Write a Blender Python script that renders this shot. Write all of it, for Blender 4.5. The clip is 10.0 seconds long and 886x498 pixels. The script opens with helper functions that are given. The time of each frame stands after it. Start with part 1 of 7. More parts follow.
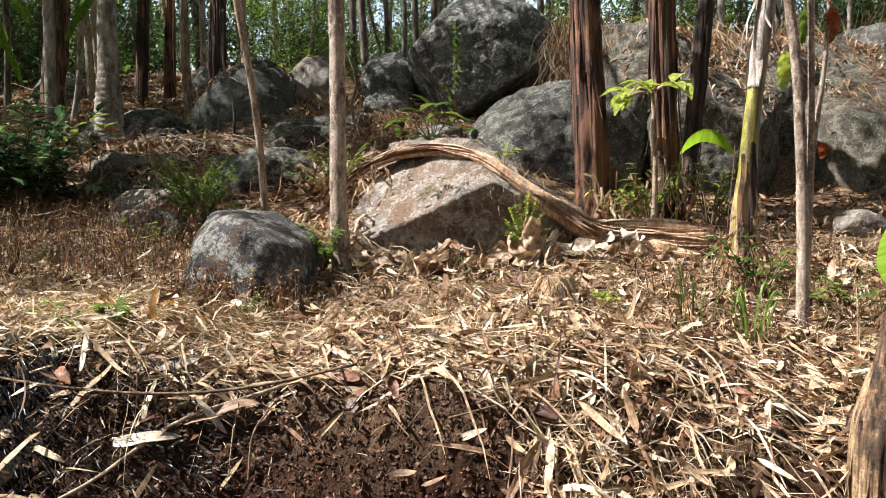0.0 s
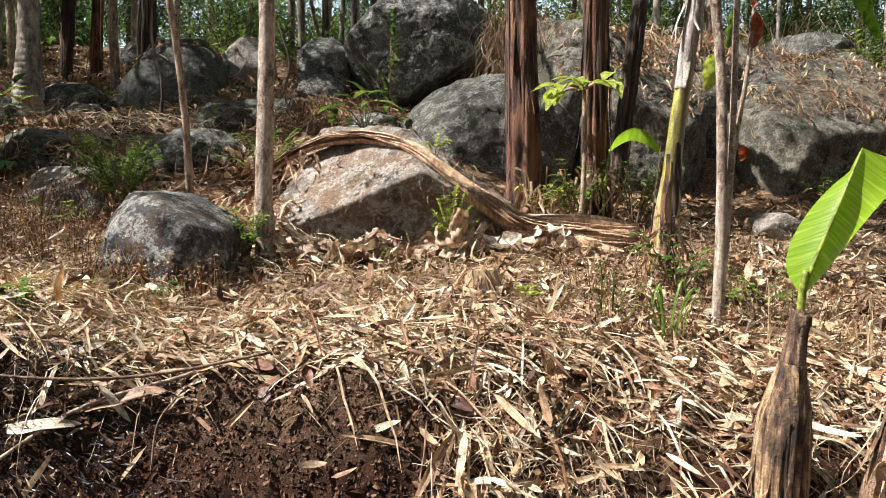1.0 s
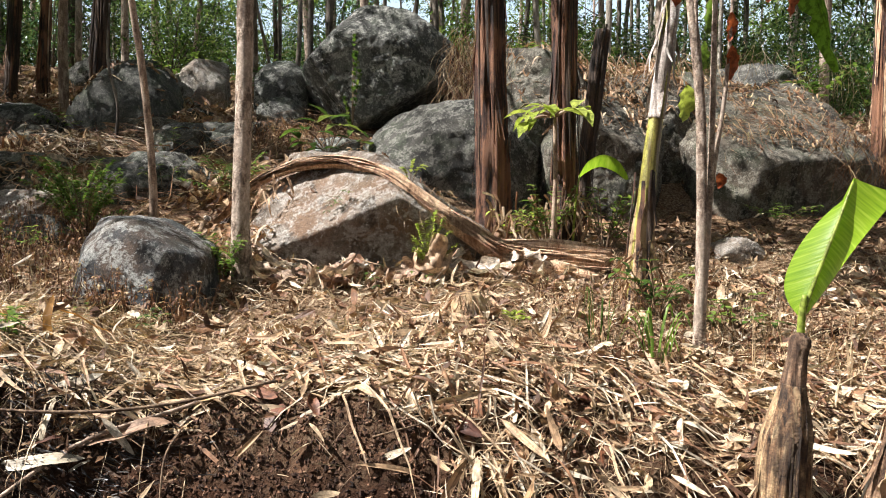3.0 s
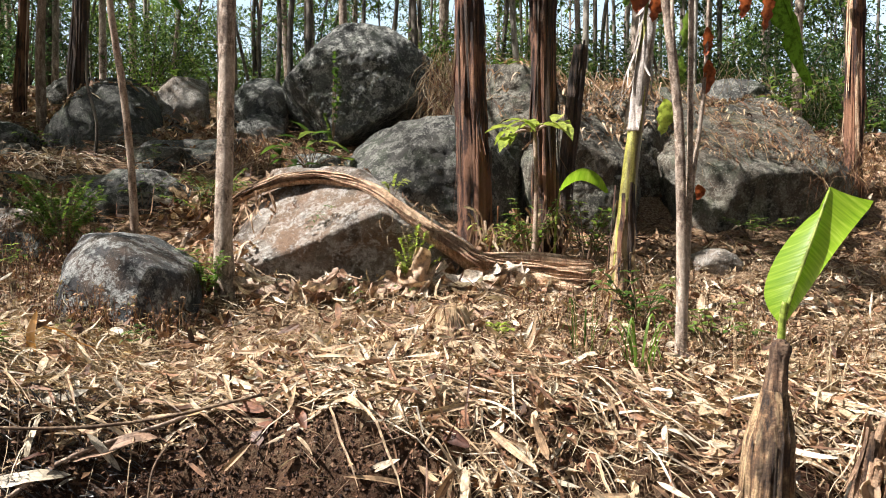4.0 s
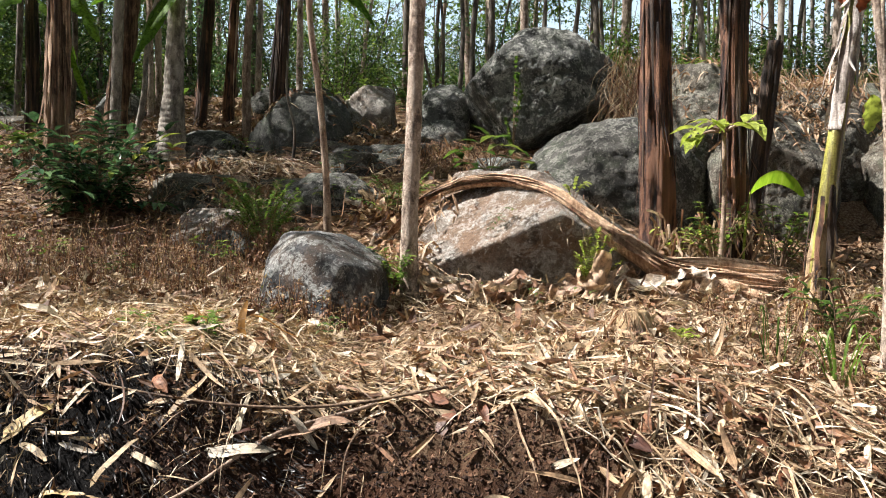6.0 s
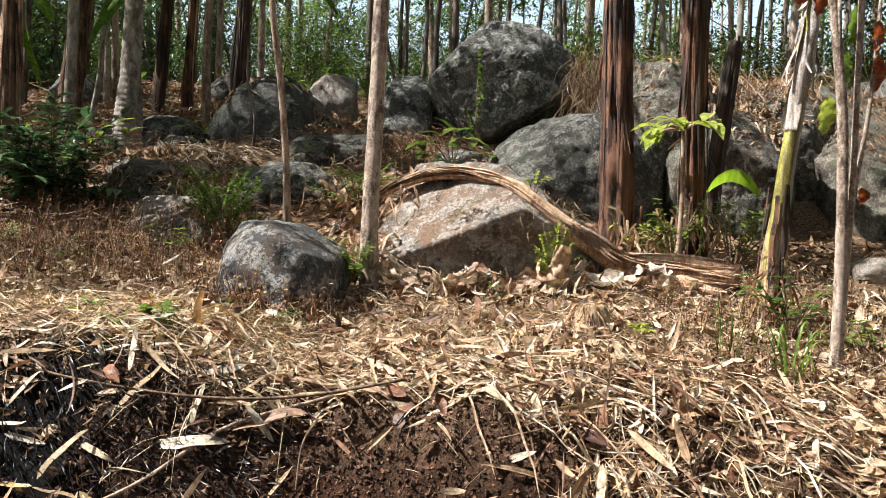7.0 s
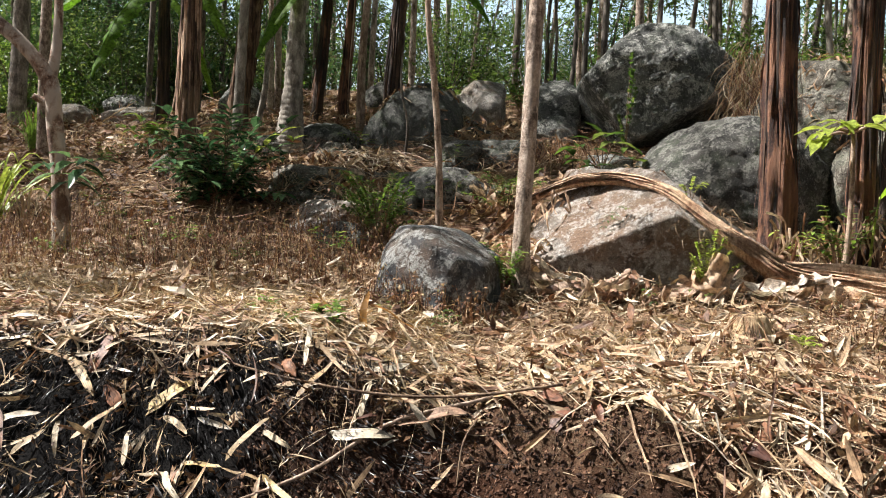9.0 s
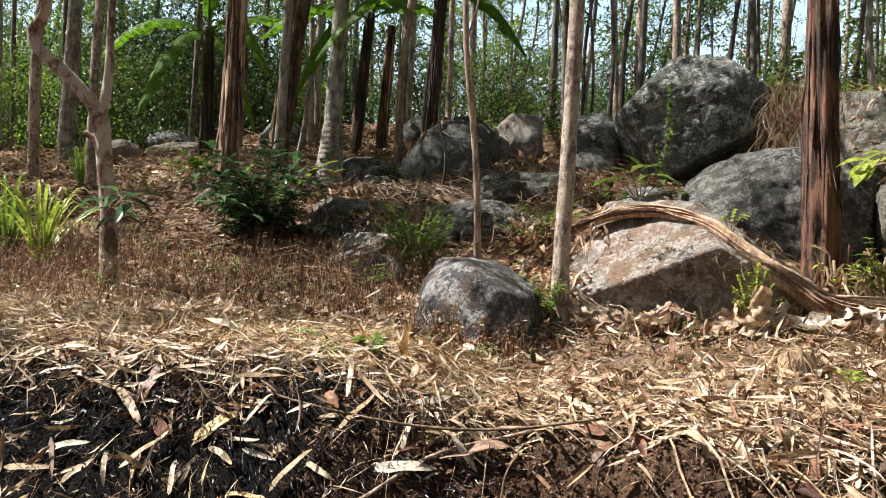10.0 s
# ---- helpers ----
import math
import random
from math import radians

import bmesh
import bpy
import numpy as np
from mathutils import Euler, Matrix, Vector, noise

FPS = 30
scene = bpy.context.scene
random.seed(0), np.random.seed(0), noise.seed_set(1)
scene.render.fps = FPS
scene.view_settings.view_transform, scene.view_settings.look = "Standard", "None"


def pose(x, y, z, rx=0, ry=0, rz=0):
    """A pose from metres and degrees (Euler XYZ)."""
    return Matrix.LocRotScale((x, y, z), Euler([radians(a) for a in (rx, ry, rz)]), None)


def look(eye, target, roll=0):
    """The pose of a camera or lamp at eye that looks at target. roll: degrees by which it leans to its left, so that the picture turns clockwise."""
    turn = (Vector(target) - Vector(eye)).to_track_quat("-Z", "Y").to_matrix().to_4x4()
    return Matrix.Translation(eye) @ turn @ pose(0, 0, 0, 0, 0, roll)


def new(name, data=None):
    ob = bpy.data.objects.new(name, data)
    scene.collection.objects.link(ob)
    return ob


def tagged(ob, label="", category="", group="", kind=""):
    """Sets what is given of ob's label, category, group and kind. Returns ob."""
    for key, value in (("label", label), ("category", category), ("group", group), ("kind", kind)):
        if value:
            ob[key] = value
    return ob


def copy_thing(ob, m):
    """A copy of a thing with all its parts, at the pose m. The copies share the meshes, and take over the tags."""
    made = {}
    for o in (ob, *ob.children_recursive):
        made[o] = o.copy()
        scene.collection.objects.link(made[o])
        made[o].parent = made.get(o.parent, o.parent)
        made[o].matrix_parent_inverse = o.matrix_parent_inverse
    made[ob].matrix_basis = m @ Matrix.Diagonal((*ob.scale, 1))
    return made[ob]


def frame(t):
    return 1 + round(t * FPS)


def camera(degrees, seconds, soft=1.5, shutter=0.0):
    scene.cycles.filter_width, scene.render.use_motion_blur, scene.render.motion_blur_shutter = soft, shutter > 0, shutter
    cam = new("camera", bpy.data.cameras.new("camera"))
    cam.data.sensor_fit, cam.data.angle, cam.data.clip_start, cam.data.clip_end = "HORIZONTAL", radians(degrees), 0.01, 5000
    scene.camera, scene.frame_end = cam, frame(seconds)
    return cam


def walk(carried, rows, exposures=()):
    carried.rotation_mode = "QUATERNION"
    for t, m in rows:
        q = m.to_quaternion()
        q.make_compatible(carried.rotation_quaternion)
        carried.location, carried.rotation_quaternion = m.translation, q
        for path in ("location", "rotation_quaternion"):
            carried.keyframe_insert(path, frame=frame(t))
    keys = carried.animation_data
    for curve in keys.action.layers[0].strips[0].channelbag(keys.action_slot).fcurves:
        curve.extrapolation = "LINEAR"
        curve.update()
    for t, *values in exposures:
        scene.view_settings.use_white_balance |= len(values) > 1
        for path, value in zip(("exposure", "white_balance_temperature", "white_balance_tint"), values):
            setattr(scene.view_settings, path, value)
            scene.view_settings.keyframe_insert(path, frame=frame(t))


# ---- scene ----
# ---- camera ----
PATH = [
    (0, (0.036, -0.041, 1.612), (0.01, 1.952, 1.441), -1.5),
    (0.5, (0.101, -0.002, 1.604), (0.212, 1.984, 1.4), -0.4),
    (1, (0.096, -0.003, 1.603), (0.226, 1.983, 1.409), 0.7),
    (1.5, (0.082, -0.015, 1.597), (0.192, 1.978, 1.458), 0.3),
    (2, (0.006, -0.008, 1.617), (0.217, 1.977, 1.487), -0.2),
    (2.2, (-0.013, 0.006, 1.614), (0.232, 1.986, 1.474), 0.2),
    (3.3, (-0.177, 0.001, 1.616), (0.122, 1.974, 1.484), 0.9),
    (3.5, (-0.166, -0.006, 1.617), (0.15, 1.965, 1.499), 0.8),
    (4, (-0.178, -0.018, 1.598), (0.156, 1.952, 1.504), 0.4),
    (4.5, (-0.195, -0.024, 1.593), (0.036, 1.961, 1.503), 0.6),
    (5, (-0.219, -0.06, 1.583), (-0.171, 1.938, 1.498), 0.1),
    (5.2, (-0.222, -0.066, 1.589), (-0.249, 1.932, 1.508), -0.1),
    (6.3, (-0.212, -0.066, 1.579), (-0.308, 1.929, 1.491), 0.9),
    (6.5, (-0.213, -0.056, 1.581), (-0.29, 1.941, 1.494), 1.1),
    (7, (-0.215, -0.053, 1.581), (-0.211, 1.944, 1.477), 2.0),
    (7.5, (-0.249, -0.087, 1.576), (-0.333, 1.898, 1.344), 2.7),
    (8, (-0.291, -0.125, 1.595), (-0.488, 1.853, 1.375), 3.3),
    (8.5, (-0.274, -0.142, 1.602), (-0.534, 1.836, 1.462), 2.9),
    (9, (-0.28, -0.141, 1.599), (-0.62, 1.827, 1.488), 2.3),
    (9.5, (-0.294, -0.161, 1.601), (-0.679, 1.801, 1.54), 2.4),
    (10, (-0.296, -0.173, 1.604), (-0.726, 1.78, 1.568), 2.2),
]
cam = camera(57.4, 10.0, soft=1.0)
walk(cam, [(t, look(eye, target, roll)) for t, eye, target, roll in PATH])

from mathutils.bvhtree import BVHTree

# ---- world and light ----
SUN_TO = Vector((-0.62, -0.02, 0.77)).normalized()
world = bpy.data.worlds.new("sky")
scene.world = world
world.use_nodes = True
wn = world.node_tree
sky = wn.nodes.new("ShaderNodeTexSky")
sky.sky_type = "NISHITA"
sky.sun_disc = False
sky.sun_elevation = math.asin(SUN_TO.z)
sky.sun_rotation = math.atan2(SUN_TO.x, SUN_TO.y)
sky.dust_density = 2.5
wn.nodes["Background"].inputs["Strength"].default_value = 0.057
haze = wn.nodes.new("ShaderNodeHueSaturation")
haze.inputs["Saturation"].default_value = 0.45
wn.links.new(sky.outputs[0], haze.inputs["Color"])
wn.links.new(haze.outputs[0], wn.nodes["Background"].inputs["Color"])
sun_data = bpy.data.lights.new("sun", "SUN")
sun_data.energy = 7.2
sun_data.angle = radians(0.6)
sun_data.color = (1.0, 0.965, 0.93)
sun = new("sun", sun_data)
sun.matrix_world = look(SUN_TO * 40, (0, 0, 0))
scene.view_settings.exposure = 0.80

# ---- small tools ----


def hash01(ix, iy, iz, seed):
    n = (ix * 73856093) ^ (iy * 19349663) ^ (iz * 83492791) ^ (seed * 2654435)
    n = n & 0xFFFFFFFF
    n = ((n ^ (n >> 15)) * 2246822519) & 0xFFFFFFFF
    n = ((n ^ (n >> 13)) * 3266489917) & 0xFFFFFFFF
    return ((n ^ (n >> 16)) & 0xFFFFFF) / float(0xFFFFFF)


def vnoise(p, seed=0):
    """Smooth value noise, -1 to 1, for an array of points."""
    p = np.asarray(p, float)
    i = np.floor(p).astype(np.int64)
    f = p - i
    f = f * f * (3 - 2 * f)
    out = np.zeros(len(p))
    for dx in (0, 1):
        for dy in (0, 1):
            for dz in (0, 1):
                w = (f[:, 0] if dx else 1 - f[:, 0]) * (f[:, 1] if dy else 1 - f[:, 1]) * (f[:, 2] if dz else 1 - f[:, 2])
                out += w * hash01(i[:, 0] + dx, i[:, 1] + dy, i[:, 2] + dz, seed)
    return out * 2 - 1


def fbm(p, octaves=4, seed=0, gain=0.5):
    out, amp, p = 0.0, 1.0, np.asarray(p, float)
    for k in range(octaves):
        out = out + amp * vnoise(p, seed + k * 11)
        p, amp = p * 2.03 + 3.1, amp * gain
    return out


def mesh_of(name, verts, faces, mats, smooth=False):
    me = bpy.data.meshes.new(name)
    me.from_pydata(np.asarray(verts).tolist(), [], np.asarray(faces).tolist() if isinstance(faces, np.ndarray) else faces)
    for m in mats if isinstance(mats, (list, tuple)) else [mats]:
        me.materials.append(m)
    if smooth:
        me.polygons.foreach_set("use_smooth", [True] * len(me.polygons))
    me.update()
    return me


def blade_uv(me, uv):
    """Coordinates along and across a blade, one pair for each point."""
    layer = me.uv_layers.new(name="blade")
    idx = np.empty(len(me.loops), dtype=np.int32)
    me.loops.foreach_get("vertex_index", idx)
    layer.data.foreach_set("uv", np.asarray(uv, dtype=np.float32)[idx].ravel())


def part(name, verts, faces, mat, parent=None, label="", smooth=True):
    ob = new(name, mesh_of(name, verts, faces, mat, smooth))
    if parent is not None:
        ob.parent = parent
    if label:
        ob["label"] = label
    return ob


def empty(name, x, y, z):
    ob = new(name)
    ob.location = (x, y, z)
    ob.empty_display_size = 0.1
    return ob


class Bag:
    """Gathers verts and faces of several pieces for one mesh."""

    def __init__(self):
        self.v, self.f, self.n = [], [], 0

    def add(self, v, f):
        self.v.append(np.asarray(v, float))
        self.f.extend((np.asarray(f) + self.n).tolist())
        self.n += len(v)

    def verts(self):
        return np.concatenate(self.v) if self.v else np.zeros((0, 3))


def grid_faces(rows, cols, wrap=False):
    i, j = np.meshgrid(np.arange(rows - 1), np.arange(cols if wrap else cols - 1), indexing="ij")
    i, j = i.ravel(), j.ravel()
    k = (j + 1) % cols
    return np.stack([i * cols + j, i * cols + k, (i + 1) * cols + k, (i + 1) * cols + j], 1)


def smooth_path(points, n):
    """A Catmull-Rom line through the points, n samples."""
    p = np.asarray(points, float)
    p = np.vstack([2 * p[0] - p[1], p, 2 * p[-1] - p[-2]])
    t = np.linspace(0, len(p) - 3 - 1e-6, n)
    i = t.astype(int)
    f = (t - i)[:, None]
    a, b, c, d = p[i], p[i + 1], p[i + 2], p[i + 3]
    return 0.5 * (2 * b + (c - a) * f + (2 * a - 5 * b + 4 * c - d) * f**2 + (3 * b - a - 3 * c + d) * f**3)


def frames_along(path):
    t = np.gradient(path, axis=0)
    t /= np.linalg.norm(t, axis=1)[:, None] + 1e-9
    ref = np.array([0.0, 1.0, 0.0]) if abs(t[:, 2]).mean() > 0.6 else np.array([0.0, 0.0, 1.0])
    s = np.cross(t, ref)
    s /= np.linalg.norm(s, axis=1)[:, None] + 1e-9
    return t, s, np.cross(s, t)


def tube(points, radii, sides=10, rings=16, rough=0.0, seed=0, freq=6.0, flute=0.0, cap=True):
    """A tapered tube along a smooth line. rough: relief of the skin, flute: long ridges."""
    path = smooth_path(points, rings)
    r = np.interp(np.linspace(0, 1, rings), np.linspace(0, 1, len(radii)), radii)
    t, s, u = frames_along(path)
    ang = np.linspace(0, 2 * np.pi, sides, endpoint=False)
    ring = s[:, None] * np.cos(ang)[None, :, None] + u[:, None] * np.sin(ang)[None, :, None]
    run = np.r_[0, np.cumsum(np.linalg.norm(np.diff(path, axis=0), axis=1))]
    k = np.ones((rings, sides))
    if rough:
        q = np.stack([np.cos(ang)[None] * np.ones((rings, 1)) * 1.3, np.sin(ang)[None] * np.ones((rings, 1)) * 1.3, run[:, None] * freq * np.ones((1, sides))], -1)
        k += rough * fbm(q.reshape(-1, 3), 3, seed).reshape(rings, sides)
    if flute:
        q = np.stack([np.cos(ang)[None] * np.ones((rings, 1)) * 6, np.sin(ang)[None] * np.ones((rings, 1)) * 6, run[:, None] * 0.9 * np.ones((1, sides))], -1)
        k += flute * fbm(q.reshape(-1, 3), 3, seed + 5).reshape(rings, sides)
    v = (path[:, None] + ring * (r[:, None] * k)[..., None]).reshape(-1, 3)
    f = grid_faces(rings, sides, True).tolist()
    if cap:
        f.append(list(range(sides))[::-1])
        f.append(list(range((rings - 1) * sides, rings * sides)))
    return v, f


def ribbon(points, widths, rings, side=None, cup=0.0, wave=0.0, seed=0):
    """A thin strip along a line, three rows of points wide, with cupped and wavy edges."""
    path = smooth_path(points, rings)
    w = np.interp(np.linspace(0, 1, rings), np.linspace(0, 1, len(widths)), widths)
    t, s, u = frames_along(path)
    if side is not None:
        s = np.asarray(side, float) - (t @ np.asarray(side, float))[:, None] * t
        s /= np.linalg.norm(s, axis=1)[:, None] + 1e-9
        u = np.cross(s, t)
    if wave:
        q = np.stack([np.linspace(0, rings * 0.45, rings), np.full(rings, seed * 1.7), np.zeros(rings)], 1)
        tilt = wave * vnoise(q, seed)
        s, u = s * np.cos(tilt)[:, None] + u * np.sin(tilt)[:, None], u * np.cos(tilt)[:, None] - s * np.sin(tilt)[:, None]
    rows = [path - s * w[:, None] / 2 + u * (cup * w)[:, None], path, path + s * w[:, None] / 2 + u * (cup * w)[:, None]]
    v = np.stack(rows, 1).reshape(-1, 3)
    return v, grid_faces(rings, 3).tolist()


# ---- materials ----
def nodes_of(name):
    m = bpy.data.materials.new(name)
    m.use_nodes = True
    return m, m.node_tree, m.node_tree.nodes["Principled BSDF"]


def add(tree, kind, **values):
    n = tree.nodes.new(kind)
    for key, value in values.items():
        n.inputs[key].default_value = value
    return n


def coords(tree, scale=(1, 1, 1), world_space=False):
    m = tree.nodes.new("ShaderNodeMapping")
    m.inputs["Scale"].default_value = scale
    if world_space:
        g = tree.nodes.new("ShaderNodeNewGeometry")
        tree.links.new(g.outputs["Position"], m.inputs[0])
    else:
        c = tree.nodes.new("ShaderNodeTexCoord")
        tree.links.new(c.outputs["Object"], m.inputs[0])
    return m.outputs[0]


def noise_node(tree, vec, scale, detail=5.0, rough=0.6, distort=0.0):
    n = add(tree, "ShaderNodeTexNoise", Scale=scale, Detail=detail, Roughness=rough, Distortion=distort)
    tree.links.new(vec, n.inputs["Vector"])
    return n.outputs["Fac"]


def ramp(tree, fac, stops):
    r = tree.nodes.new("ShaderNodeValToRGB")
    e = r.color_ramp.elements
    while len(e) < len(stops):
        e.new(0.5)
    for el, (pos, col) in zip(e, stops):
        el.position = pos
        el.color = (*col, 1) if len(col) == 3 else col
    tree.links.new(fac, r.inputs[0])
    return r.outputs[0]


def grey(v):
    return (v, v, v)


def mix(tree, fac, a, b, mode="MIX"):
    n = tree.nodes.new("ShaderNodeMix")
    n.data_type, n.blend_type = "RGBA", mode
    for sock, val in ((n.inputs[0], fac), (n.inputs[6], a), (n.inputs[7], b)):
        if isinstance(val, (int, float)):
            sock.default_value = val
        elif isinstance(val, tuple):
            sock.default_value = (*val, 1)
        else:
            tree.links.new(val, sock)
    return n.outputs[2]


def bump(tree, bsdf, height, strength, distance=0.02):
    b = add(tree, "ShaderNodeBump", Strength=strength, Distance=distance)
    tree.links.new(height, b.inputs["Height"])
    tree.links.new(b.outputs[0], bsdf.inputs["Normal"])


def rock_material(name, dark, light, lichen, stain=None, stain_amount=0.5, crust=0.7, moss=0.25):
    """Weathered granite: cloudy greys, black weather streaks, moss tint, crusts of pale lichen broken into specks, gritty skin."""
    m, t, b = nodes_of(name)
    vec = coords(t, world_space=True)
    big = noise_node(t, vec, 2.3, 8, 0.68, 0.5)
    mid = noise_node(t, vec, 8.5, 9, 0.72, 0.3)
    fine = noise_node(t, vec, 46, 6, 0.75)
    grain = noise_node(t, vec, 185, 3, 0.7)
    col = ramp(t, big, [(0.40, dark), (0.60, light)])
    if stain:
        col = mix(t, ramp(t, noise_node(t, vec, 1.7, 6, 0.65, 0.8), [(0.46, grey(0)), (0.56, grey(stain_amount))]), col, stain)
    col = mix(t, ramp(t, noise_node(t, vec, 3.7, 7, 0.7), [(0.50, grey(0)), (0.60, grey(moss))]), col, (0.075, 0.10, 0.055))
    black = ramp(t, noise_node(t, coords(t, (6.5, 6.5, 1.6), True), 1.0, 9, 0.74, 0.4), [(0.39, grey(0.8)), (0.455, grey(0))])
    col = mix(t, black, col, tuple(v * 0.35 for v in dark))
    patch = mix(t, 1.0, ramp(t, mid, [(0.50, grey(0)), (0.545, grey(crust))]), ramp(t, fine, [(0.42, grey(0.1)), (0.51, grey(1))]), "MULTIPLY")
    col = mix(t, patch, col, lichen)
    col = mix(t, ramp(t, fine, [(0.585, grey(0)), (0.62, grey(0.75))]), col, lichen)
    col = mix(t, 1.0, col, ramp(t, grain, [(0.36, grey(0.5)), (0.50, grey(1.0)), (0.64, grey(1.5))]), "MULTIPLY")
    col = mix(t, ramp(t, fine, [(0.37, grey(0.75)), (0.43, grey(0))]), col, tuple(v * 0.45 for v in dark))
    t.links.new(col, b.inputs["Base Color"])
    b.inputs["Roughness"].default_value = 0.92
    bump(t, b, mix(t, 0.3, mix(t, 0.45, mid, fine), grain), 1.0, 0.045)
    return m


def bark_material(name, dark, mid, light, stretch=0.18, scale=30, strength=0.6, rough=0.9, patches=0.4):
    """Skin of stems: long streaks up the stem, paler patches, fine relief."""
    m, t, b = nodes_of(name)
    vec = coords(t, (1, 1, stretch), True)
    streak = noise_node(t, vec, scale, 6, 0.7, 0.3)
    big = noise_node(t, coords(t, (1, 1, 0.5), True), 5.5, 4, 0.6, 0.5)
    col = ramp(t, streak, [(0.39, dark), (0.50, mid), (0.62, light)])
    speck = noise_node(t, coords(t, (1, 1, 1.6), True), 70, 5, 0.75)
    col = mix(t, 1.0, col, ramp(t, speck, [(0.36, grey(0.45)), (0.50, grey(1.0)), (0.64, grey(1.35))]), "MULTIPLY")
    col = mix(t, ramp(t, big, [(0.50, grey(0)), (0.58, grey(patches))]), col, light)
    col = mix(t, ramp(t, big, [(0.40, grey(patches)), (0.47, grey(0))]), col, dark)
    t.links.new(col, b.inputs["Base Color"])
    b.inputs["Roughness"].default_value = rough
    bump(t, b, mix(t, 0.4, streak, speck), strength, 0.03)
    return m


def leaf_material(name, stops, translucent=0.35, rough=0.5, veins=0.0, object_random=False, spec=0.4):
    """Leaves: colour by island or by object, blotches, light through the blade."""
    m, t, b = nodes_of(name)
    if object_random:
        src = t.nodes.new("ShaderNodeObjectInfo").outputs["Random"]
    else:
        src = t.nodes.new("ShaderNodeNewGeometry").outputs["Random Per Island"]
    col = ramp(t, src, stops)
    vec = coords(t, world_space=True)
    blot = noise_node(t, vec, 28, 4, 0.65)
    dim = ramp(t, blot, [(0.40, grey(0.45)), (0.56, grey(1.0))])
    col = mix(t, 1.0, col, dim, "MULTIPLY")
    if veins:
        # fibres run along the blade, by the blade's own coordinates
        blade = t.nodes.new("ShaderNodeUVMap")
        place = t.nodes.new("ShaderNodeMapping")
        place.inputs["Scale"].default_value = (2.2, 5.5, 1)
        t.links.new(blade.outputs[0], place.inputs[0])
        shift = t.nodes.new("ShaderNodeVectorMath")
        shift.operation = "MULTIPLY_ADD"
        t.links.new(src, shift.inputs[0])
        shift.inputs[1].default_value = (71.0, 53.0, 37.0)
        t.links.new(place.outputs[0], shift.inputs[2])
        fibre = noise_node(t, shift.outputs[0], 1.0, 4, 0.7, 0.2)
        col = mix(t, veins, col, ramp(t, fibre, [(0.34, (0.42, 0.34, 0.28)), (0.50, grey(0.95)), (0.66, grey(1.25))]), "MULTIPLY")
    t.links.new(col, b.inputs["Base Color"])
    b.inputs["Roughness"].default_value = rough
    b.inputs["Specular IOR Level"].default_value = spec
    tr = t.nodes.new("ShaderNodeBsdfTranslucent")
    t.links.new(mix(t, 0.75, col, tuple(min(1.0, v) for v in (1.0, 1.0, 0.7)), "MULTIPLY"), tr.inputs["Color"])
    sh = t.nodes.new("ShaderNodeMixShader")
    sh.inputs[0].default_value = translucent
    out = t.nodes["Material Output"]
    t.links.new(b.outputs[0], sh.inputs[1])
    t.links.new(tr.outputs[0], sh.inputs[2])
    t.links.new(sh.outputs[0], out.inputs["Surface"])
    fine = noise_node(t, coords(t, (1, 1, 1), True), 160, 2, 0.5)
    bump(t, b, fine, 0.25, 0.004)
    return m


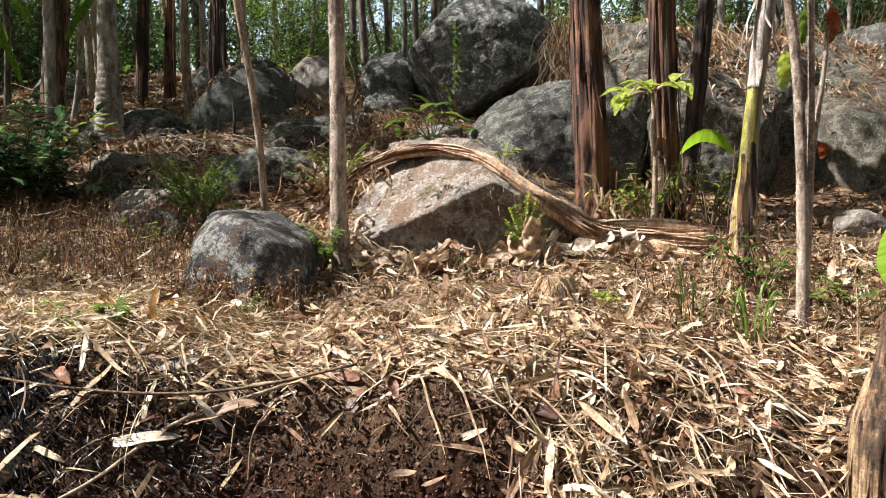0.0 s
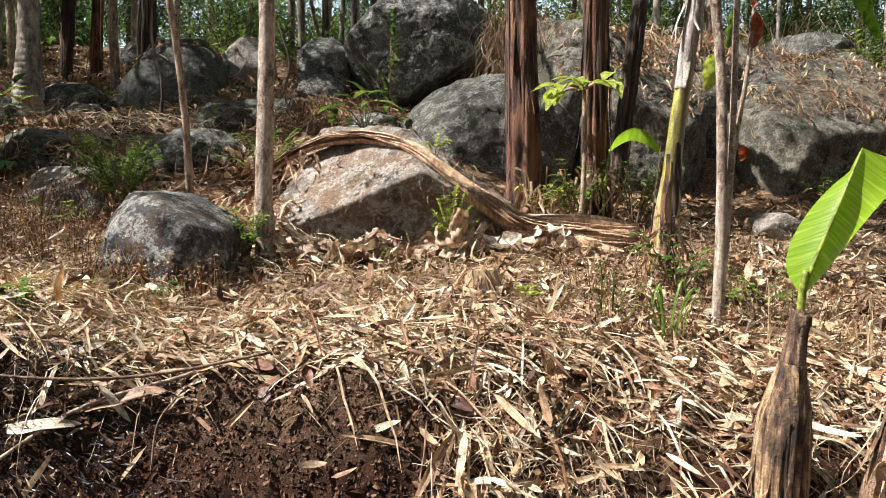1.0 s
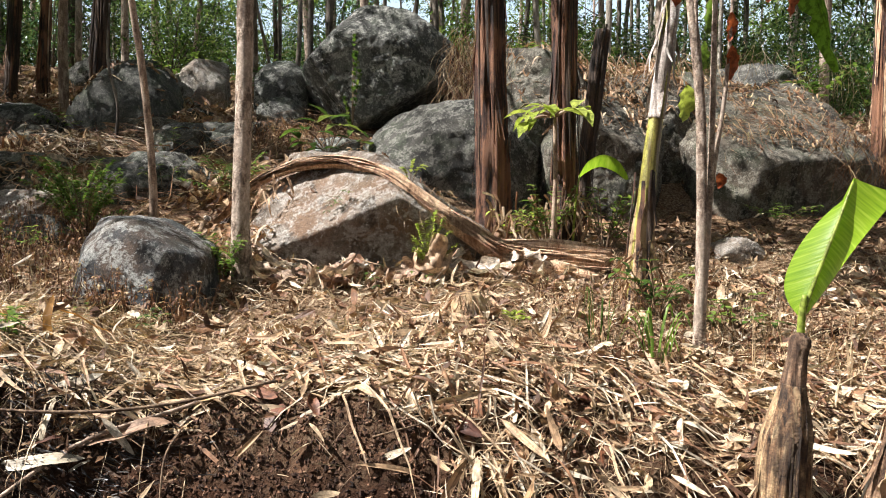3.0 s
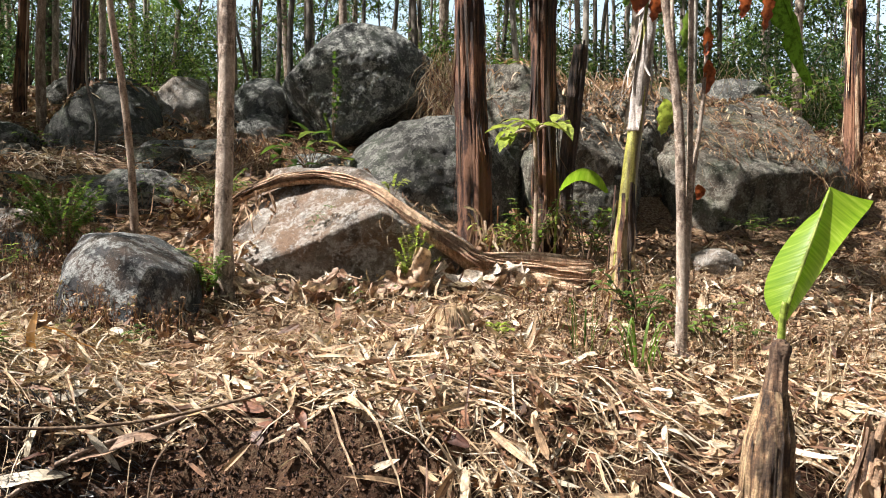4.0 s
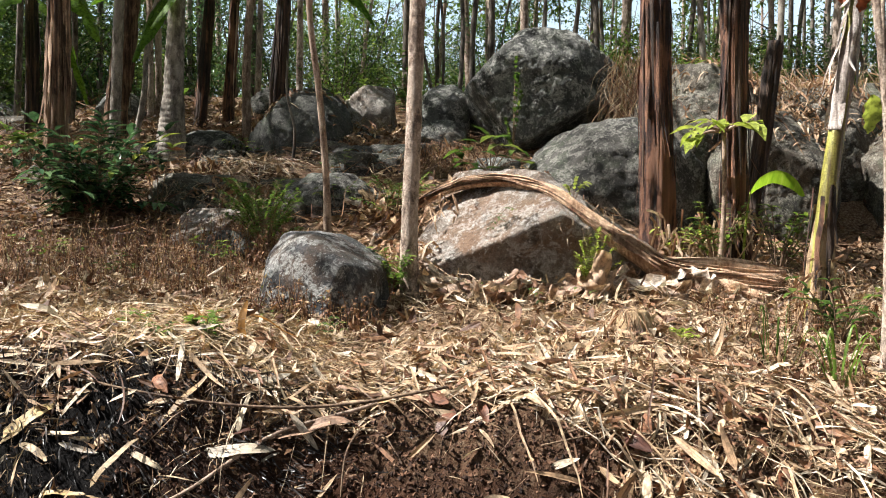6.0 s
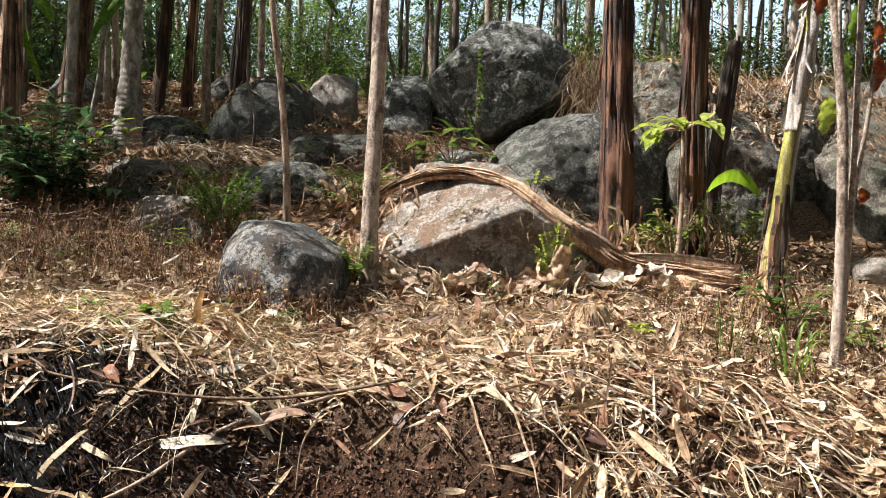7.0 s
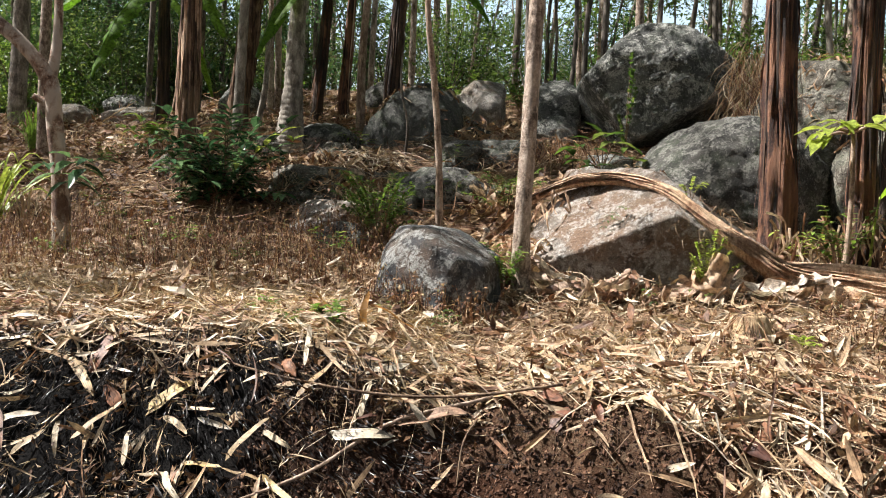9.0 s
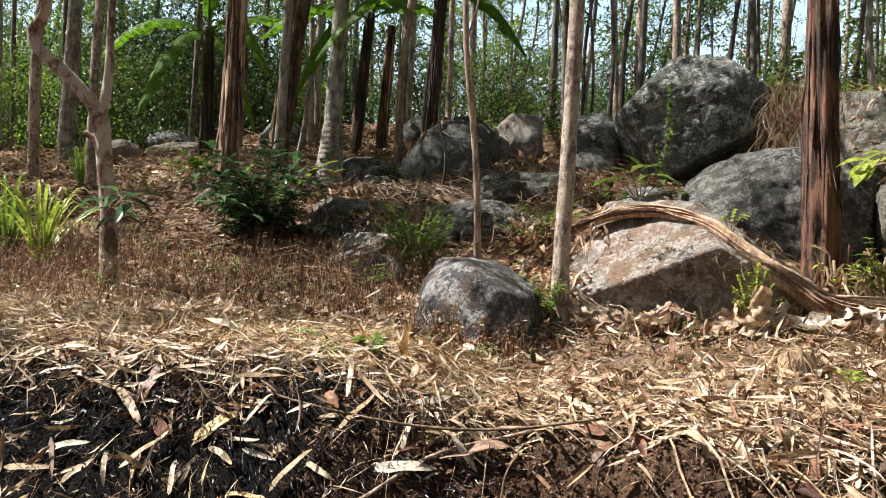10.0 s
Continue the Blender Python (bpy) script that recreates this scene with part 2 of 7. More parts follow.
def ground_material():
    m, t, b = nodes_of("forest_soil")
    vec = coords(t, world_space=True)
    big = noise_node(t, vec, 1.6, 5, 0.6, 0.4)
    fine = noise_node(t, vec, 45, 6, 0.72)
    mid = noise_node(t, vec, 9, 5, 0.65)
    soil = ramp(t, mid, [(0.3, (0.016, 0.0075, 0.0048)), (0.55, (0.055, 0.026, 0.015)), (0.75, (0.12, 0.060, 0.035))])
    straw = ramp(t, fine, [(0.38, (0.09, 0.052, 0.030)), (0.5, (0.27, 0.175, 0.105)), (0.62, (0.52, 0.39, 0.26))])
    sep = t.nodes.new("ShaderNodeSeparateXYZ")
    g = t.nodes.new("ShaderNodeNewGeometry")
    t.links.new(g.outputs["Position"], sep.inputs[0])
    wob = add(t, "ShaderNodeMath")
    wob.operation = "MULTIPLY_ADD"
    t.links.new(big, wob.inputs[0])
    wob.inputs[1].default_value = 0.9
    t.links.new(sep.outputs["Y"], wob.inputs[2])
    rng_node = t.nodes.new("ShaderNodeMapRange")
    rng_node.inputs["From Min"].default_value = 3.0
    rng_node.inputs["From Max"].default_value = 3.7
    t.links.new(wob.outputs[0], rng_node.inputs["Value"])
    col = mix(t, rng_node.outputs[0], soil, mix(t, 0.7, soil, straw))
    # charred stretch of the bank
    char_x = t.nodes.new("ShaderNodeMapRange")
    char_x.inputs["From Min"].default_value = -0.7
    char_x.inputs["From Max"].default_value = -1.5
    t.links.new(sep.outputs["X"], char_x.inputs["Value"])
    char_y = t.nodes.new("ShaderNodeMapRange")
    char_y.inputs["From Min"].default_value = 3.7
    char_y.inputs["From Max"].default_value = 3.2
    t.links.new(wob.outputs[0], char_y.inputs["Value"])
    char_low = t.nodes.new("ShaderNodeMapRange")
    char_low.inputs["From Min"].default_value = 2.1
    char_low.inputs["From Max"].default_value = 2.6
    t.links.new(wob.outputs[0], char_low.inputs["Value"])
    char_all = add(t, "ShaderNodeMath")
    char_all.operation = "MULTIPLY"
    t.links.new(char_y.outputs[0], char_all.inputs[0])
    t.links.new(char_low.outputs[0], char_all.inputs[1])
    both = add(t, "ShaderNodeMath")
    both.operation = "MULTIPLY"
    t.links.new(char_x.outputs[0], both.inputs[0])
    t.links.new(char_all.outputs[0], both.inputs[1])
    col = mix(t, both.outputs[0], col, ramp(t, fine, [(0.4, (0.004, 0.004, 0.004)), (0.7, (0.016, 0.014, 0.013))]))
    t.links.new(col, b.inputs["Base Color"])
    b.inputs["Roughness"].default_value = 0.95
    b.inputs["Specular IOR Level"].default_value = 0.1
    bump(t, b, mix(t, 0.5, mid, fine), 1.0, 0.06)
    return m


M_GROUND = ground_material()
M_SOIL = leaf_material("crumbled_soil", [(0.0, (0.02, 0.010, 0.006)), (0.5, (0.07, 0.033, 0.019)), (0.8, (0.15, 0.075, 0.042)), (1.0, (0.27, 0.165, 0.105))], 0.0, 0.95)
M_ROCK = rock_material("grey_granite", (0.042, 0.043, 0.040), (0.155, 0.156, 0.142), (0.50, 0.50, 0.45), crust=0.65, moss=0.35)
M_ROCK_LICHEN = rock_material("lichen_granite", (0.026, 0.028, 0.031), (0.092, 0.099, 0.105), (0.42, 0.425, 0.40), (0.14, 0.088, 0.056), 0.6, 0.70, 0.15)
M_ROCK_DARK = rock_material("dark_granite", (0.026, 0.025, 0.022), (0.085, 0.080, 0.070), (0.31, 0.30, 0.265), crust=0.60, moss=0.35)
M_ROCK_PLAIN = rock_material("smooth_dark_granite", (0.050, 0.050, 0.045), (0.115, 0.113, 0.102), (0.30, 0.29, 0.25), crust=0.22, moss=0.4)
M_ROCK_BROWN = rock_material("brown_grey_granite", (0.030, 0.027, 0.021), (0.125, 0.113, 0.090), (0.36, 0.34, 0.28), (0.10, 0.07, 0.045), 0.5, 0.45, 0.4)
M_ROCK_WARM = rock_material("earth_stained_granite", (0.15, 0.115, 0.088), (0.36, 0.315, 0.27), (0.58, 0.56, 0.52), (0.22, 0.125, 0.07), 0.75, 0.5, 0.12)
M_ROCK_PALE = rock_material("pale_granite", (0.15, 0.13, 0.11), (0.34, 0.305, 0.265), (0.48, 0.45, 0.41), (0.28, 0.19, 0.12), 0.4)
M_BARK = bark_material("smooth_grey_bark", (0.11, 0.075, 0.055), (0.33, 0.245, 0.185), (0.56, 0.46, 0.375), 0.5, 34, 0.8)
M_BARK_BROWN = bark_material("young_brown_bark", (0.14, 0.09, 0.06), (0.31, 0.215, 0.155), (0.48, 0.37, 0.28), 0.3, 30, 0.4)
M_BARK_DARK = bark_material("dark_forest_bark", (0.035, 0.028, 0.022), (0.10, 0.08, 0.062), (0.22, 0.19, 0.15), 0.25, 22, 0.6)
M_BARK_PALE = bark_material("pale_lichen_bark", (0.10, 0.085, 0.066), (0.22, 0.19, 0.155), (0.42, 0.38, 0.32), 0.4, 18, 0.5)
M_BANANA = bark_material("dry_banana_sheath", (0.008, 0.004, 0.003), (0.072, 0.025, 0.014), (0.31, 0.145, 0.078), 0.03, 30, 1.0, 0.75, 0.6)
M_BANANA_BROWN = bark_material("fibrous_brown_banana_sheath", (0.030, 0.016, 0.010), (0.15, 0.080, 0.045), (0.38, 0.24, 0.145), 0.05, 34, 1.0, 0.8, 0.5)
M_BANANA_DARK = bark_material("blackened_banana_sheath", (0.012, 0.008, 0.007), (0.04, 0.025, 0.018), (0.13, 0.075, 0.045), 0.04, 34, 0.9, 0.8, 0.3)
M_BANANA_TAN = bark_material("tan_banana_fibre", (0.28, 0.145, 0.08), (0.56, 0.35, 0.215), (0.76, 0.56, 0.38), 0.25, 40, 0.7, 0.75, 0.4)
M_STUMP = bark_material("weathered_stump_sheath", (0.016, 0.009, 0.006), (0.24, 0.13, 0.065), (0.60, 0.43, 0.24), 0.06, 30, 1.0, 0.7, 0.75)
M_STEM_GREEN = bark_material("green_banana_stem", (0.10, 0.075, 0.018), (0.27, 0.25, 0.05), (0.42, 0.42, 0.11), 0.06, 22, 0.3, 0.45, 0.5)
M_STEM_GREY = bark_material("papery_grey_sheath", (0.16, 0.12, 0.10), (0.40, 0.345, 0.30), (0.66, 0.60, 0.55), 0.06, 26, 0.5, 0.7, 0.4)
M_BARK_MOTTLED = bark_material("mottled_rusty_bark", (0.10, 0.05, 0.03), (0.30, 0.19, 0.13), (0.52, 0.44, 0.36), 0.7, 22, 0.8, 0.9, 0.85)
M_TWIG = bark_material("dry_twig", (0.06, 0.035, 0.022), (0.16, 0.10, 0.06), (0.30, 0.21, 0.13), 0.5, 40, 0.4)
M_LITTER = leaf_material("bamboo_leaf_litter", [(0.0, (0.11, 0.055, 0.034)), (0.22, (0.34, 0.18, 0.10)), (0.32, (0.44, 0.285, 0.165)), (0.55, (0.58, 0.41, 0.25)), (0.8, (0.68, 0.54, 0.37)), (1.0, (0.80, 0.72, 0.58))], 0.15, 0.6, veins=0.9)
M_LITTER_MIX = leaf_material("mixed_leaf_litter", [(0.0, (0.06, 0.03, 0.016)), (0.25, (0.17, 0.075, 0.035)), (0.5, (0.33, 0.18, 0.09)), (0.75, (0.50, 0.34, 0.19)), (1.0, (0.70, 0.56, 0.38))], 0.15, 0.65, veins=0.9)
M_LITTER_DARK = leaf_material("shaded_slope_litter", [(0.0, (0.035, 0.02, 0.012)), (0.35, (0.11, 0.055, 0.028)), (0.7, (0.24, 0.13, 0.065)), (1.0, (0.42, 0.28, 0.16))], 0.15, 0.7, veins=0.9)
# upper stops: grey ashy straw, with the glint of char put into the colour
M_CHAR = leaf_material("charred_straw", [(0.0, (0.006, 0.006, 0.006)), (0.55, (0.020, 0.019, 0.019)), (0.8, (0.055, 0.052, 0.050)), (1.0, (0.20, 0.18, 0.165))], 0.0, 0.32)
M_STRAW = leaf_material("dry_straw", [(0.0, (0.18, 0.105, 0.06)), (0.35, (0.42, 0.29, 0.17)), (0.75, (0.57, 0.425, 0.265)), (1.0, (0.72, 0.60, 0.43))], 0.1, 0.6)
M_GOLD = leaf_material("golden_straw", [(0.0, (0.30, 0.17, 0.065)), (0.5, (0.62, 0.43, 0.20)), (1.0, (0.84, 0.70, 0.44))], 0.15, 0.55, veins=0.9)
M_HUSK = leaf_material("pale_bamboo_husk", [(0.0, (0.48, 0.32, 0.16)), (0.5, (0.64, 0.51, 0.33)), (1.0, (0.80, 0.72, 0.57))], 0.15, 0.55, object_random=True, veins=0.9)
M_GOLD_HUSK = leaf_material("yellow_bamboo_husk", [(0.0, (0.50, 0.33, 0.12)), (1.0, (0.72, 0.55, 0.27))], 0.15, 0.5, object_random=True, veins=0.9)
M_BROWN_LEAF = leaf_material("dead_brown_leaf", [(0.0, (0.10, 0.035, 0.02)), (0.5, (0.23, 0.095, 0.05)), (1.0, (0.36, 0.17, 0.09))], 0.2, 0.55, object_random=True, veins=0.9)
M_ORANGE_LEAF = leaf_material("orange_dry_leaf", [(0.0, (0.50, 0.22, 0.05)), (1.0, (0.62, 0.33, 0.10))], 0.35, 0.5, object_random=True)
M_RED_LEAF = leaf_material("red_brown_hanging_leaf", [(0.0, (0.26, 0.05, 0.02)), (1.0, (0.45, 0.13, 0.05))], 0.45, 0.5)
M_SCRAP = leaf_material("pale_dry_banana_leaf", [(0.0, (0.28, 0.14, 0.08)), (0.35, (0.50, 0.34, 0.235)), (0.8, (0.66, 0.52, 0.40)), (1.0, (0.82, 0.74, 0.64))], 0.2, 0.6, object_random=True, veins=0.9)
M_BANANA_SCRAP = leaf_material("dry_banana_leaf", [(0.0, (0.26, 0.12, 0.06)), (0.4, (0.46, 0.28, 0.16)), (1.0, (0.72, 0.56, 0.40))], 0.2, 0.6)
M_GREEN = leaf_material("forest_foliage", [(0.0, (0.035, 0.08, 0.016)), (0.4, (0.07, 0.14, 0.028)), (0.8, (0.13, 0.21, 0.04)), (1.0, (0.24, 0.29, 0.07))], 0.5, 0.42)
M_GREEN_DARK = leaf_material("dark_shrub_foliage", [(0.0, (0.040, 0.095, 0.045)), (0.55, (0.085, 0.175, 0.080)), (1.0, (0.19, 0.30, 0.13))], 0.3, 0.26)
M_GREEN_LIGHT = leaf_material("fresh_green_foliage", [(0.0, (0.08, 0.17, 0.025)), (0.5, (0.15, 0.26, 0.04)), (1.0, (0.30, 0.40, 0.09))], 0.45, 0.4)
M_GREEN_FOREST = leaf_material("mid_forest_foliage", [(0.0, (0.025, 0.058, 0.016)), (0.5, (0.06, 0.115, 0.028)), (0.85, (0.12, 0.185, 0.045)), (1.0, (0.26, 0.31, 0.10))], 0.42, 0.4)
M_YELLOW_GREEN = leaf_material("yellow_green_leaf", [(0.0, (0.30, 0.41, 0.05)), (1.0, (0.50, 0.57, 0.13))], 0.45, 0.35)
M_WEED = leaf_material("dry_weed", [(0.0, (0.06, 0.026, 0.016)), (0.40, (0.21, 0.095, 0.050)), (0.75, (0.40, 0.22, 0.11)), (0.93, (0.60, 0.43, 0.25)), (1.0, (0.16, 0.20, 0.05))], 0.25, 0.7)
M_BANANA_LEAF = leaf_material("banana_leaf", [(0.0, (0.10, 0.23, 0.02)), (1.0, (0.17, 0.32, 0.03))], 0.55, 0.55, object_random=True, spec=0.2)


def blade_material(name, ribs):
    """The fresh banana blade: fine ribs across, pale midrib side, light through it."""
    m, t, b = nodes_of(name)
    uv = t.nodes.new("ShaderNodeUVMap")
    mp = t.nodes.new("ShaderNodeMapping")
    mp.inputs["Scale"].default_value = (ribs, 0.6, 1)
    t.links.new(uv.outputs[0], mp.inputs[0])
    rib = noise_node(t, mp.outputs[0], 1.0, 3, 0.6)
    col = ramp(t, rib, [(0.32, (0.17, 0.33, 0.015)), (0.55, (0.29, 0.46, 0.03)), (0.72, (0.42, 0.58, 0.08))])
    t.links.new(col, b.inputs["Base Color"])
    b.inputs["Roughness"].default_value = 0.35
    tr = t.nodes.new("ShaderNodeBsdfTranslucent")
    t.links.new(col, tr.inputs["Color"])
    sh = t.nodes.new("ShaderNodeMixShader")
    sh.inputs[0].default_value = 0.6
    t.links.new(b.outputs[0], sh.inputs[1])
    t.links.new(tr.outputs[0], sh.inputs[2])
    t.links.new(sh.outputs[0], t.nodes["Material Output"].inputs["Surface"])
    bump(t, b, rib, 0.5, 0.004)
    return m


M_BLADE = blade_material("fresh_banana_blade", 46)
M_SHOOT = blade_material("young_shoot_blade", 14)


def sky_glow_material():
    m, t, b = nodes_of("glowing_sky")
    z = add(t, "ShaderNodeSeparateXYZ")
    t.links.new(coords(t, (0.01, 0.01, 0.01), True), z.inputs[0])
    t.links.new(ramp(t, z.outputs["Z"], [(0.0, (0.80, 0.85, 0.86)), (0.5, (0.62, 0.76, 0.88)), (1.0, (0.42, 0.62, 0.85))]), b.inputs["Emission Color"])
    # emission whitens the sky gaps between the trunks
    b.inputs["Emission Strength"].default_value = 0.88
    b.inputs["Base Color"].default_value = (0, 0, 0, 1)
    return m


M_SKY_GLOW = sky_glow_material()

# ---- the lie of the land ----
PROFILE_MID = ((-4, 0), (1.6, 0), (2.05, 0.08), (2.4, 0.42), (2.65, 0.70), (2.9, 0.86), (3.3, 0.90), (4, 0.95), (5, 1.10), (5.4, 1.125), (6, 1.30), (7, 1.65), (7.6, 1.88), (8, 2.03), (9, 2.33), (10, 2.6), (12, 3.0), (13.5, 3.2), (16, 3.45), (22, 3.6), (60, 3.9), (300, 4.0))
PROFILE_LEFT = ((-4, 0), (1.5, 0), (2.0, 0.15), (2.4, 0.55), (2.7, 0.88), (2.95, 1.05), (3.4, 1.06), (4, 1.05), (5, 1.08), (6, 1.25), (7, 1.58), (8, 1.92), (10, 2.5), (12, 3.1), (14, 3.6), (18, 4.0), (25, 4.2), (60, 4.3), (300, 4.3))
PROFILE_FAR_LEFT = ((-4, 0), (1.5, 0), (2.0, 0.15), (2.4, 0.55), (2.7, 0.88), (2.95, 1.05), (3.4, 1.06), (4, 1.05), (5, 1.08), (6, 1.25), (7, 1.58), (8, 1.92), (10, 2.40), (12, 2.75), (14, 3.0), (18, 3.25), (25, 3.5), (60, 3.9), (300, 4.0))
PROFILE_RIGHT = ((-4, 0), (1.6, 0), (2.0, 0.12), (2.4, 0.50), (2.8, 0.72), (3.3, 0.83), (3.8, 0.88), (4.5, 1.0), (5, 1.10), (6, 1.26), (7, 1.37), (7.4, 1.46), (8, 1.88), (9, 2.4), (10, 2.7), (12, 2.9), (14, 3.1), (20, 3.5), (60, 3.9), (300, 4.0))


def ease(a, b, x):
    t = np.clip((x - a) / (b - a), 0, 1)
    return t * t * (3 - 2 * t)


def land(x, y):
    """The height of the ground without its small bumps."""
    x, y = np.asarray(x, float), np.asarray(y, float)
    a, b, c = ease(0.6, 1.4, -x), ease(0.4, 1.6, x), ease(5.8, 8.0, -x)
    out = 0.0
    for dy, w in ((-0.08, 0.25), (0.0, 0.5), (0.08, 0.25)):
        mid, left, right, far = (np.interp(y + dy, [p[0] for p in prof], [p[1] for p in prof]) for prof in (PROFILE_MID, PROFILE_LEFT, PROFILE_RIGHT, PROFILE_FAR_LEFT))
        out = out + w * (mid * (1 - a - b) + left * (a - c) + far * c + right * b)
    return out


def ground_z(x, y):
    x, y = np.atleast_1d(np.asarray(x, float)), np.atleast_1d(np.asarray(y, float))
    q = np.stack([x, y, 0 * x], 1)
    near = np.exp(-((y - 4) / 14.0) ** 2)
    bank = ease(3.1, 2.7, y) * ease(1.7, 2.1, y)
    z = land(x, y) + 0.035 * fbm(q * 1.1, 3, 3) * near + 0.014 * fbm(q * 7, 3, 5) * near
    z = z + bank * (0.035 * fbm(q * 5, 3, 9) + 0.024 * fbm(q * 20, 2, 13) + 0.012 * fbm(q * 48, 2, 17))
    return z + (1 - near) * 0.25 * fbm(q * 0.12, 3, 21)


def gz(x, y):
    return float(ground_z(x, y)[0])


def spread(edges):
    return np.unique(np.concatenate([np.arange(a, b, s) for a, b, s in edges]))


gx = spread([(-320, -60, 20), (-60, -16, 2.5), (-16, -7, 0.4), (-7, -3, 0.08), (-3, -1.8, 0.03), (-1.8, 1.6, 0.02), (1.6, 3, 0.03), (3, 7, 0.08), (7, 16, 0.4), (16, 60, 2.5), (60, 321, 20)])
gy = spread([(-60, -4, 4), (-4, 1.6, 0.4), (1.6, 2.0, 0.025), (2.0, 3.1, 0.017), (3.1, 3.4, 0.025), (3.4, 7, 0.06), (7, 13, 0.12), (13, 30, 0.6), (30, 80, 4), (80, 321, 20)])
XX, YY = np.meshgrid(gx, gy)
ground_v = np.stack([XX.ravel(), YY.ravel(), ground_z(XX.ravel(), YY.ravel())], 1)
ground = part("ground", ground_v, grid_faces(len(gy), len(gx)), M_GROUND)
tagged(ground, "forest hillside of dark soil with a cut bank", "ground", kind="structure")


# ---- boulders ----
def rock(name, label, centre, planes, size, mat, sub=5, sharp=9.0, relief=0.05, seed=0, turn=0.0, group="boulders"):
    """A boulder: rounded facets given by (normal, distance), then broken relief."""
    bm = bmesh.new()
    bmesh.ops.create_icosphere(bm, subdivisions=sub, radius=1.0)
    d = np.array([v.co[:] for v in bm.verts])
    faces = [[v.index for v in f.verts] for f in bm.faces]
    bm.free()
    local = np.random.default_rng(seed + 100)
    sheets = [(np.array(n, float) / np.linalg.norm(n), k) for n, k in planes]
    for _ in range(9):
        n = local.normal(size=3)
        sheets.append((n / np.linalg.norm(n), local.uniform(0.95, 1.12)))
    total = sum(np.maximum(d @ n / k, 0) ** sharp for n, k in sheets)
    r = total ** (-1 / sharp)
    p = d * r[:, None]
    k = 1 + relief * 0.6 * fbm(p * 2.2 + seed, 3, seed) + relief * 0.35 * fbm(p * 7.5, 4, seed + 3, 0.6)
    # flaked ledges
    q = fbm(p * np.array([2.9, 2.9, 4.2]) + 5 + seed, 3, seed + 40) * 3.0
    frac = q - np.floor(q)
    k = k + relief * 0.40 * (np.floor(q) + ease(0.42, 0.58, frac) - q) / 1.5
    p = p * k[:, None] * np.asarray(size)
    ob = part(name, p, faces, mat)
    ob.location = centre
    ob.rotation_euler = (0, 0, radians(turn))
    return tagged(ob, label, "boulder", group)


BOX = [((1, 0, 0), 1), ((-1, 0, 0), 1), ((0, 1, 0), 1), ((0, -1, 0), 1), ((0, 0, 1), 1), ((0, 0, -1), 1)]
DOME = [((0, 0, 1), 1.0), ((0.7, 0, 0.7), 1.0), ((-0.7, 0, 0.7), 1.0), ((0, -0.7, 0.7), 1.0), ((0, 0.7, 0.7), 1.0), ((1, 0, 0), 1), ((-1, 0, 0), 1), ((0, -1, 0), 1), ((0, 1, 0), 1), ((0, 0, -1), 1)]

main_rock = rock("boulder", "earth-stained granite boulder with a pale sunlit top and undercut front",
                 (0.064, 5.65, 1.125),
                 [((-0.41, -0.58, 0.70), 0.615), ((-0.05, -0.96, -0.27), 0.46), ((0.6, 0.02, 0.8), 0.73), ((-0.9, 0, 0.43), 0.80), ((0.1, 0.1, 1), 0.80), ((0.35, -0.45, 0.82), 0.77),
                  ((0, 1, 0.2), 0.8), ((1, 0, 0), 1.05), ((0.75, -0.66, 0), 0.98), ((0, 0, -1), 0.6)],
                 (0.95, 0.95, 0.95), M_ROCK_WARM, 7, 90.0, 0.040, 3)
rock("boulder", "grey lichen-spotted boulder half sunk in leaf litter",
                 (-1.12, 4.53, 1.08), [((-0.26, -0.92, 0.30), 0.325), ((-0.93, -0.30, 0.20), 0.365), ((-0.62, -0.30, 0.72), 0.375), ((0.48, -0.12, 0.87), 0.325), ((0.74, -0.67, 0.0), 0.335), ((0.97, -0.1, 0.10), 0.36), ((-0.05, -0.6, 0.8), 0.37),
                  ((-1, 0.1, 0), 0.38), ((0, 1, 0), 0.34), ((0, 0, 1), 0.385), ((0, 0, -1), 0.3)],
                 (0.97, 0.95, 1.0), M_ROCK_LICHEN, 6, 26.0, 0.05, 8)
rock("boulder", "huge rounded grey granite boulder resting on the slope",
                (0.40, 9.10, 2.90), [((-0.82, -0.2, -0.57), 0.66), ((0.46, -0.2, -0.89), 0.54), ((-0.72, -0.1, 0.69), 0.66), ((0.6, 0, 0.8), 0.72), ((0, 0, 1), 0.66), ((1, 0, 0), 0.88), ((-1, 0, 0), 0.84), ((-0.12, -1, -0.1), 0.76), ((0.5, -0.8, 0.2), 0.84), ((0, -0.75, 0.66), 0.80), ((0, 1, 0), 0.8)],
                (1, 1, 1), M_ROCK, 7, 30.0, 0.045, 15)
rock("boulder", "dark rounded boulder behind the dry banana stems", (0.98, 7.85, 1.72), DOME + [((-0.6, -0.35, 0.75), 0.88), ((0.3, -0.9, 0.3), 0.92)], (0.88, 0.75, 0.80), M_ROCK_DARK, 6, 18.0, 0.055, 21)
tall_rock = rock("boulder", "tall weathered granite boulder with a bare top", (2.0, 8.35, 2.25), BOX + [((-0.5, -0.7, 0.5), 0.9), ((0.5, -0.6, 0.6), 0.9)], (0.72, 0.8, 0.85), M_ROCK_BROWN, 6, 60.0, 0.08, 26)
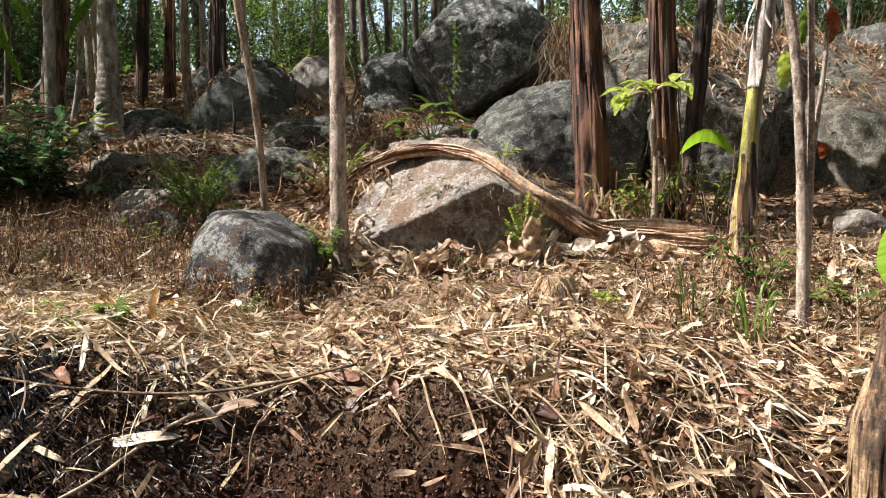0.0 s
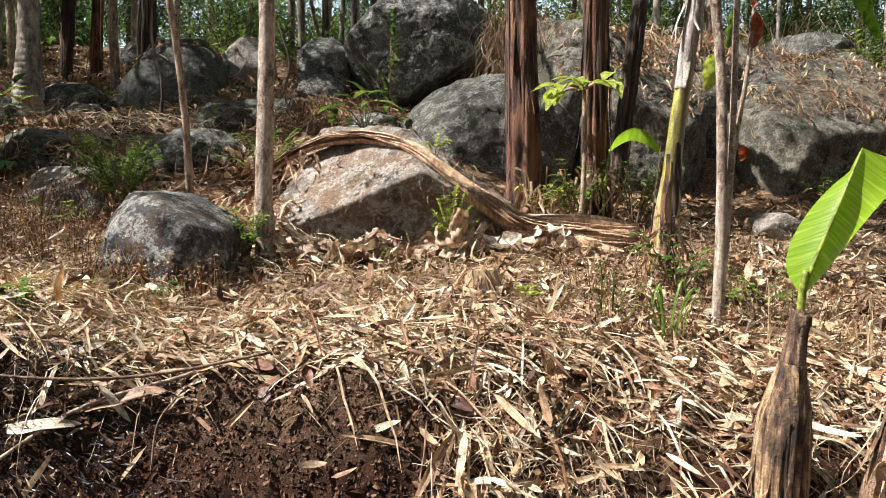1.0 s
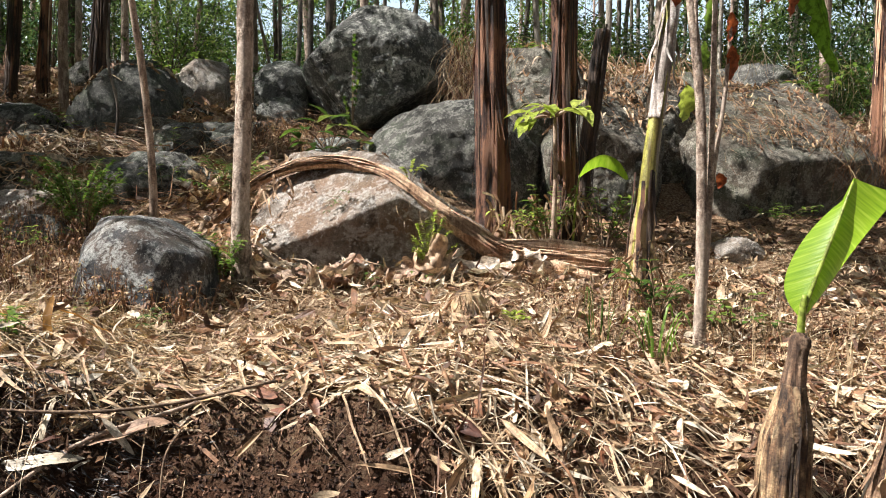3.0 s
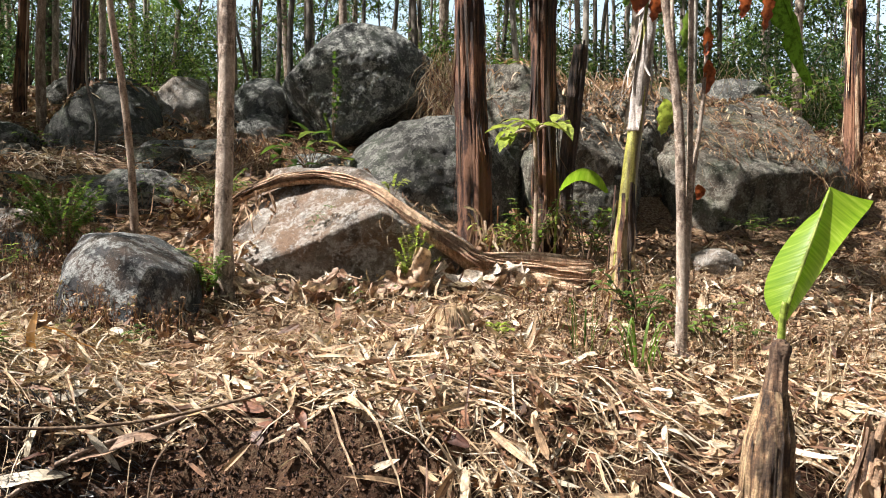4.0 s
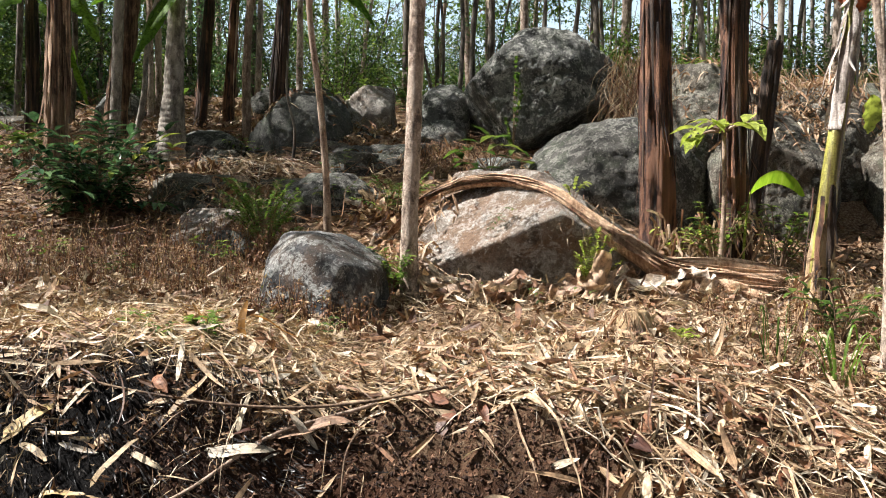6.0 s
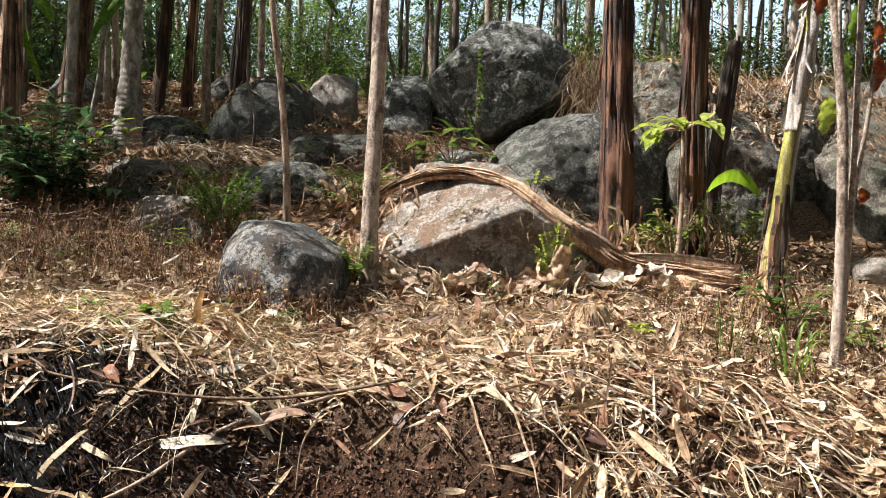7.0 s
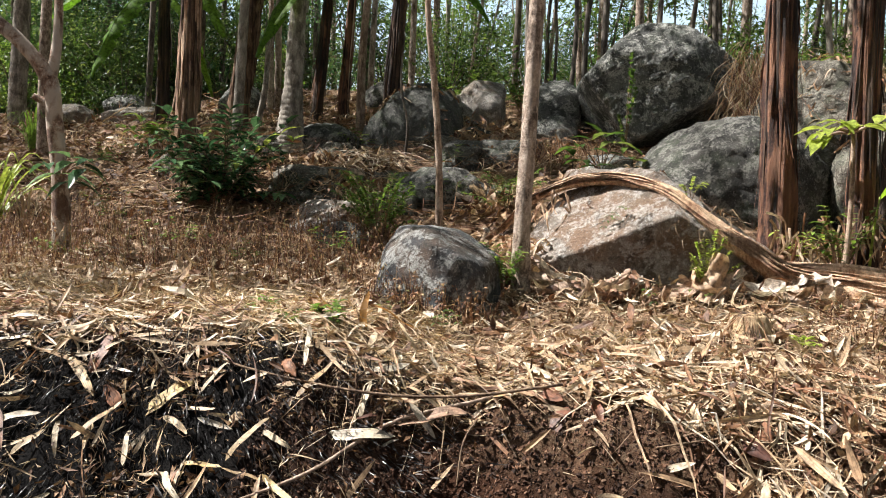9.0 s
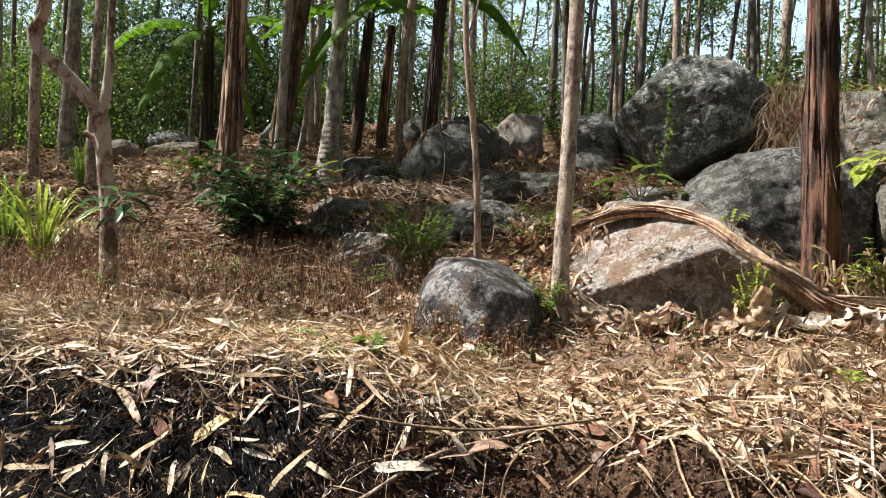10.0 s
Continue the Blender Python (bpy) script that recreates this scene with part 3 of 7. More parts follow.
shoulder_rock = rock("boulder", "grey boulder with a pale sloping shoulder", (2.48, 7.72, 1.88), BOX + [((0.25, -0.6, 0.78), 0.84), ((-0.3, -1, -0.15), 0.86), ((0.8, -0.6, -0.1), 0.92), ((-0.6, -0.4, 0.7), 0.98)], (0.62, 0.66, 0.72), M_ROCK_BROWN, 6, 60.0, 0.06, 33)
slab_rock = rock("boulder", "great tilted slab of granite littered with dry twigs", (4.45, 8.95, 2.25), BOX + [((0.30, -0.50, 0.80), 0.66), ((-0.8, -0.5, 0.3), 0.9), ((0.3, -1, -0.15), 0.95)], (0.95, 0.85, 0.80), M_ROCK_BROWN, 6, 60.0, 0.05, 41)
ridge_rock = rock("boulder", "grey boulder under crest litter beside the tilted slab", (3.25, 8.55, 2.2), BOX + [((-0.2, -0.6, 0.75), 0.82), ((0.5, -0.7, 0.3), 0.9)], (0.72, 0.7, 0.74), M_ROCK_BROWN, 6, 40.0, 0.06, 44)
undercut_rock = rock("boulder", "broad undercut boulder with a shaded face and sloping bare top", (4.3, 8.05, 1.75),
     [((-0.72, -0.66, 0.20), 0.97), ((0.02, -0.50, 0.86), 0.66), ((0.12, -0.97, -0.16), 0.84), ((-1, 0, 0), 0.90), ((1, 0, 0.1), 1.10), ((0, 1, 0), 0.9), ((0, 0, -1), 0.7), ((0.6, -0.7, 0.4), 1.12), ((-0.5, -0.3, 0.8), 0.86)],
     (1, 1, 1), M_ROCK_BROWN, 6, 80.0, 0.045, 47)
rock("boulder", "dark boulder on the crest above the slab", (5.12, 9.45, 2.92), BOX + [((-0.5, -0.5, 0.7), 0.9), ((0.7, -0.2, 0.6), 0.85)], (0.44, 0.42, 0.34), M_ROCK_DARK, 5, 40.0, 0.07, 52)
wide_rock = rock("boulder", "wide boulder with a sunlit foot under the trees", (-2.36, 9.40, 2.40), BOX + [((-0.75, -0.2, 0.62), 0.84), ((0.1, -0.8, 0.6), 0.95), ((0.8, -0.3, 0.5), 1.0), ((-0.7, -0.7, 0.1), 0.95)], (0.60, 0.55, 0.56), M_ROCK_PLAIN, 6, 16.0, 0.04, 58)
rock("boulder", "pale-topped boulder higher on the slope", (-1.75, 10.6, 2.84), BOX + [((-0.6, -0.3, 0.7), 0.9), ((0.5, -0.5, 0.7), 0.95)], (0.36, 0.4, 0.40), M_ROCK_PALE, 5, 30.0, 0.06, 63)
rock("boulder", "dark boulder behind the wide one", (-2.5, 10.65, 2.78), BOX + [((-0.6, -0.3, 0.7), 0.9), ((0.5, -0.5, 0.7), 0.95)], (0.42, 0.45, 0.44), M_ROCK_DARK, 5, 30.0, 0.06, 64)
low_rock = rock("boulder", "dark low boulder covered with fallen twigs", (-2.80, 7.35, 1.55), BOX + [((0.35, -0.55, 0.75), 0.80), ((-0.5, -0.75, 0.35), 0.86), ((0.8, -0.5, 0.3), 0.86)], (0.48, 0.5, 0.36), M_ROCK_BROWN, 6, 40.0, 0.09, 69)
rock("boulder", "flat tan stone slab catching the sun", (-2.36, 6.5, 1.40), BOX + [((-0.50, -0.50, 0.7), 0.62), ((0.15, -0.45, 0.88), 0.86), ((0.75, -0.6, 0.2), 0.8), ((0.2, -0.9, -0.35), 0.8)], (0.37, 0.32, 0.19), M_ROCK_WARM, 5, 50.0, 0.07, 74, 8)
rock("boulder", "small dark stone in dry weeds", (-2.12, 5.95, 1.24), DOME, (0.21, 0.18, 0.19), M_ROCK_DARK, 5, 20.0, 0.08, 79)
rock("boulder", "dark angular slab among ferns", (-1.58, 7.3, 1.66), BOX + [((-0.3, -0.6, 0.7), 0.85), ((0.6, -0.5, 0.4), 0.9)], (0.44, 0.36, 0.28), M_ROCK_DARK, 5, 40.0, 0.08, 83, -10)
rock("boulder", "long dark slab lying on the slope", (-1.3, 8.5, 2.02), BOX + [((-0.45, -0.6, 0.75), 0.75)], (0.56, 0.42, 0.28), M_ROCK_DARK, 5, 40.0, 0.08, 88, 12)
rock("boulder", "grey stone leaning beside the huge boulder", (-0.68, 9.6, 2.75), DOME, (0.30, 0.35, 0.36), M_ROCK, 5, 26.0, 0.07, 93)
rock("boulder", "small grey stone by the huge boulder", (-0.65, 9.0, 2.42), DOME, (0.25, 0.25, 0.2), M_ROCK, 5, 26.0, 0.07, 94)
rock("boulder", "small stone wedged below the huge boulder", (-0.08, 7.9, 1.98), BOX + [((-0.5, -0.5, 0.6), 0.8)], (0.22, 0.22, 0.16), M_ROCK, 5, 26.0, 0.08, 97)
rock("boulder", "rounded stone far up the slope", (-7.65, 12.1, 2.88), DOME, (0.36, 0.35, 0.30), M_ROCK, 5, 26.0, 0.07, 101)
rock("boulder", "flat sunlit stone far up the slope", (-6.9, 11.4, 2.70), DOME, (0.55, 0.5, 0.18), M_ROCK_PALE, 5, 26.0, 0.07, 104)
rock("boulder", "leaning stone beside the flat one", (-8.1, 11.3, 2.7), BOX, (0.25, 0.3, 0.2), M_ROCK_PALE, 5, 26.0, 0.08, 106, 30)
rock("boulder", "stone between two banana stems", (-5.3, 11.2, 2.95), DOME, (0.28, 0.3, 0.26), M_ROCK, 5, 26.0, 0.08, 109)
rock("boulder", "half-buried pale stone on the terrace", (2.85, 5.62, 1.22), DOME, (0.16, 0.14, 0.11), M_ROCK_PALE, 5, 26.0, 0.08, 112)
rock("boulder", "dark stone up the shaded slope", (-3.3, 9.0, 2.22), DOME, (0.42, 0.4, 0.25), M_ROCK_DARK, 5, 26.0, 0.08, 115)
rock("boulder", "dark stone beside the palm", (-3.05, 11.3, 2.95), DOME, (0.5, 0.4, 0.38), M_ROCK_DARK, 5, 26.0, 0.08, 118)
slope_stones = []
for k in range(15):
    q = np.random.default_rng(280 + k)
    sx, sy = q.uniform(-4.6, -0.5), q.uniform(6.9, 10.8)
    s = q.uniform(0.10, 0.30)
    slope_stones.append(rock("stone", "dark stone half buried in slope litter", (sx, sy, gz(sx, sy) - s * 0.25), BOX + [((q.normal(), q.normal(), 0.8), 0.9)], (s * 1.2, s, s * 0.75), M_ROCK_BROWN if k % 3 else M_ROCK_DARK, 4, 40.0, 0.14, 130 + k, q.uniform(-40, 40), "slope stones"))
rock("boulder", "dark stone near the palm foot", (-3.0, 8.4, 2.02), BOX + [((-0.4, -0.5, 0.7), 0.8), ((0.6, -0.5, 0.4), 0.85)], (0.22, 0.2, 0.20), M_ROCK_BROWN, 5, 40.0, 0.12, 120)


# ---- stems and trees ----
def leaf_cloud(centres, spread_r, n, size, seed, flat=0.6, aspect=0.45, cheap=True):
    """Small folded leaves, n round each centre."""
    local = np.random.default_rng(seed)
    c = np.repeat(np.asarray(centres, float), n, axis=0)
    q = local.normal(size=c.shape)
    q /= np.linalg.norm(q, axis=1)[:, None]
    rad = spread_r * local.uniform(0.15, 1.0, (len(c), 1)) ** 0.6
    c = c + q * rad * np.array([1, 1, flat])
    return folded_leaves(c, size * local.uniform(0.6, 1.3, len(c)), aspect, local, 0.5, cheap)


def folded_leaves(c, length, aspect, local, droop=0.5, cheap=False):
    """Each leaf: a spine of three points and two side points, folded along the spine."""
    m = len(c)
    yaw = local.uniform(0, 2 * np.pi, m)
    pitch = local.normal(-droop * 0.5, 0.5, m)
    ax = np.stack([np.cos(yaw) * np.cos(pitch), np.sin(yaw) * np.cos(pitch), np.sin(pitch)], 1)
    side = np.stack([-np.sin(yaw), np.cos(yaw), local.normal(0, 0.35, m)], 1)
    side /= np.linalg.norm(side, axis=1)[:, None]
    up = np.cross(ax, side)
    L = length[:, None]
    a = c
    b = c + ax * L - up * L * 0.12
    mid = c + ax * L * 0.5 + up * L * 0.05
    s1 = mid + side * L * aspect * 0.5 + up * L * 0.08
    s2 = mid - side * L * aspect * 0.5 + up * L * 0.08
    if cheap:
        v = np.stack([a, s1, b, s2], 1).reshape(-1, 3)
        base = np.arange(m)[:, None] * 4
        return v, np.concatenate([base + [0, 2, 1], base + [0, 3, 2]])
    v = np.stack([a, s1, b, s2, mid], 1).reshape(-1, 3)
    base = np.arange(m)[:, None] * 5
    f = np.concatenate([base + [0, 4, 1], base + [1, 4, 2], base + [0, 3, 4], base + [3, 2, 4]])
    return v, f


def sheath_strips(parent, base, top, radius, count, mat, seed, label="", z0=0.0, length=(0.8, 2.0), lift=0.02, width=(0.012, 0.045)):
    """Dry strips that hang along a stem, tattered outward at their lower ends."""
    local = np.random.default_rng(seed)
    base, top = np.asarray(base, float), np.asarray(top, float)
    axis = top - base
    high = np.linalg.norm(axis)
    for _ in range(count):
        a = local.uniform(0, 2 * np.pi)
        out = np.array([np.cos(a), np.sin(a), 0])
        run = local.uniform(*length)
        hi = local.uniform(min(z0 + run, high * 0.98), high)
        lo = max(hi - run, 0.02)
        w = local.uniform(*width)
        pts = []
        for k, h in enumerate(np.linspace(hi, lo, 5)):
            swing = lift * (k / 4) ** 2 * local.uniform(0.3, 2.2)
            pts.append(base + axis * (h / high) + out * (radius * (1.02 + 0.04 * k / 4) + swing) + local.normal(0, 0.004, 3))
        v, f = ribbon(pts, [w * 0.8, w, w, w * 0.8, w * 0.3], 10, np.cross(out, (0, 0, 1)), -0.18, 0.5, int(local.integers(99)))
        dice = local.uniform()
        part("dry_sheath", v, f, mat if mat is not M_BANANA or dice < 0.55 else M_BANANA_DARK if dice < 0.92 else M_BANANA_TAN, parent, label)


def banana_leaf(base, out, length, width, rise, droop, mat, name="banana_leaf", label="", parent=None, seed=0, tatter=0.12, split=0.25):
    """A long blade on a stalk: midrib, two halves hanging from it, with torn edges."""
    local = np.random.default_rng(seed)
    base, out = np.asarray(base, float), np.asarray(out, float)
    out = out / np.linalg.norm(out)
    n, m = 40, 4
    s = np.linspace(0, 1, n)
    path = base + out * (length * s)[:, None] + np.array([0, 0, 1.0]) * (rise * s - droop * s**2.2)[:, None]
    t, sd, up = frames_along(path)
    side = np.cross(t, (0, 0, 1))
    side /= np.linalg.norm(side, axis=1)[:, None]
    upv = np.cross(side, t)
    w = width * np.clip((s - 0.12) / 0.2, 0.02, 1) ** 0.7 * np.clip((1.02 - s) / 0.35, 0, 1) ** 0.6
    bag = Bag()
    for sg in (-1, 1):
        tears = np.where(local.uniform(size=n) < split, local.uniform(0.3, 0.8, n), 1.0) * (1 - tatter * local.uniform(size=n))
        cols = []
        for j in range(m + 1):
            q = j / m
            fall = 0.45 * q**1.5 + 0.1 * np.sin(s * 25 + seed) * q
            cols.append(path + side * sg * (w * 0.5 * q * tears)[:, None] - upv * (w * 0.5 * fall)[:, None])
        bag.add(np.stack(cols, 1).reshape(-1, 3), grid_faces(n, m + 1))
    rib, rf = tube(path[::4].tolist(), [0.016, 0.009, 0.003], 6, 20)
    bag.add(rib, [q for q in rf if len(q) == 4])
    ob = part(name, bag.verts(), bag.f, mat, parent, label)
    return ob


def banana_stem(base, top, r0, r1, mat, label, seed, strips=14, strip_mat=None, name="banana_plant", bend=0.0, group="banana plants on the slope", leaves=()):
    x, y, z = base
    z = z - 0.06
    root = empty(name, x, y, z)
    top = np.asarray(top, float) - (x, y, z)
    mid = top * 0.5 + np.array([bend, 0, 0])
    v, f = tube([(0, 0, 0), tuple(top * 0.12 + np.array([bend * 0.2, 0, 0])), tuple(mid), tuple(top)], [r0 * 1.25, r0, (r0 + r1) / 2, r1], 56, 60, 0.09, seed, 7.0, 0.34)
    stem = part("stem", v, f, mat, root)
    sheath_strips(stem, (0, 0, 0), top, (r0 + r1) / 2, strips, strip_mat or mat, seed)
    sheath_strips(stem, (0, 0, 0), top * (1.9 / top[2]), r0 * 1.03, strips // 2, mat, seed + 1, "", 0.0, (0.4, 1.2), 0.045, (0.008, 0.03))
    for k, (out, length, width, rise, droop) in enumerate(leaves):
        banana_leaf(tuple(top - (0, 0, 0.1)), out, length, width, rise, droop, M_BANANA_LEAF, "leaf", "", root, 10 * k + seed)
    return tagged(root, label, "banana plant", group)


def wood_stem(name, points, radii, mat, label, category="tree", sides=14, rings=40, rough=0.05, group="", limbs=(), crown=None, knots=0, seed=0):
    """A tree: trunk along the points, limbs as (points, radii), crown as (centres, radius, leaves a clump, leaf length, material)."""
    p0 = np.asarray(points[0], float) - (0, 0, 0.06)
    root = empty(name, *p0)
    local = [tuple(np.asarray(q, float) - p0) for q in points]
    local[0] = (0, 0, 0)
    v, f = tube(local, radii, sides, rings, rough, seed, 5.0, rough * 0.5)
    trunk = part("trunk", v, f, mat, root)
    for pts, rad in limbs:
        v, f = tube([tuple(np.asarray(q, float) - p0) for q in pts], rad, 8 if max(rad) > 0.036 or len(pts) > 3 else 5, 12 if max(rad) > 0.036 or len(pts) > 3 else 5, rough, seed + 3)
        part("limb", v, f, mat, root)
    if crown:
        centres, spread_r, n, size, leaf_mat = crown
        v, f = leaf_cloud(np.asarray(centres, float) - p0, spread_r, n, size, seed + 9)
        part("crown", v, f, leaf_mat, root)
    return tagged(root, label, category, group)


def crown_points(x, y, z, r, n, seed, flat=0.5):
    local = np.random.default_rng(seed)
    q = local.normal(size=(n, 3))
    q /= np.linalg.norm(q, axis=1)[:, None]
    return np.array([x, y, z]) + q * local.uniform(0.3, 1, (n, 1)) * r * np.array([1, 1, flat])


# tree standing in front of the stained boulder
wood_stem("tree", [(-0.65, 4.87, 1.12), (-0.655, 4.87, 1.5), (-0.64, 4.9, 2.1), (-0.63, 4.92, 2.7), (-0.60, 4.95, 3.8), (-0.5, 5.0, 5.6)],
          [0.066, 0.05, 0.049, 0.047, 0.044, 0.03], M_BARK, "slim straight tree with smooth grey-brown bark beside the boulder", sides=20, rings=70, rough=0.07,
          limbs=[([(-0.55, 4.98, 4.6), (-0.2, 5.2, 5.2), (0.1, 5.5, 5.7)], [0.025, 0.015, 0.006]), ([(-0.5, 5.0, 5.4), (-0.8, 4.9, 6.0), (-1.2, 4.9, 6.3)], [0.02, 0.012, 0.006])],
          # crown above the view, enlarged and set back to shade boulders on the right
          crown=(crown_points(-0.4, 6.2, 6.9, 1.6, 60, 4), 0.32, 22, 0.12, M_GREEN), seed=4)
# thin leaning sapling behind the lichen boulder
wood_stem("sapling", [(-1.43, 6.3, 1.38), (-1.45, 6.28, 1.9), (-1.5, 6.25, 2.5), (-1.58, 6.22, 3.2), (-1.62, 6.2, 4.6)], [0.034, 0.028, 0.026, 0.024, 0.014],
          M_BARK_BROWN, "thin leaning brown sapling rooted on the slope", sides=12, rings=50, rough=0.08,
          limbs=[([(-1.575, 6.22, 3.15), (-1.5, 6.2, 3.4), (-1.42, 6.15, 3.8)], [0.012, 0.009, 0.004])],
          crown=(crown_points(-1.6, 6.2, 4.9, 0.6, 14, 6), 0.25, 20, 0.1, M_GREEN), seed=6)
# crooked tree at the edge of the terrace
wood_stem("tree", [(-4.05, 5.22, 1.10), (-4.06, 5.22, 1.6), (-4.1, 5.2, 2.05), (-4.15, 5.2, 2.38), (-4.32, 5.15, 2.62), (-4.58, 5.12, 2.84), (-4.66, 5.1, 3.0), (-4.52, 5.05, 3.3), (-4.8, 5.0, 4.6), (-6.6, 4.3, 6.1)],
          [0.072, 0.058, 0.055, 0.058, 0.050, 0.047, 0.044, 0.040, 0.032, 0.02], M_BARK_MOTTLED, "crooked pale-barked tree with an elbow in its trunk", sides=18, rings=70, rough=0.08,
          limbs=[([(-4.14, 5.2, 2.36), (-4.12, 5.25, 2.7), (-4.14, 5.3, 3.3), (-4.1, 5.4, 4.4)], [0.04, 0.034, 0.03, 0.015]), ([(-4.13, 5.2, 2.2), (-4.24, 5.15, 2.26)], [0.04, 0.02])],
          # crown out of view; second clump added to dapple the lichen boulder
          crown=(np.concatenate([crown_points(-7.1, 4.0, 6.4, 1.2, 30, 8), crown_points(-5.2, 4.5, 6.3, 0.7, 6, 88)]), 0.35, 26, 0.12, M_GREEN), seed=9)
# airy tree added beside the terrace, unseen, whose crown dapples the slope
wood_stem("tree", [(-7.4, 6.3, gz(-7.4, 6.3)), (-7.3, 6.3, 3.2), (-6.9, 6.35, 5.0), (-6.4, 6.4, 6.4)], [0.11, 0.09, 0.07, 0.03], M_BARK_PALE, "added unseen pale-barked tree that shades the slope", sides=12, rings=30,
          limbs=[([(-6.9, 6.35, 5.0), (-6.2, 6.0, 5.6), (-5.5, 5.8, 6.0)], [0.04, 0.025, 0.008]), ([(-6.7, 6.38, 5.6), (-6.4, 7.0, 6.1), (-5.9, 7.5, 6.4)], [0.035, 0.02, 0.008])],
          crown=(crown_points(-5.9, 6.3, 6.3, 1.7, 60, 14, 0.4), 0.34, 32, 0.12, M_GREEN), seed=14)
# triple-stemmed slim tree on the terrace
SLIM_TREE = wood_stem("tree", [(1.67, 3.74, 0.88), (1.67, 3.75, 1.3), (1.655, 3.75, 1.7), (1.63, 3.75, 2.1), (1.575, 3.75, 2.5), (1.5, 3.75, 3.0), (1.4, 3.75, 4.2)],
          [0.032, 0.027, 0.024, 0.023, 0.022, 0.02, 0.014], M_BARK, "slim grey tree splitting into thin upright stems", sides=14, rings=60, rough=0.10,
          limbs=[([(1.68, 3.76, 0.92), (1.70, 3.77, 1.3), (1.715, 3.78, 1.7), (1.71, 3.78, 2.2), (1.70, 3.78, 2.9)], [0.022, 0.02, 0.018, 0.016, 0.012]),
                 ([(1.70, 3.78, 1.4), (1.74, 3.8, 1.75), (1.80, 3.82, 2.2), (1.84, 3.85, 2.9)], [0.014, 0.013, 0.011, 0.008]),
                 ([(1.645, 3.75, 1.95), (1.60, 3.74, 2.3), (1.57, 3.72, 2.75)], [0.014, 0.012, 0.008])],
          crown=(crown_points(1.5, 3.8, 4.6, 0.6, 12, 10), 0.25, 16, 0.11, M_GREEN), seed=12)

# leaves of the next two stems are unseen, added to cast shade rightwards
banana_stem((1.10, 6.0, gz(1.10, 6.0)), (0.97, 6.0, 4.6), 0.104, 0.082, M_BANANA, "thick dry banana stem with split red-brown sheaths", 31, 44, leaves=[((-0.9, 0.3, 0), 1.5, 0.42, 0.8, 0.6), ((0.9, 0.5, 0), 1.5, 0.42, 0.9, 0.7), ((0.1, 0.9, 0), 1.5, 0.4, 0.9, 0.7), ((-0.3, -0.9, 0), 1.4, 0.4, 1.0, 0.5)])
banana_stem((1.57, 5.72, gz(1.57, 5.72)), (1.47, 5.66, 4.4), 0.085, 0.072, M_BANANA, "dry brown banana stem with peeling sheaths", 37, 34, M_BANANA, leaves=[((0.9, 0.3, 0), 1.4, 0.4, 0.9, 0.6), ((-0.4, 0.9, 0), 1.4, 0.4, 0.9, 0.7), ((0.5, -0.8, 0), 1.4, 0.4, 1.0, 0.5)])
banana_stem((1.93, 6.6, gz(1.93, 6.6)), (2.08, 6.5, 2.98), 0.06, 0.055, M_BANANA_DARK, "broken blackened banana stem leaning back", 41, 12)
banana_stem((5.65, 7.9, gz(5.65, 7.9)), (5.62, 7.9, 5.2), 0.09, 0.075, M_BANANA, "brown banana stem at the end of the slab", 43, 14, M_BANANA_TAN, leaves=[((-1, -0.3, 0), 1.6, 0.45, 0.6, 1.6), ((0.8, -0.6, 0), 1.6, 0.45, 0.8, 1.4), ((0.2, 0.9, 0), 1.6, 0.4, 1.0, 1.0)])
banana_stem((-4.25, 7.42, gz(-4.25, 7.42)), (-4.18, 7.45, 5.2), 0.10, 0.082, M_BANANA_BROWN, "tall brown banana stem with fibrous bark", 47, 16, M_BANANA_TAN, leaves=[((-1, -0.3, 0), 1.7, 0.45, 0.8, 1.2), ((0.9, 0.2, 0), 1.6, 0.45, 0.9, 1.2), ((0.2, 0.9, 0), 1.6, 0.4, 1.0, 1.0)])
banana_stem((-4.85, 9.9, gz(-4.85, 9.9)), (-4.45, 9.9, 5.6), 0.125, 0.105, M_BANANA_BROWN, "leaning reddish banana stem", 53, 16, leaves=[((-1, -0.3, 0), 1.7, 0.45, 0.8, 1.4), ((0.8, -0.6, 0), 1.6, 0.45, 0.8, 1.4), ((0.2, 0.9, 0), 1.6, 0.4, 1.0, 1.0)])
banana_stem((-2.62, 9.25, gz(-2.62, 9.25)), (-2.50, 9.25, 4.6), 0.085, 0.062, M_BANANA_DARK, "charred black banana stem with hanging fibre", 59, 18, leaves=[((-0.9, -0.6, 0), 1.5, 0.45, 0.4, 1.4), ((0.9, -0.4, 0), 1.2, 0.42, 0.1, 1.0), ((-0.2, 0.9, 0), 1.6, 0.4, 1.1, 0.8)])
banana_stem((-6.1, 10.3, gz(-6.1, 10.3)), (-6.1, 10.3, 4.4), 0.08, 0.065, M_BANANA_DARK, "dark banana stem carrying green leaves", 61, 12, leaves=[((-1, -0.3, 0), 1.5, 0.42, 0.9, 1.3), ((0.9, -0.5, 0), 1.4, 0.42, 0.8, 1.5), ((-0.3, -1, 0), 1.2, 0.4, 0.2, 1.5), ((0.5, 0.8, 0), 1.6, 0.4, 1.2, 0.8), ((0.7, -0.2, 0), 0.9, 0.25, -0.2, 1.2), ((0.1, -0.2, 0), 0.9, 0.35, 1.4, 0.2)])
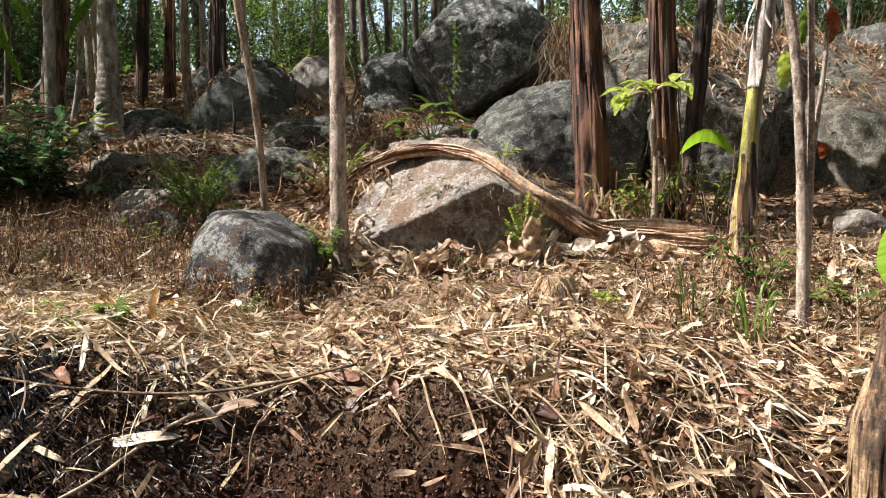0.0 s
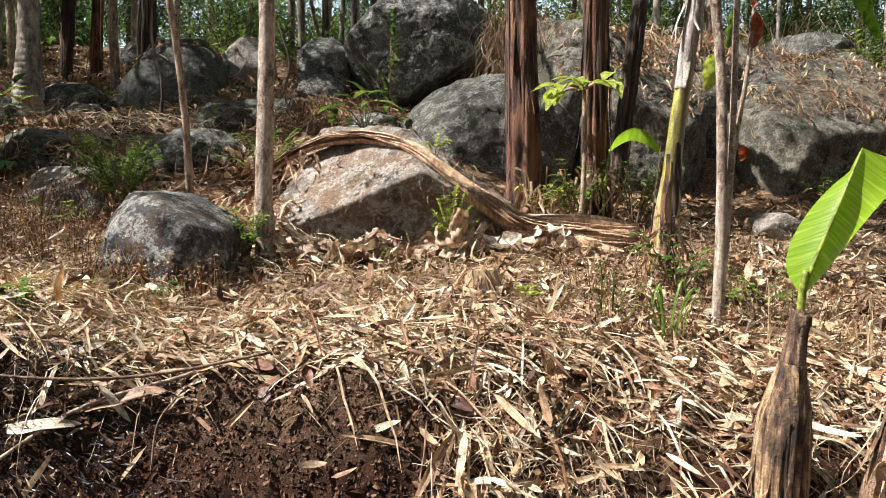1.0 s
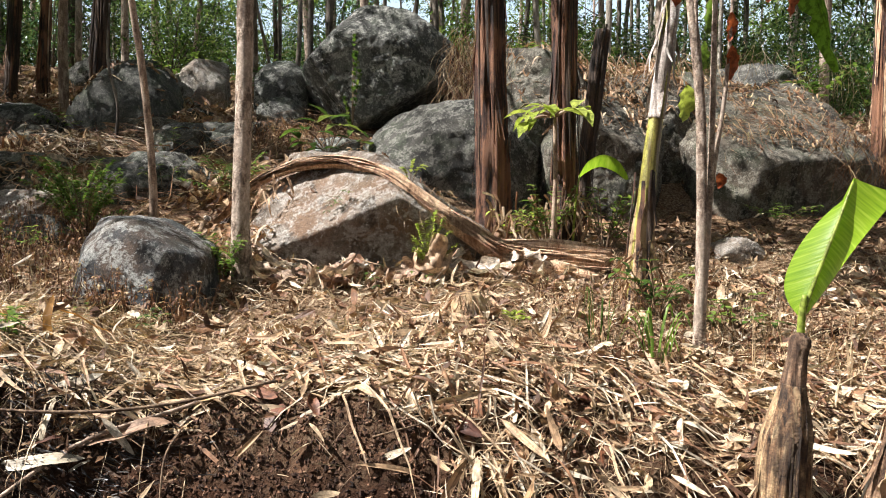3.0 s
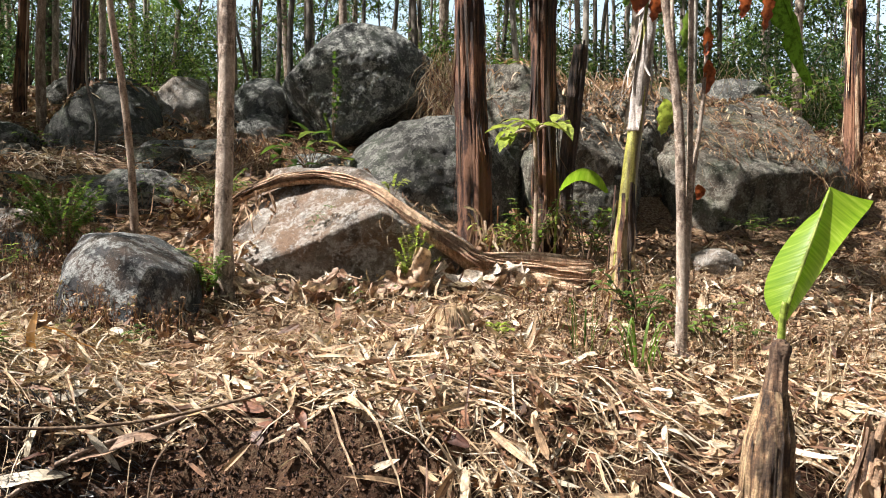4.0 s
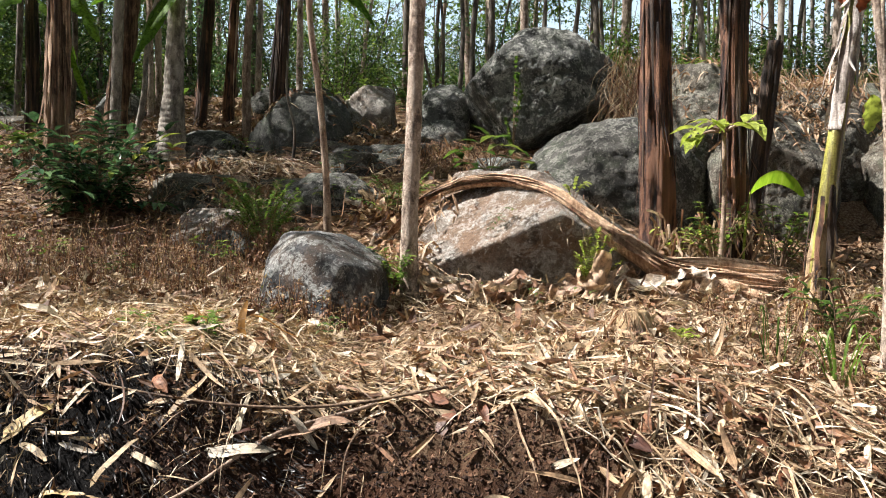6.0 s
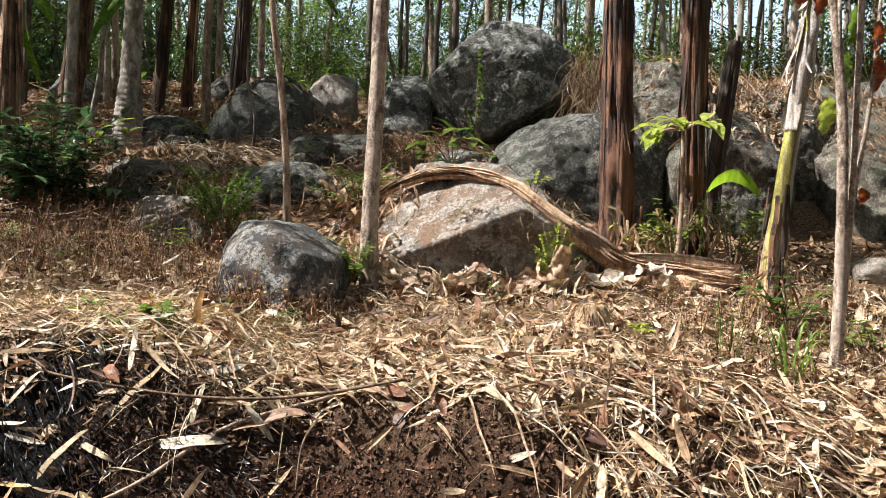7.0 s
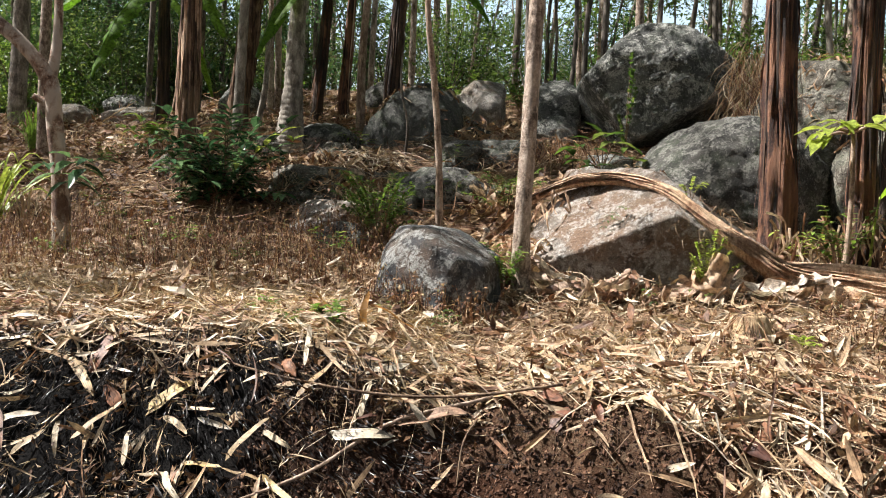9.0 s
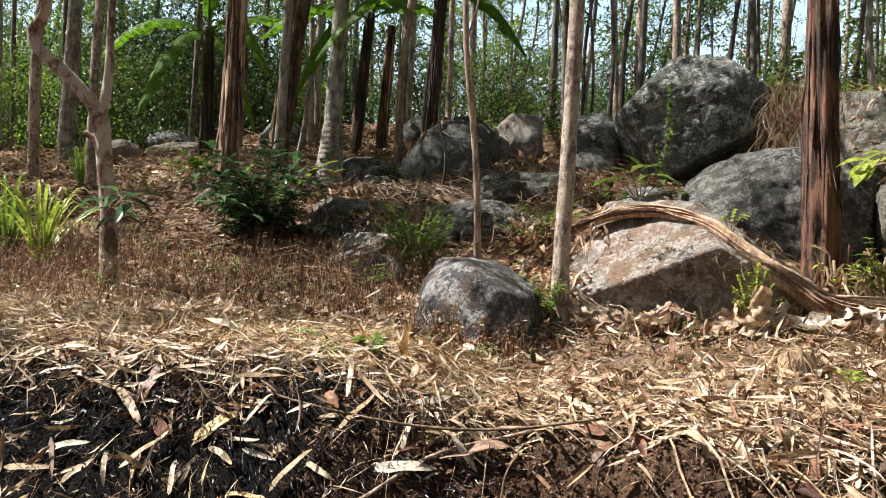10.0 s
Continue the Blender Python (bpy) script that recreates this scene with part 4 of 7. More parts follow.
banana_stem((-3.95, 10.5, gz(-3.95, 10.5)), (-3.8, 10.5, 4.6), 0.065, 0.055, M_BANANA_DARK, "dark banana stem in shade", 67, 12, M_BANANA, leaves=[((-1, -0.2, 0), 1.5, 0.45, 0.9, 1.2), ((0.6, -0.8, 0), 1.3, 0.42, 0.9, 1.1), ((-0.4, -0.9, 0), 1.3, 0.4, 0.4, 1.6), ((0.4, 0.8, 0), 1.6, 0.4, 1.2, 0.8)])
banana_stem((-3.55, 10.4, gz(-3.55, 10.4)), (-3.45, 10.4, 4.4), 0.06, 0.052, M_BANANA, "brown banana stem beside a dark one", 71, 10)


# green-stemmed banana on the terrace: old sheath at the foot, papery sheath above
def green_banana():
    x, y = 1.64, 4.5
    z = gz(x, y) - 0.05
    root = empty("banana_plant", x, y, z)
    pts = [(0, 0, 0), (0.03, 0, 0.5), (0.06, 0, 0.9), (0.10, 0, 1.25), (0.14, 0, 1.7), (0.2, 0, 2.4)]
    v, f = tube(pts, [0.075, 0.054, 0.045, 0.040, 0.036, 0.03], 28, 50, 0.05, 5, 2.0, 0.05)
    part("stem", v, f, M_STEM_GREEN, root, "yellow-green stem")
    v, f = tube([(0.085, 0, 1.12), (0.105, 0, 1.32), (0.14, 0, 1.62), (0.17, 0, 1.8)], [0.0405, 0.044, 0.046, 0.034], 30, 40, 0.16, 6, 5.0, 0.22)
    part("upper_sheath", v, f, M_STEM_GREY, root, "papery grey sheath")
    v, f = tube([(0, 0, 0.02), (0.02, 0, 0.28), (0.032, 0, 0.5), (0.042, 0, 0.66)], [0.085, 0.069, 0.06, 0.05], 30, 24, 0.14, 9, 5.0, 0.25)
    part("foot_sheath", v, f, M_STUMP, root, "dry tan sheath round the foot")
    sheath_strips(root, (0, 0, 0.0), (0.04, 0, 0.85), 0.064, 12, M_BANANA, 77, "", 0.0, (0.3, 0.7), 0.02, (0.012, 0.04))
    sheath_strips(root, (0.09, 0, 1.1), (0.17, 0, 2.0), 0.045, 16, M_STEM_GREY, 78, "", 0.0, (0.15, 0.5), 0.05, (0.012, 0.04))
    for k, (out, length, width, rise, droop) in enumerate([((0.9, 0.1, 0), 1.1, 0.35, 0.8, 1.7), ((-0.8, 0.5, 0), 1.2, 0.35, 1.1, 0.6), ((0.1, 0.9, 0), 1.2, 0.35, 1.1, 0.8)]):
        banana_leaf((0.2, 0, 2.35), out, length, width, rise, droop, M_BANANA_LEAF, "leaf", "", root, 10 * k + 3)
    return tagged(root, "young banana plant with a yellow-green stem and peeling sheaths", "banana plant")


green_banana()


# palm with a swollen ringed foot, and slim trees near it
def ringed_trunk(name, base, top, r0, r1, mat, label, seed):
    root = empty(name, base[0], base[1], base[2] - 0.06)
    top = np.asarray(top, float) - np.asarray(root.location)
    rings, sides = 120, 22
    v, f = tube([(0, 0, 0), tuple(top * 0.15), tuple(top * 0.4), tuple(top)], [r0, r1 * 1.25, r1, r1 * 0.9], sides, rings, 0.05, seed)
    k = 1 + 0.06 * ((np.arange(rings) % 3) == 0)
    path = smooth_path([(0, 0, 0), tuple(top * 0.15), tuple(top * 0.4), tuple(top)], rings)
    v = (v.reshape(rings, sides, 3) - path[:, None]) * k[:, None, None] + path[:, None]
    part("trunk", v.reshape(-1, 3), f, mat, root)
    return tagged(root, label, "palm", "palms on the slope"), root


palm, _ = ringed_trunk("palm_tree", (-3.62, 8.65, gz(-3.62, 8.65)), (-3.50, 8.85, 7.2), 0.185, 0.085, M_BARK_PALE, "palm with a swollen grey ringed foot", 3)
palm2, _ = ringed_trunk("palm_tree", (-8.6, 10.6, gz(-8.6, 10.6)), (-8.5, 10.8, 8.0), 0.12, 0.10, M_BARK_PALE, "tall pale ringed palm trunk", 5)


def palm_fronds(root, top, n, length, seed):
    local = np.random.default_rng(seed)
    for k in range(n):
        a = 2 * np.pi * k / n + local.uniform(-0.2, 0.2)
        out = np.array([np.cos(a), np.sin(a), 0])
        top = np.asarray(top, float)
        pts = [top, top + out * length * 0.35 + (0, 0, 0.5), top + out * length * 0.75 + (0, 0, 0.2), top + out * length - (0, 0, 0.6)]
        path = smooth_path(pts, 30)
        bag = Bag()
        v, f = tube(pts, [0.02, 0.012, 0.004], 5, 14)
        bag.add(v, [q for q in f if len(q) == 4])
        side = np.cross(out, (0, 0, 1))
        for s in (-1, 1):
            for j in range(3, 29):
                q = path[j]
                tip = q + side * s * 0.38 + out * 0.15 - np.array([0, 0, 0.12 + local.uniform(0, 0.1)])
                w = out * 0.018
                bag.add([q - w, q + w, tip], [[0, 1, 2, 2]])
        part("frond", bag.verts(), [list(dict.fromkeys(q)) for q in bag.f], M_GREEN, root, smooth=False)


palm_fronds(palm, (0.15, 0.1, 4.95), 9, 2.2, 4)
palm_fronds(palm2, (0.1, 0.2, 5.5), 9, 2.4, 6)

SLIM = [(-4.55, 9.3, -4.35, 9.3, 7.5, 0.075, M_BARK_PALE, "slim pale-grey tree on the slope"),
        (-4.45, 9.6, -4.15, 9.7, 4.4, 0.045, M_BARK_PALE, "thin pale leaning stem"),
        (-8.0, 9.2, -7.8, 9.3, 8.5, 0.085, M_BARK, "grey tree trunk with peeling patches"),
        (-6.4, 8.2, -6.3, 8.3, 7.5, 0.07, M_BARK, "slim grey forest tree"),
        (-5.75, 10.6, -5.65, 10.6, 7.0, 0.05, M_BARK_DARK, "thin dark forest tree"),
        (-3.15, 9.9, -2.95, 9.9, 7.0, 0.065, M_BARK_BROWN, "slim brown forest tree"),
        (-1.2, 12.2, -1.35, 12.3, 7.5, 0.07, M_BARK_DARK, "slim dark forest tree"),
        (-0.55, 10.2, -0.5, 10.3, 7.0, 0.035, M_BARK_DARK, "thin dark stem beside the huge boulder"),
        (-0.35, 10.3, -0.25, 10.4, 7.0, 0.045, M_BARK_DARK, "thin dark stem beside the huge boulder"),
        (-0.15, 10.6, -0.1, 10.6, 7.0, 0.055, M_BARK_DARK, "dark stem behind the huge boulder"),
        (-0.75, 10.0, -0.8, 10.0, 6.5, 0.022, M_BARK_DARK, "thin dark stem beside the huge boulder"),
        (2.6, 10.2, 2.2, 10.2, 7.5, 0.05, M_BARK_PALE, "slim pale tree behind the boulders"),
        (3.3, 9.9, 3.35, 9.9, 7.5, 0.05, M_BARK_PALE, "slim pale tree behind the boulders"),
        (4.2, 10.6, 4.3, 10.6, 7.5, 0.06, M_BARK, "slim grey tree behind the boulders"),
        (6.6, 10.4, 6.7, 10.4, 8.0, 0.08, M_BARK, "grey tree above the slab"),
        (1.3, 10.8, 1.1, 10.9, 7.5, 0.05, M_BARK_DARK, "dark slim tree behind the boulders"),
        (-2.2, 8.3, -2.25, 8.35, 3.4, 0.02, M_BARK_DARK, "thin dark dead stem among stones"),
        (-0.85, 8.1, -1.0, 8.1, 3.0, 0.016, M_BARK_DARK, "thin dark dead stem among stones"),
        (-7.2, 11.8, -7.0, 11.8, 8.0, 0.06, M_BARK_DARK, "dark forest tree on the slope"),
        (-9.6, 12.0, -9.4, 12.0, 8.5, 0.08, M_BARK_DARK, "dark forest tree on the slope")]
for k, (x0, y0, x1, y1, ztop, r, mat, label) in enumerate(SLIM):
    z0 = gz(x0, y0)
    w = 0.05 * math.sin(k * 2.1)
    high = ztop - z0
    tall = ztop > 5
    wood_stem("tree" if tall else "sapling", [(x0, y0, z0), (x0 * 0.72 + x1 * 0.28 + w, y0, z0 + high * 0.28), (x0 * 0.4 + x1 * 0.6 - w, y1, z0 + high * 0.6), (x1, y1, ztop)],
              [r * 0.9, r * 0.78, r * 0.66, r * 0.4], mat, label, sides=12, rings=40, rough=0.08, group="slim trees on the slope",
              limbs=[([(x1, y1, ztop - 0.4), (x1 + 0.5, y1 + 0.2, ztop + 0.2), (x1 + 0.9, y1 + 0.2, ztop + 0.4)], [r * 0.45, r * 0.3, 0.008]),
                     ([(x1, y1, ztop - 0.9), (x1 - 0.5, y1 - 0.1, ztop - 0.4), (x1 - 0.9, y1, ztop - 0.2)], [r * 0.45, r * 0.3, 0.008])] if tall else (),
              crown=(crown_points(x1, y1, ztop + 0.3, 1.35, 34, 200 + k, 0.55), 0.36, 20, 0.14, M_GREEN) if tall and r > 0.03 else None, seed=k)


# ---- young banana sucker cut back on the bank ----
def cut_sucker():
    x, y = 1.345, 2.45
    z = 0.42
    root = empty("banana_sucker", x, y, z)
    v, f = tube([(0, 0, 0), (0.004, 0, 0.12), (0.008, 0.003, 0.24), (0.014, 0.005, 0.34), (0.022, 0.008, 0.42), (0.028, 0.01, 0.48), (0.034, 0.012, 0.54), (0.038, 0.013, 0.58)], [0.072, 0.077, 0.079, 0.077, 0.071, 0.060, 0.046, 0.037], 56, 70, 0.10, 3, 6.0, 0.16)
    part("stump", v, f, M_STUMP, root, "weathered black and tan sheath")
    v, f = tube([(0.032, 0.01, 0.48), (0.042, 0.016, 0.58), (0.054, 0.02, 0.67), (0.06, 0.02, 0.72)], [0.046, 0.037, 0.031, 0.034], 30, 30, 0.09, 4, 5.0, 0.2)
    part("neck", v, f, M_BANANA_BROWN, root, "brown neck of old sheaths")
    for k in range(4):
        r = 0.036 - 0.007 * k
        v, f = tube([(0.06, 0.02, 0.705), (0.058, 0.018, 0.722 + 0.005 * k), (0.06, 0.02, 0.735 + 0.006 * k)], [r * 0.92, r * 0.95, r * 0.90], 20, 6, 0.12, k, 5.0, 0.2)
        part("sheath_ring", v, f, M_BANANA_BROWN, root)
    sheath_strips(root, (0, 0, 0.0), (0.02, 0.008, 0.42), 0.076, 20, M_STUMP, 91, "", 0.0, (0.2, 0.40), 0.015, (0.008, 0.03))
    sheath_strips(root, (0, 0, 0.0), (0.02, 0.008, 0.44), 0.077, 9, M_BANANA_DARK, 92, "", 0.0, (0.2, 0.42), 0.010, (0.008, 0.022))
    v, f = tube([(0.06, 0.02, 0.72), (0.062, 0.02, 0.82), (0.07, 0.022, 0.88)], [0.014, 0.012, 0.008], 12, 10)
    part("leaf_stalk", v, f, M_YELLOW_GREEN, root, "fresh green stalk")
    n, m = 44, 12
    s = np.linspace(0, 1, n)
    rib = smooth_path([(0.062, 0.02, 0.80), (0.10, 0.025, 0.91), (0.175, 0.035, 1.09), (0.255, 0.06, 1.27)], n)
    t = np.gradient(rib, axis=0)
    t /= np.linalg.norm(t, axis=1)[:, None]
    right = np.stack([0.96 + 0 * s, 0 * s, -0.12 - 0.16 * s], 1)
    w_r = 0.28 * np.clip(s / 0.95, 0, 1) ** 0.8
    w_l = 0.075 * np.sin(np.pi * np.clip(s / 0.85, 0, 1)) ** 0.8
    bag, uvs = Bag(), []
    for sg, w, back in ((1, w_r, 0.35), (-1, w_l, 0.8)):
        cols = []
        for j in range(m + 1):
            q = j / m
            curl = np.stack([0 * s, back * w * q + 0.04 * q * q * np.sin(s * 3), 0.10 * w * q * q * sg], 1)
            cols.append(rib + right * sg * (w * q)[:, None] * (0.92 if sg > 0 else 0.7) + curl)
            uvs.append(np.stack([s + 0.10 * q, np.full(n, q)], 1))
        bag.add(np.stack(cols, 1).reshape(-1, 3), grid_faces(n, m + 1))
    leaf = part("leaf", bag.verts(), bag.f, M_BLADE, root, "half-unrolled bright green blade cut straight across")
    uv = np.concatenate([np.stack(uvs[k * (m + 1):(k + 1) * (m + 1)], 1).reshape(-1, 2) for k in (0, 1)])
    layer = leaf.data.uv_layers.new(name="blade")
    for loop in leaf.data.loops:
        layer.data[loop.index].uv = uv[loop.vertex_index]
    v, f = tube([tuple(p) for p in rib[::6]], [0.008, 0.006, 0.004], 8, 30)
    part("midrib", v, f, M_YELLOW_GREEN, root)
    return tagged(root, "cut banana sucker sprouting one bright green leaf", "banana sucker")


cut_sucker()


def dry_stump():
    x, y, z = 1.50, 2.22, 0.30
    root = empty("banana_stump", x, y, z)
    v, f = tube([(0, 0, 0), (0.025, 0, 0.25), (0.06, 0, 0.48), (0.11, 0, 0.66)], [0.055, 0.040, 0.024, 0.008], 30, 40, 0.18, 13, 5.0, 0.35)
    part("stump", v, f, M_BANANA_BROWN, root)
    sheath_strips(root, (0, 0, 0), (0.09, 0, 0.66), 0.042, 30, M_BANANA_BROWN, 95, "", 0.0, (0.2, 0.5), 0.05, (0.008, 0.03))
    sheath_strips(root, (0, 0, 0), (0.09, 0, 0.66), 0.048, 26, M_BANANA_TAN, 96, "", 0.0, (0.2, 0.5), 0.05, (0.008, 0.03))
    local = np.random.default_rng(97)
    for k in range(6):
        # withered leaf sheaths curling away from the stump
        a, h = local.uniform(3.6, 6.2), local.uniform(0.15, 0.45)
        out = np.array([math.cos(a), math.sin(a) * 0.8, 0])
        b = np.array([0.12 * h, 0, h]) + out * 0.03
        v, f = ribbon([b, b + out * 0.015 + (0, 0, 0.08), b + out * 0.04 + (0, 0, 0.10), b + out * 0.055 + (0, 0, 0.05), b + out * 0.045 + (0, 0, -0.03)], [0.02, 0.032, 0.036, 0.028, 0.006], 18, None, -0.45, 0.6, k)
        part("withered_leaf", v, f, M_BANANA_SCRAP if k % 3 else M_BANANA_TAN, root)
    return tagged(root, "shrivelled dry banana stump with curled leaves", "banana stump")


dry_stump()


# ---- dried banana stem draped over the stained boulder ----
def rest_height(ob):
    """Height of a thing's skin over a place, or None."""
    tree = BVHTree.FromPolygons([ob.location + v.co for v in ob.data.vertices], [tuple(p.vertices) for p in ob.data.polygons])

    def height(x, y):
        hit = tree.ray_cast(Vector((x, y, 9)), Vector((0, 0, -1)))[0]
        return None if hit is None else hit.z
    return height


main_top = rest_height(main_rock)


def draped_stem():
    root = empty("fallen_banana_plant", 0.2, 5.5, 1.3)
    o = np.array([0.2, 5.5, 1.3])
    line = np.array([(-1.01, 6.0, 1.35), (-0.85, 5.85, 1.47), (-0.7, 5.72, 1.63), (-0.54, 5.66, 1.73), (-0.33, 5.62, 1.81), (-0.1, 5.55, 1.83), (0.08, 5.44, 1.79), (0.26, 5.3, 1.7), (0.45, 5.17, 1.59), (0.59, 5.1, 1.48), (0.75, 5.05, 1.38), (0.9, 5.02, 1.28), (1.09, 5.02, 1.23), (1.62, 5.0, 1.2)])
    for p in line:
        p[2] = max(p[2], min((main_top(p[0], p[1]) or 0) + 0.01, p[2] + 0.03), gz(p[0], p[1]) + 0.04)
    line = line - o
    local = np.random.default_rng(5)
    v, f = tube((line - (0, 0, 0.02)).tolist(), [0.012, 0.018, 0.03, 0.038, 0.05, 0.065, 0.075, 0.06], 20, 60, 0.1, 8, 3.0, 0.25)
    part("core", v, f, M_BANANA_TAN, root)
    for k in range(170):
        a, b = sorted(local.choice(np.arange(0, 14), 2, replace=False))
        if b - a < 4:
            a, b = max(0, a - 3), min(13, b + 3)
        thick = 0.45 + 0.55 * np.clip((np.arange(a, b + 1)) / 9, 0, 1)
        ang = local.uniform(-0.25, np.pi + 0.25)
        rr = 0.065 * thick + 0.045 * np.clip((np.arange(a, b + 1) - 9) / 3, 0, 1)
        path = line[a:b + 1] + np.stack([0 * rr, -np.cos(ang) * rr * 1.25, np.sin(ang) * rr * 0.85 - 0.015], 1) + local.normal(0, 0.006, (b - a + 1, 3))
        if b == 13:
            path[-1] += (local.normal(-0.03, 0.06), local.normal(0, 0.012), local.normal(-0.008, 0.01))
        w = local.uniform(0.008, 0.036)
        v, f = ribbon(path.tolist(), [w * 0.4, w, w, w * 0.7, w * 0.2], 34, None, -0.12, 0.5, k)
        part("fibre_strip", v, f, M_BANANA_TAN if k % 11 else M_BANANA_BROWN, root)
    for k, (x0, y0, z0, x1, y1, z1, r) in enumerate(((0.82, 5.0, 1.25, 1.58, 4.92, 1.15, 0.045), (0.95, 4.95, 1.17, 1.50, 4.86, 1.10, 0.040), (0.70, 4.92, 1.16, 1.18, 4.84, 1.09, 0.032), (0.90, 5.06, 1.29, 1.66, 5.04, 1.22, 0.048), (0.60, 4.98, 1.17, 0.98, 4.82, 1.08, 0.026))):
        v, f = tube([(x0 - o[0], y0 - o[1], z0 - o[2]), ((x0 + x1) / 2 - o[0], (y0 + y1) / 2 - o[1] - 0.015, (z0 + z1) / 2 - o[2] + 0.02), (x1 - o[0], y1 - o[1], z1 - o[2])], [r * 0.7, r * 1.1, r], 18, 26, 0.16, k, 4.0, 0.35)
        sheath = part("split_sheath", v, f, M_BANANA_TAN, root)
        for n in range(7):
            a = local.uniform(-0.4, np.pi + 0.4)
            off = np.array([0, -math.cos(a) * r * 1.1, math.sin(a) * r * 1.1])
            ends = [np.array([x0, y0, z0]) - o + off * 0.7, np.array([(x0 + x1) / 2, (y0 + y1) / 2 - 0.015, (z0 + z1) / 2 + 0.02]) - o + off * 1.1, np.array([x1, y1, z1]) - o + off + local.normal(0, 0.02, 3) + (0.05 * local.uniform(), 0, 0)]
            v, f = ribbon([p.tolist() for p in ends], [0.012, 0.022, 0.014], 14, None, -0.3, 0.8, 50 + n + 10 * k)
            part("fibre_strip", v, f, M_BANANA_TAN, sheath)
    return tagged(root, "dried banana stem of tan fibre draped over the boulder", "fallen plant")


draped_stem()


# ---- small plants ----
def sprig(bag, base, tip, n, length, aspect, local, start=0.25, droop=0.3):
    """Leaves in pairs along a twig."""
    base, tip = np.asarray(base, float), np.asarray(tip, float)
    d = tip - base
    d /= np.linalg.norm(d)
    side = np.cross(d, (0, 0, 1))
    side /= np.linalg.norm(side) + 1e-9
    for k in range(n):
        q = start + (1 - start) * (k + 0.5) / n
        p = base + (tip - base) * q
        for sg in (-1, 1):
            ax = side * sg + d * local.uniform(0.2, 0.8) + np.array([0, 0, local.normal(0.05 - droop * 0.5, 0.25)])
            ax /= np.linalg.norm(ax)
            L = length * local.uniform(0.7, 1.2)
            sw = np.cross(ax, (0, 0, 1))
            sw /= np.linalg.norm(sw) + 1e-9
            up = np.cross(sw, ax)
            pts = []
            for u, w, dz in ((0, 0.05, 0), (0.3, 0.9, 0.03), (0.6, 0.8, 0.0), (1.0, 0.04, -0.14)):
                c = p + ax * L * u + up * L * dz
                pts += [c - sw * L * aspect * 0.5 * w + up * L * aspect * 0.18 * w, c, c + sw * L * aspect * 0.5 * w + up * L * aspect * 0.18 * w]
            bag.add(pts, grid_faces(4, 3))


def leafy_plant(name, base, twigs, pairs, length, aspect, mat, label, category, seed, stem_mat=None, stem_r=0.006, group="", first=1, lift=0.0):
    """A plant of thin twigs from one foot, each with leaf pairs. twigs: tips as offsets from the foot."""
    local = np.random.default_rng(seed)
    root = empty(name, *base)
    bag = Bag()
    if lift:
        v, f = tube([(0, 0, -0.03), (0.015, 0, lift * 0.5), (0, 0, lift)], [stem_r * 1.4, stem_r * 1.2, stem_r], 8, 14, 0.08, seed)
        part("stem", v, f, stem_mat or M_TWIG, root)
    up = np.array([0, 0, lift])
    for tip in twigs:
        tip = np.asarray(tip, float)
        mid = tip * 0.55 + np.array([0, 0, 0.12]) * np.linalg.norm(tip)
        foot = up if lift else np.array([0, 0, -0.03])
        v, f = tube([tuple(foot), tuple(up + mid), tuple(up + tip)], [stem_r, stem_r * 0.8, stem_r * 0.4], 6, 10)
        part("stalk", v, f, stem_mat or M_TWIG, root)
        path = smooth_path([tuple(up), tuple(up + mid), tuple(up + tip)], 5)
        for a in range(first, 4):
            sprig(bag, path[a], path[a + 1], max(1, pairs // 3), length, aspect, local, 0.1)
    part("leaves", bag.verts(), bag.f, mat, root)
    return tagged(root, label, category, group)


def tips(n, height, reach, seed, low=0.5):
    local = np.random.default_rng(seed)
    a = local.uniform(0, 2 * np.pi, n)
    r = reach * local.uniform(0.25, 1, n)
    return np.stack([np.cos(a) * r, np.sin(a) * r, height * local.uniform(low, 1, n)], 1)


def at(x, y, up=0.0):
    return (x, y, gz(x, y) + up)


leafy_plant("shrub", at(-3.5, 6.75), tips(58, 0.86, 0.72, 3, 0.08), 6, 0.175, 0.42, M_GREEN_DARK, "dense dark green leafy shrub on the slope", "shrub", 3, M_TWIG, 0.007)
leafy_plant("weed", at(-2.98, 6.72), [(0.05, -0.1, 0.72), (0.16, -0.05, 0.66), (-0.1, -0.1, 0.60), (-0.62, -0.2, 0.70), (-0.3, -0.3, 0.42)], 3, 0.16, 0.36, M_YELLOW_GREEN, "yellow-green leafy shoots growing out of the dark shrub", "weed", 4, M_TWIG, 0.005, "weeds", first=3)
leafy_plant("seedling", (-0.14, 7.72, 1.98), [(-0.26, -0.22, 0.20), (-0.12, -0.2, 0.28), (0.12, -0.2, 0.26), (0.24, -0.15, 0.22), (-0.2, -0.1, 0.08), (0.05, -0.26, 0.15), (-0.06, -0.25, 0.02), (0.3, -0.1, 0.1), (-0.3, -0.1, 0.12), (0.0, -0.1, 0.32)], 3, 0.24, 0.42, M_GREEN, "glossy broad-leaved seedling below the huge boulder", "seedling", 7, M_TWIG, 0.006, first=3)
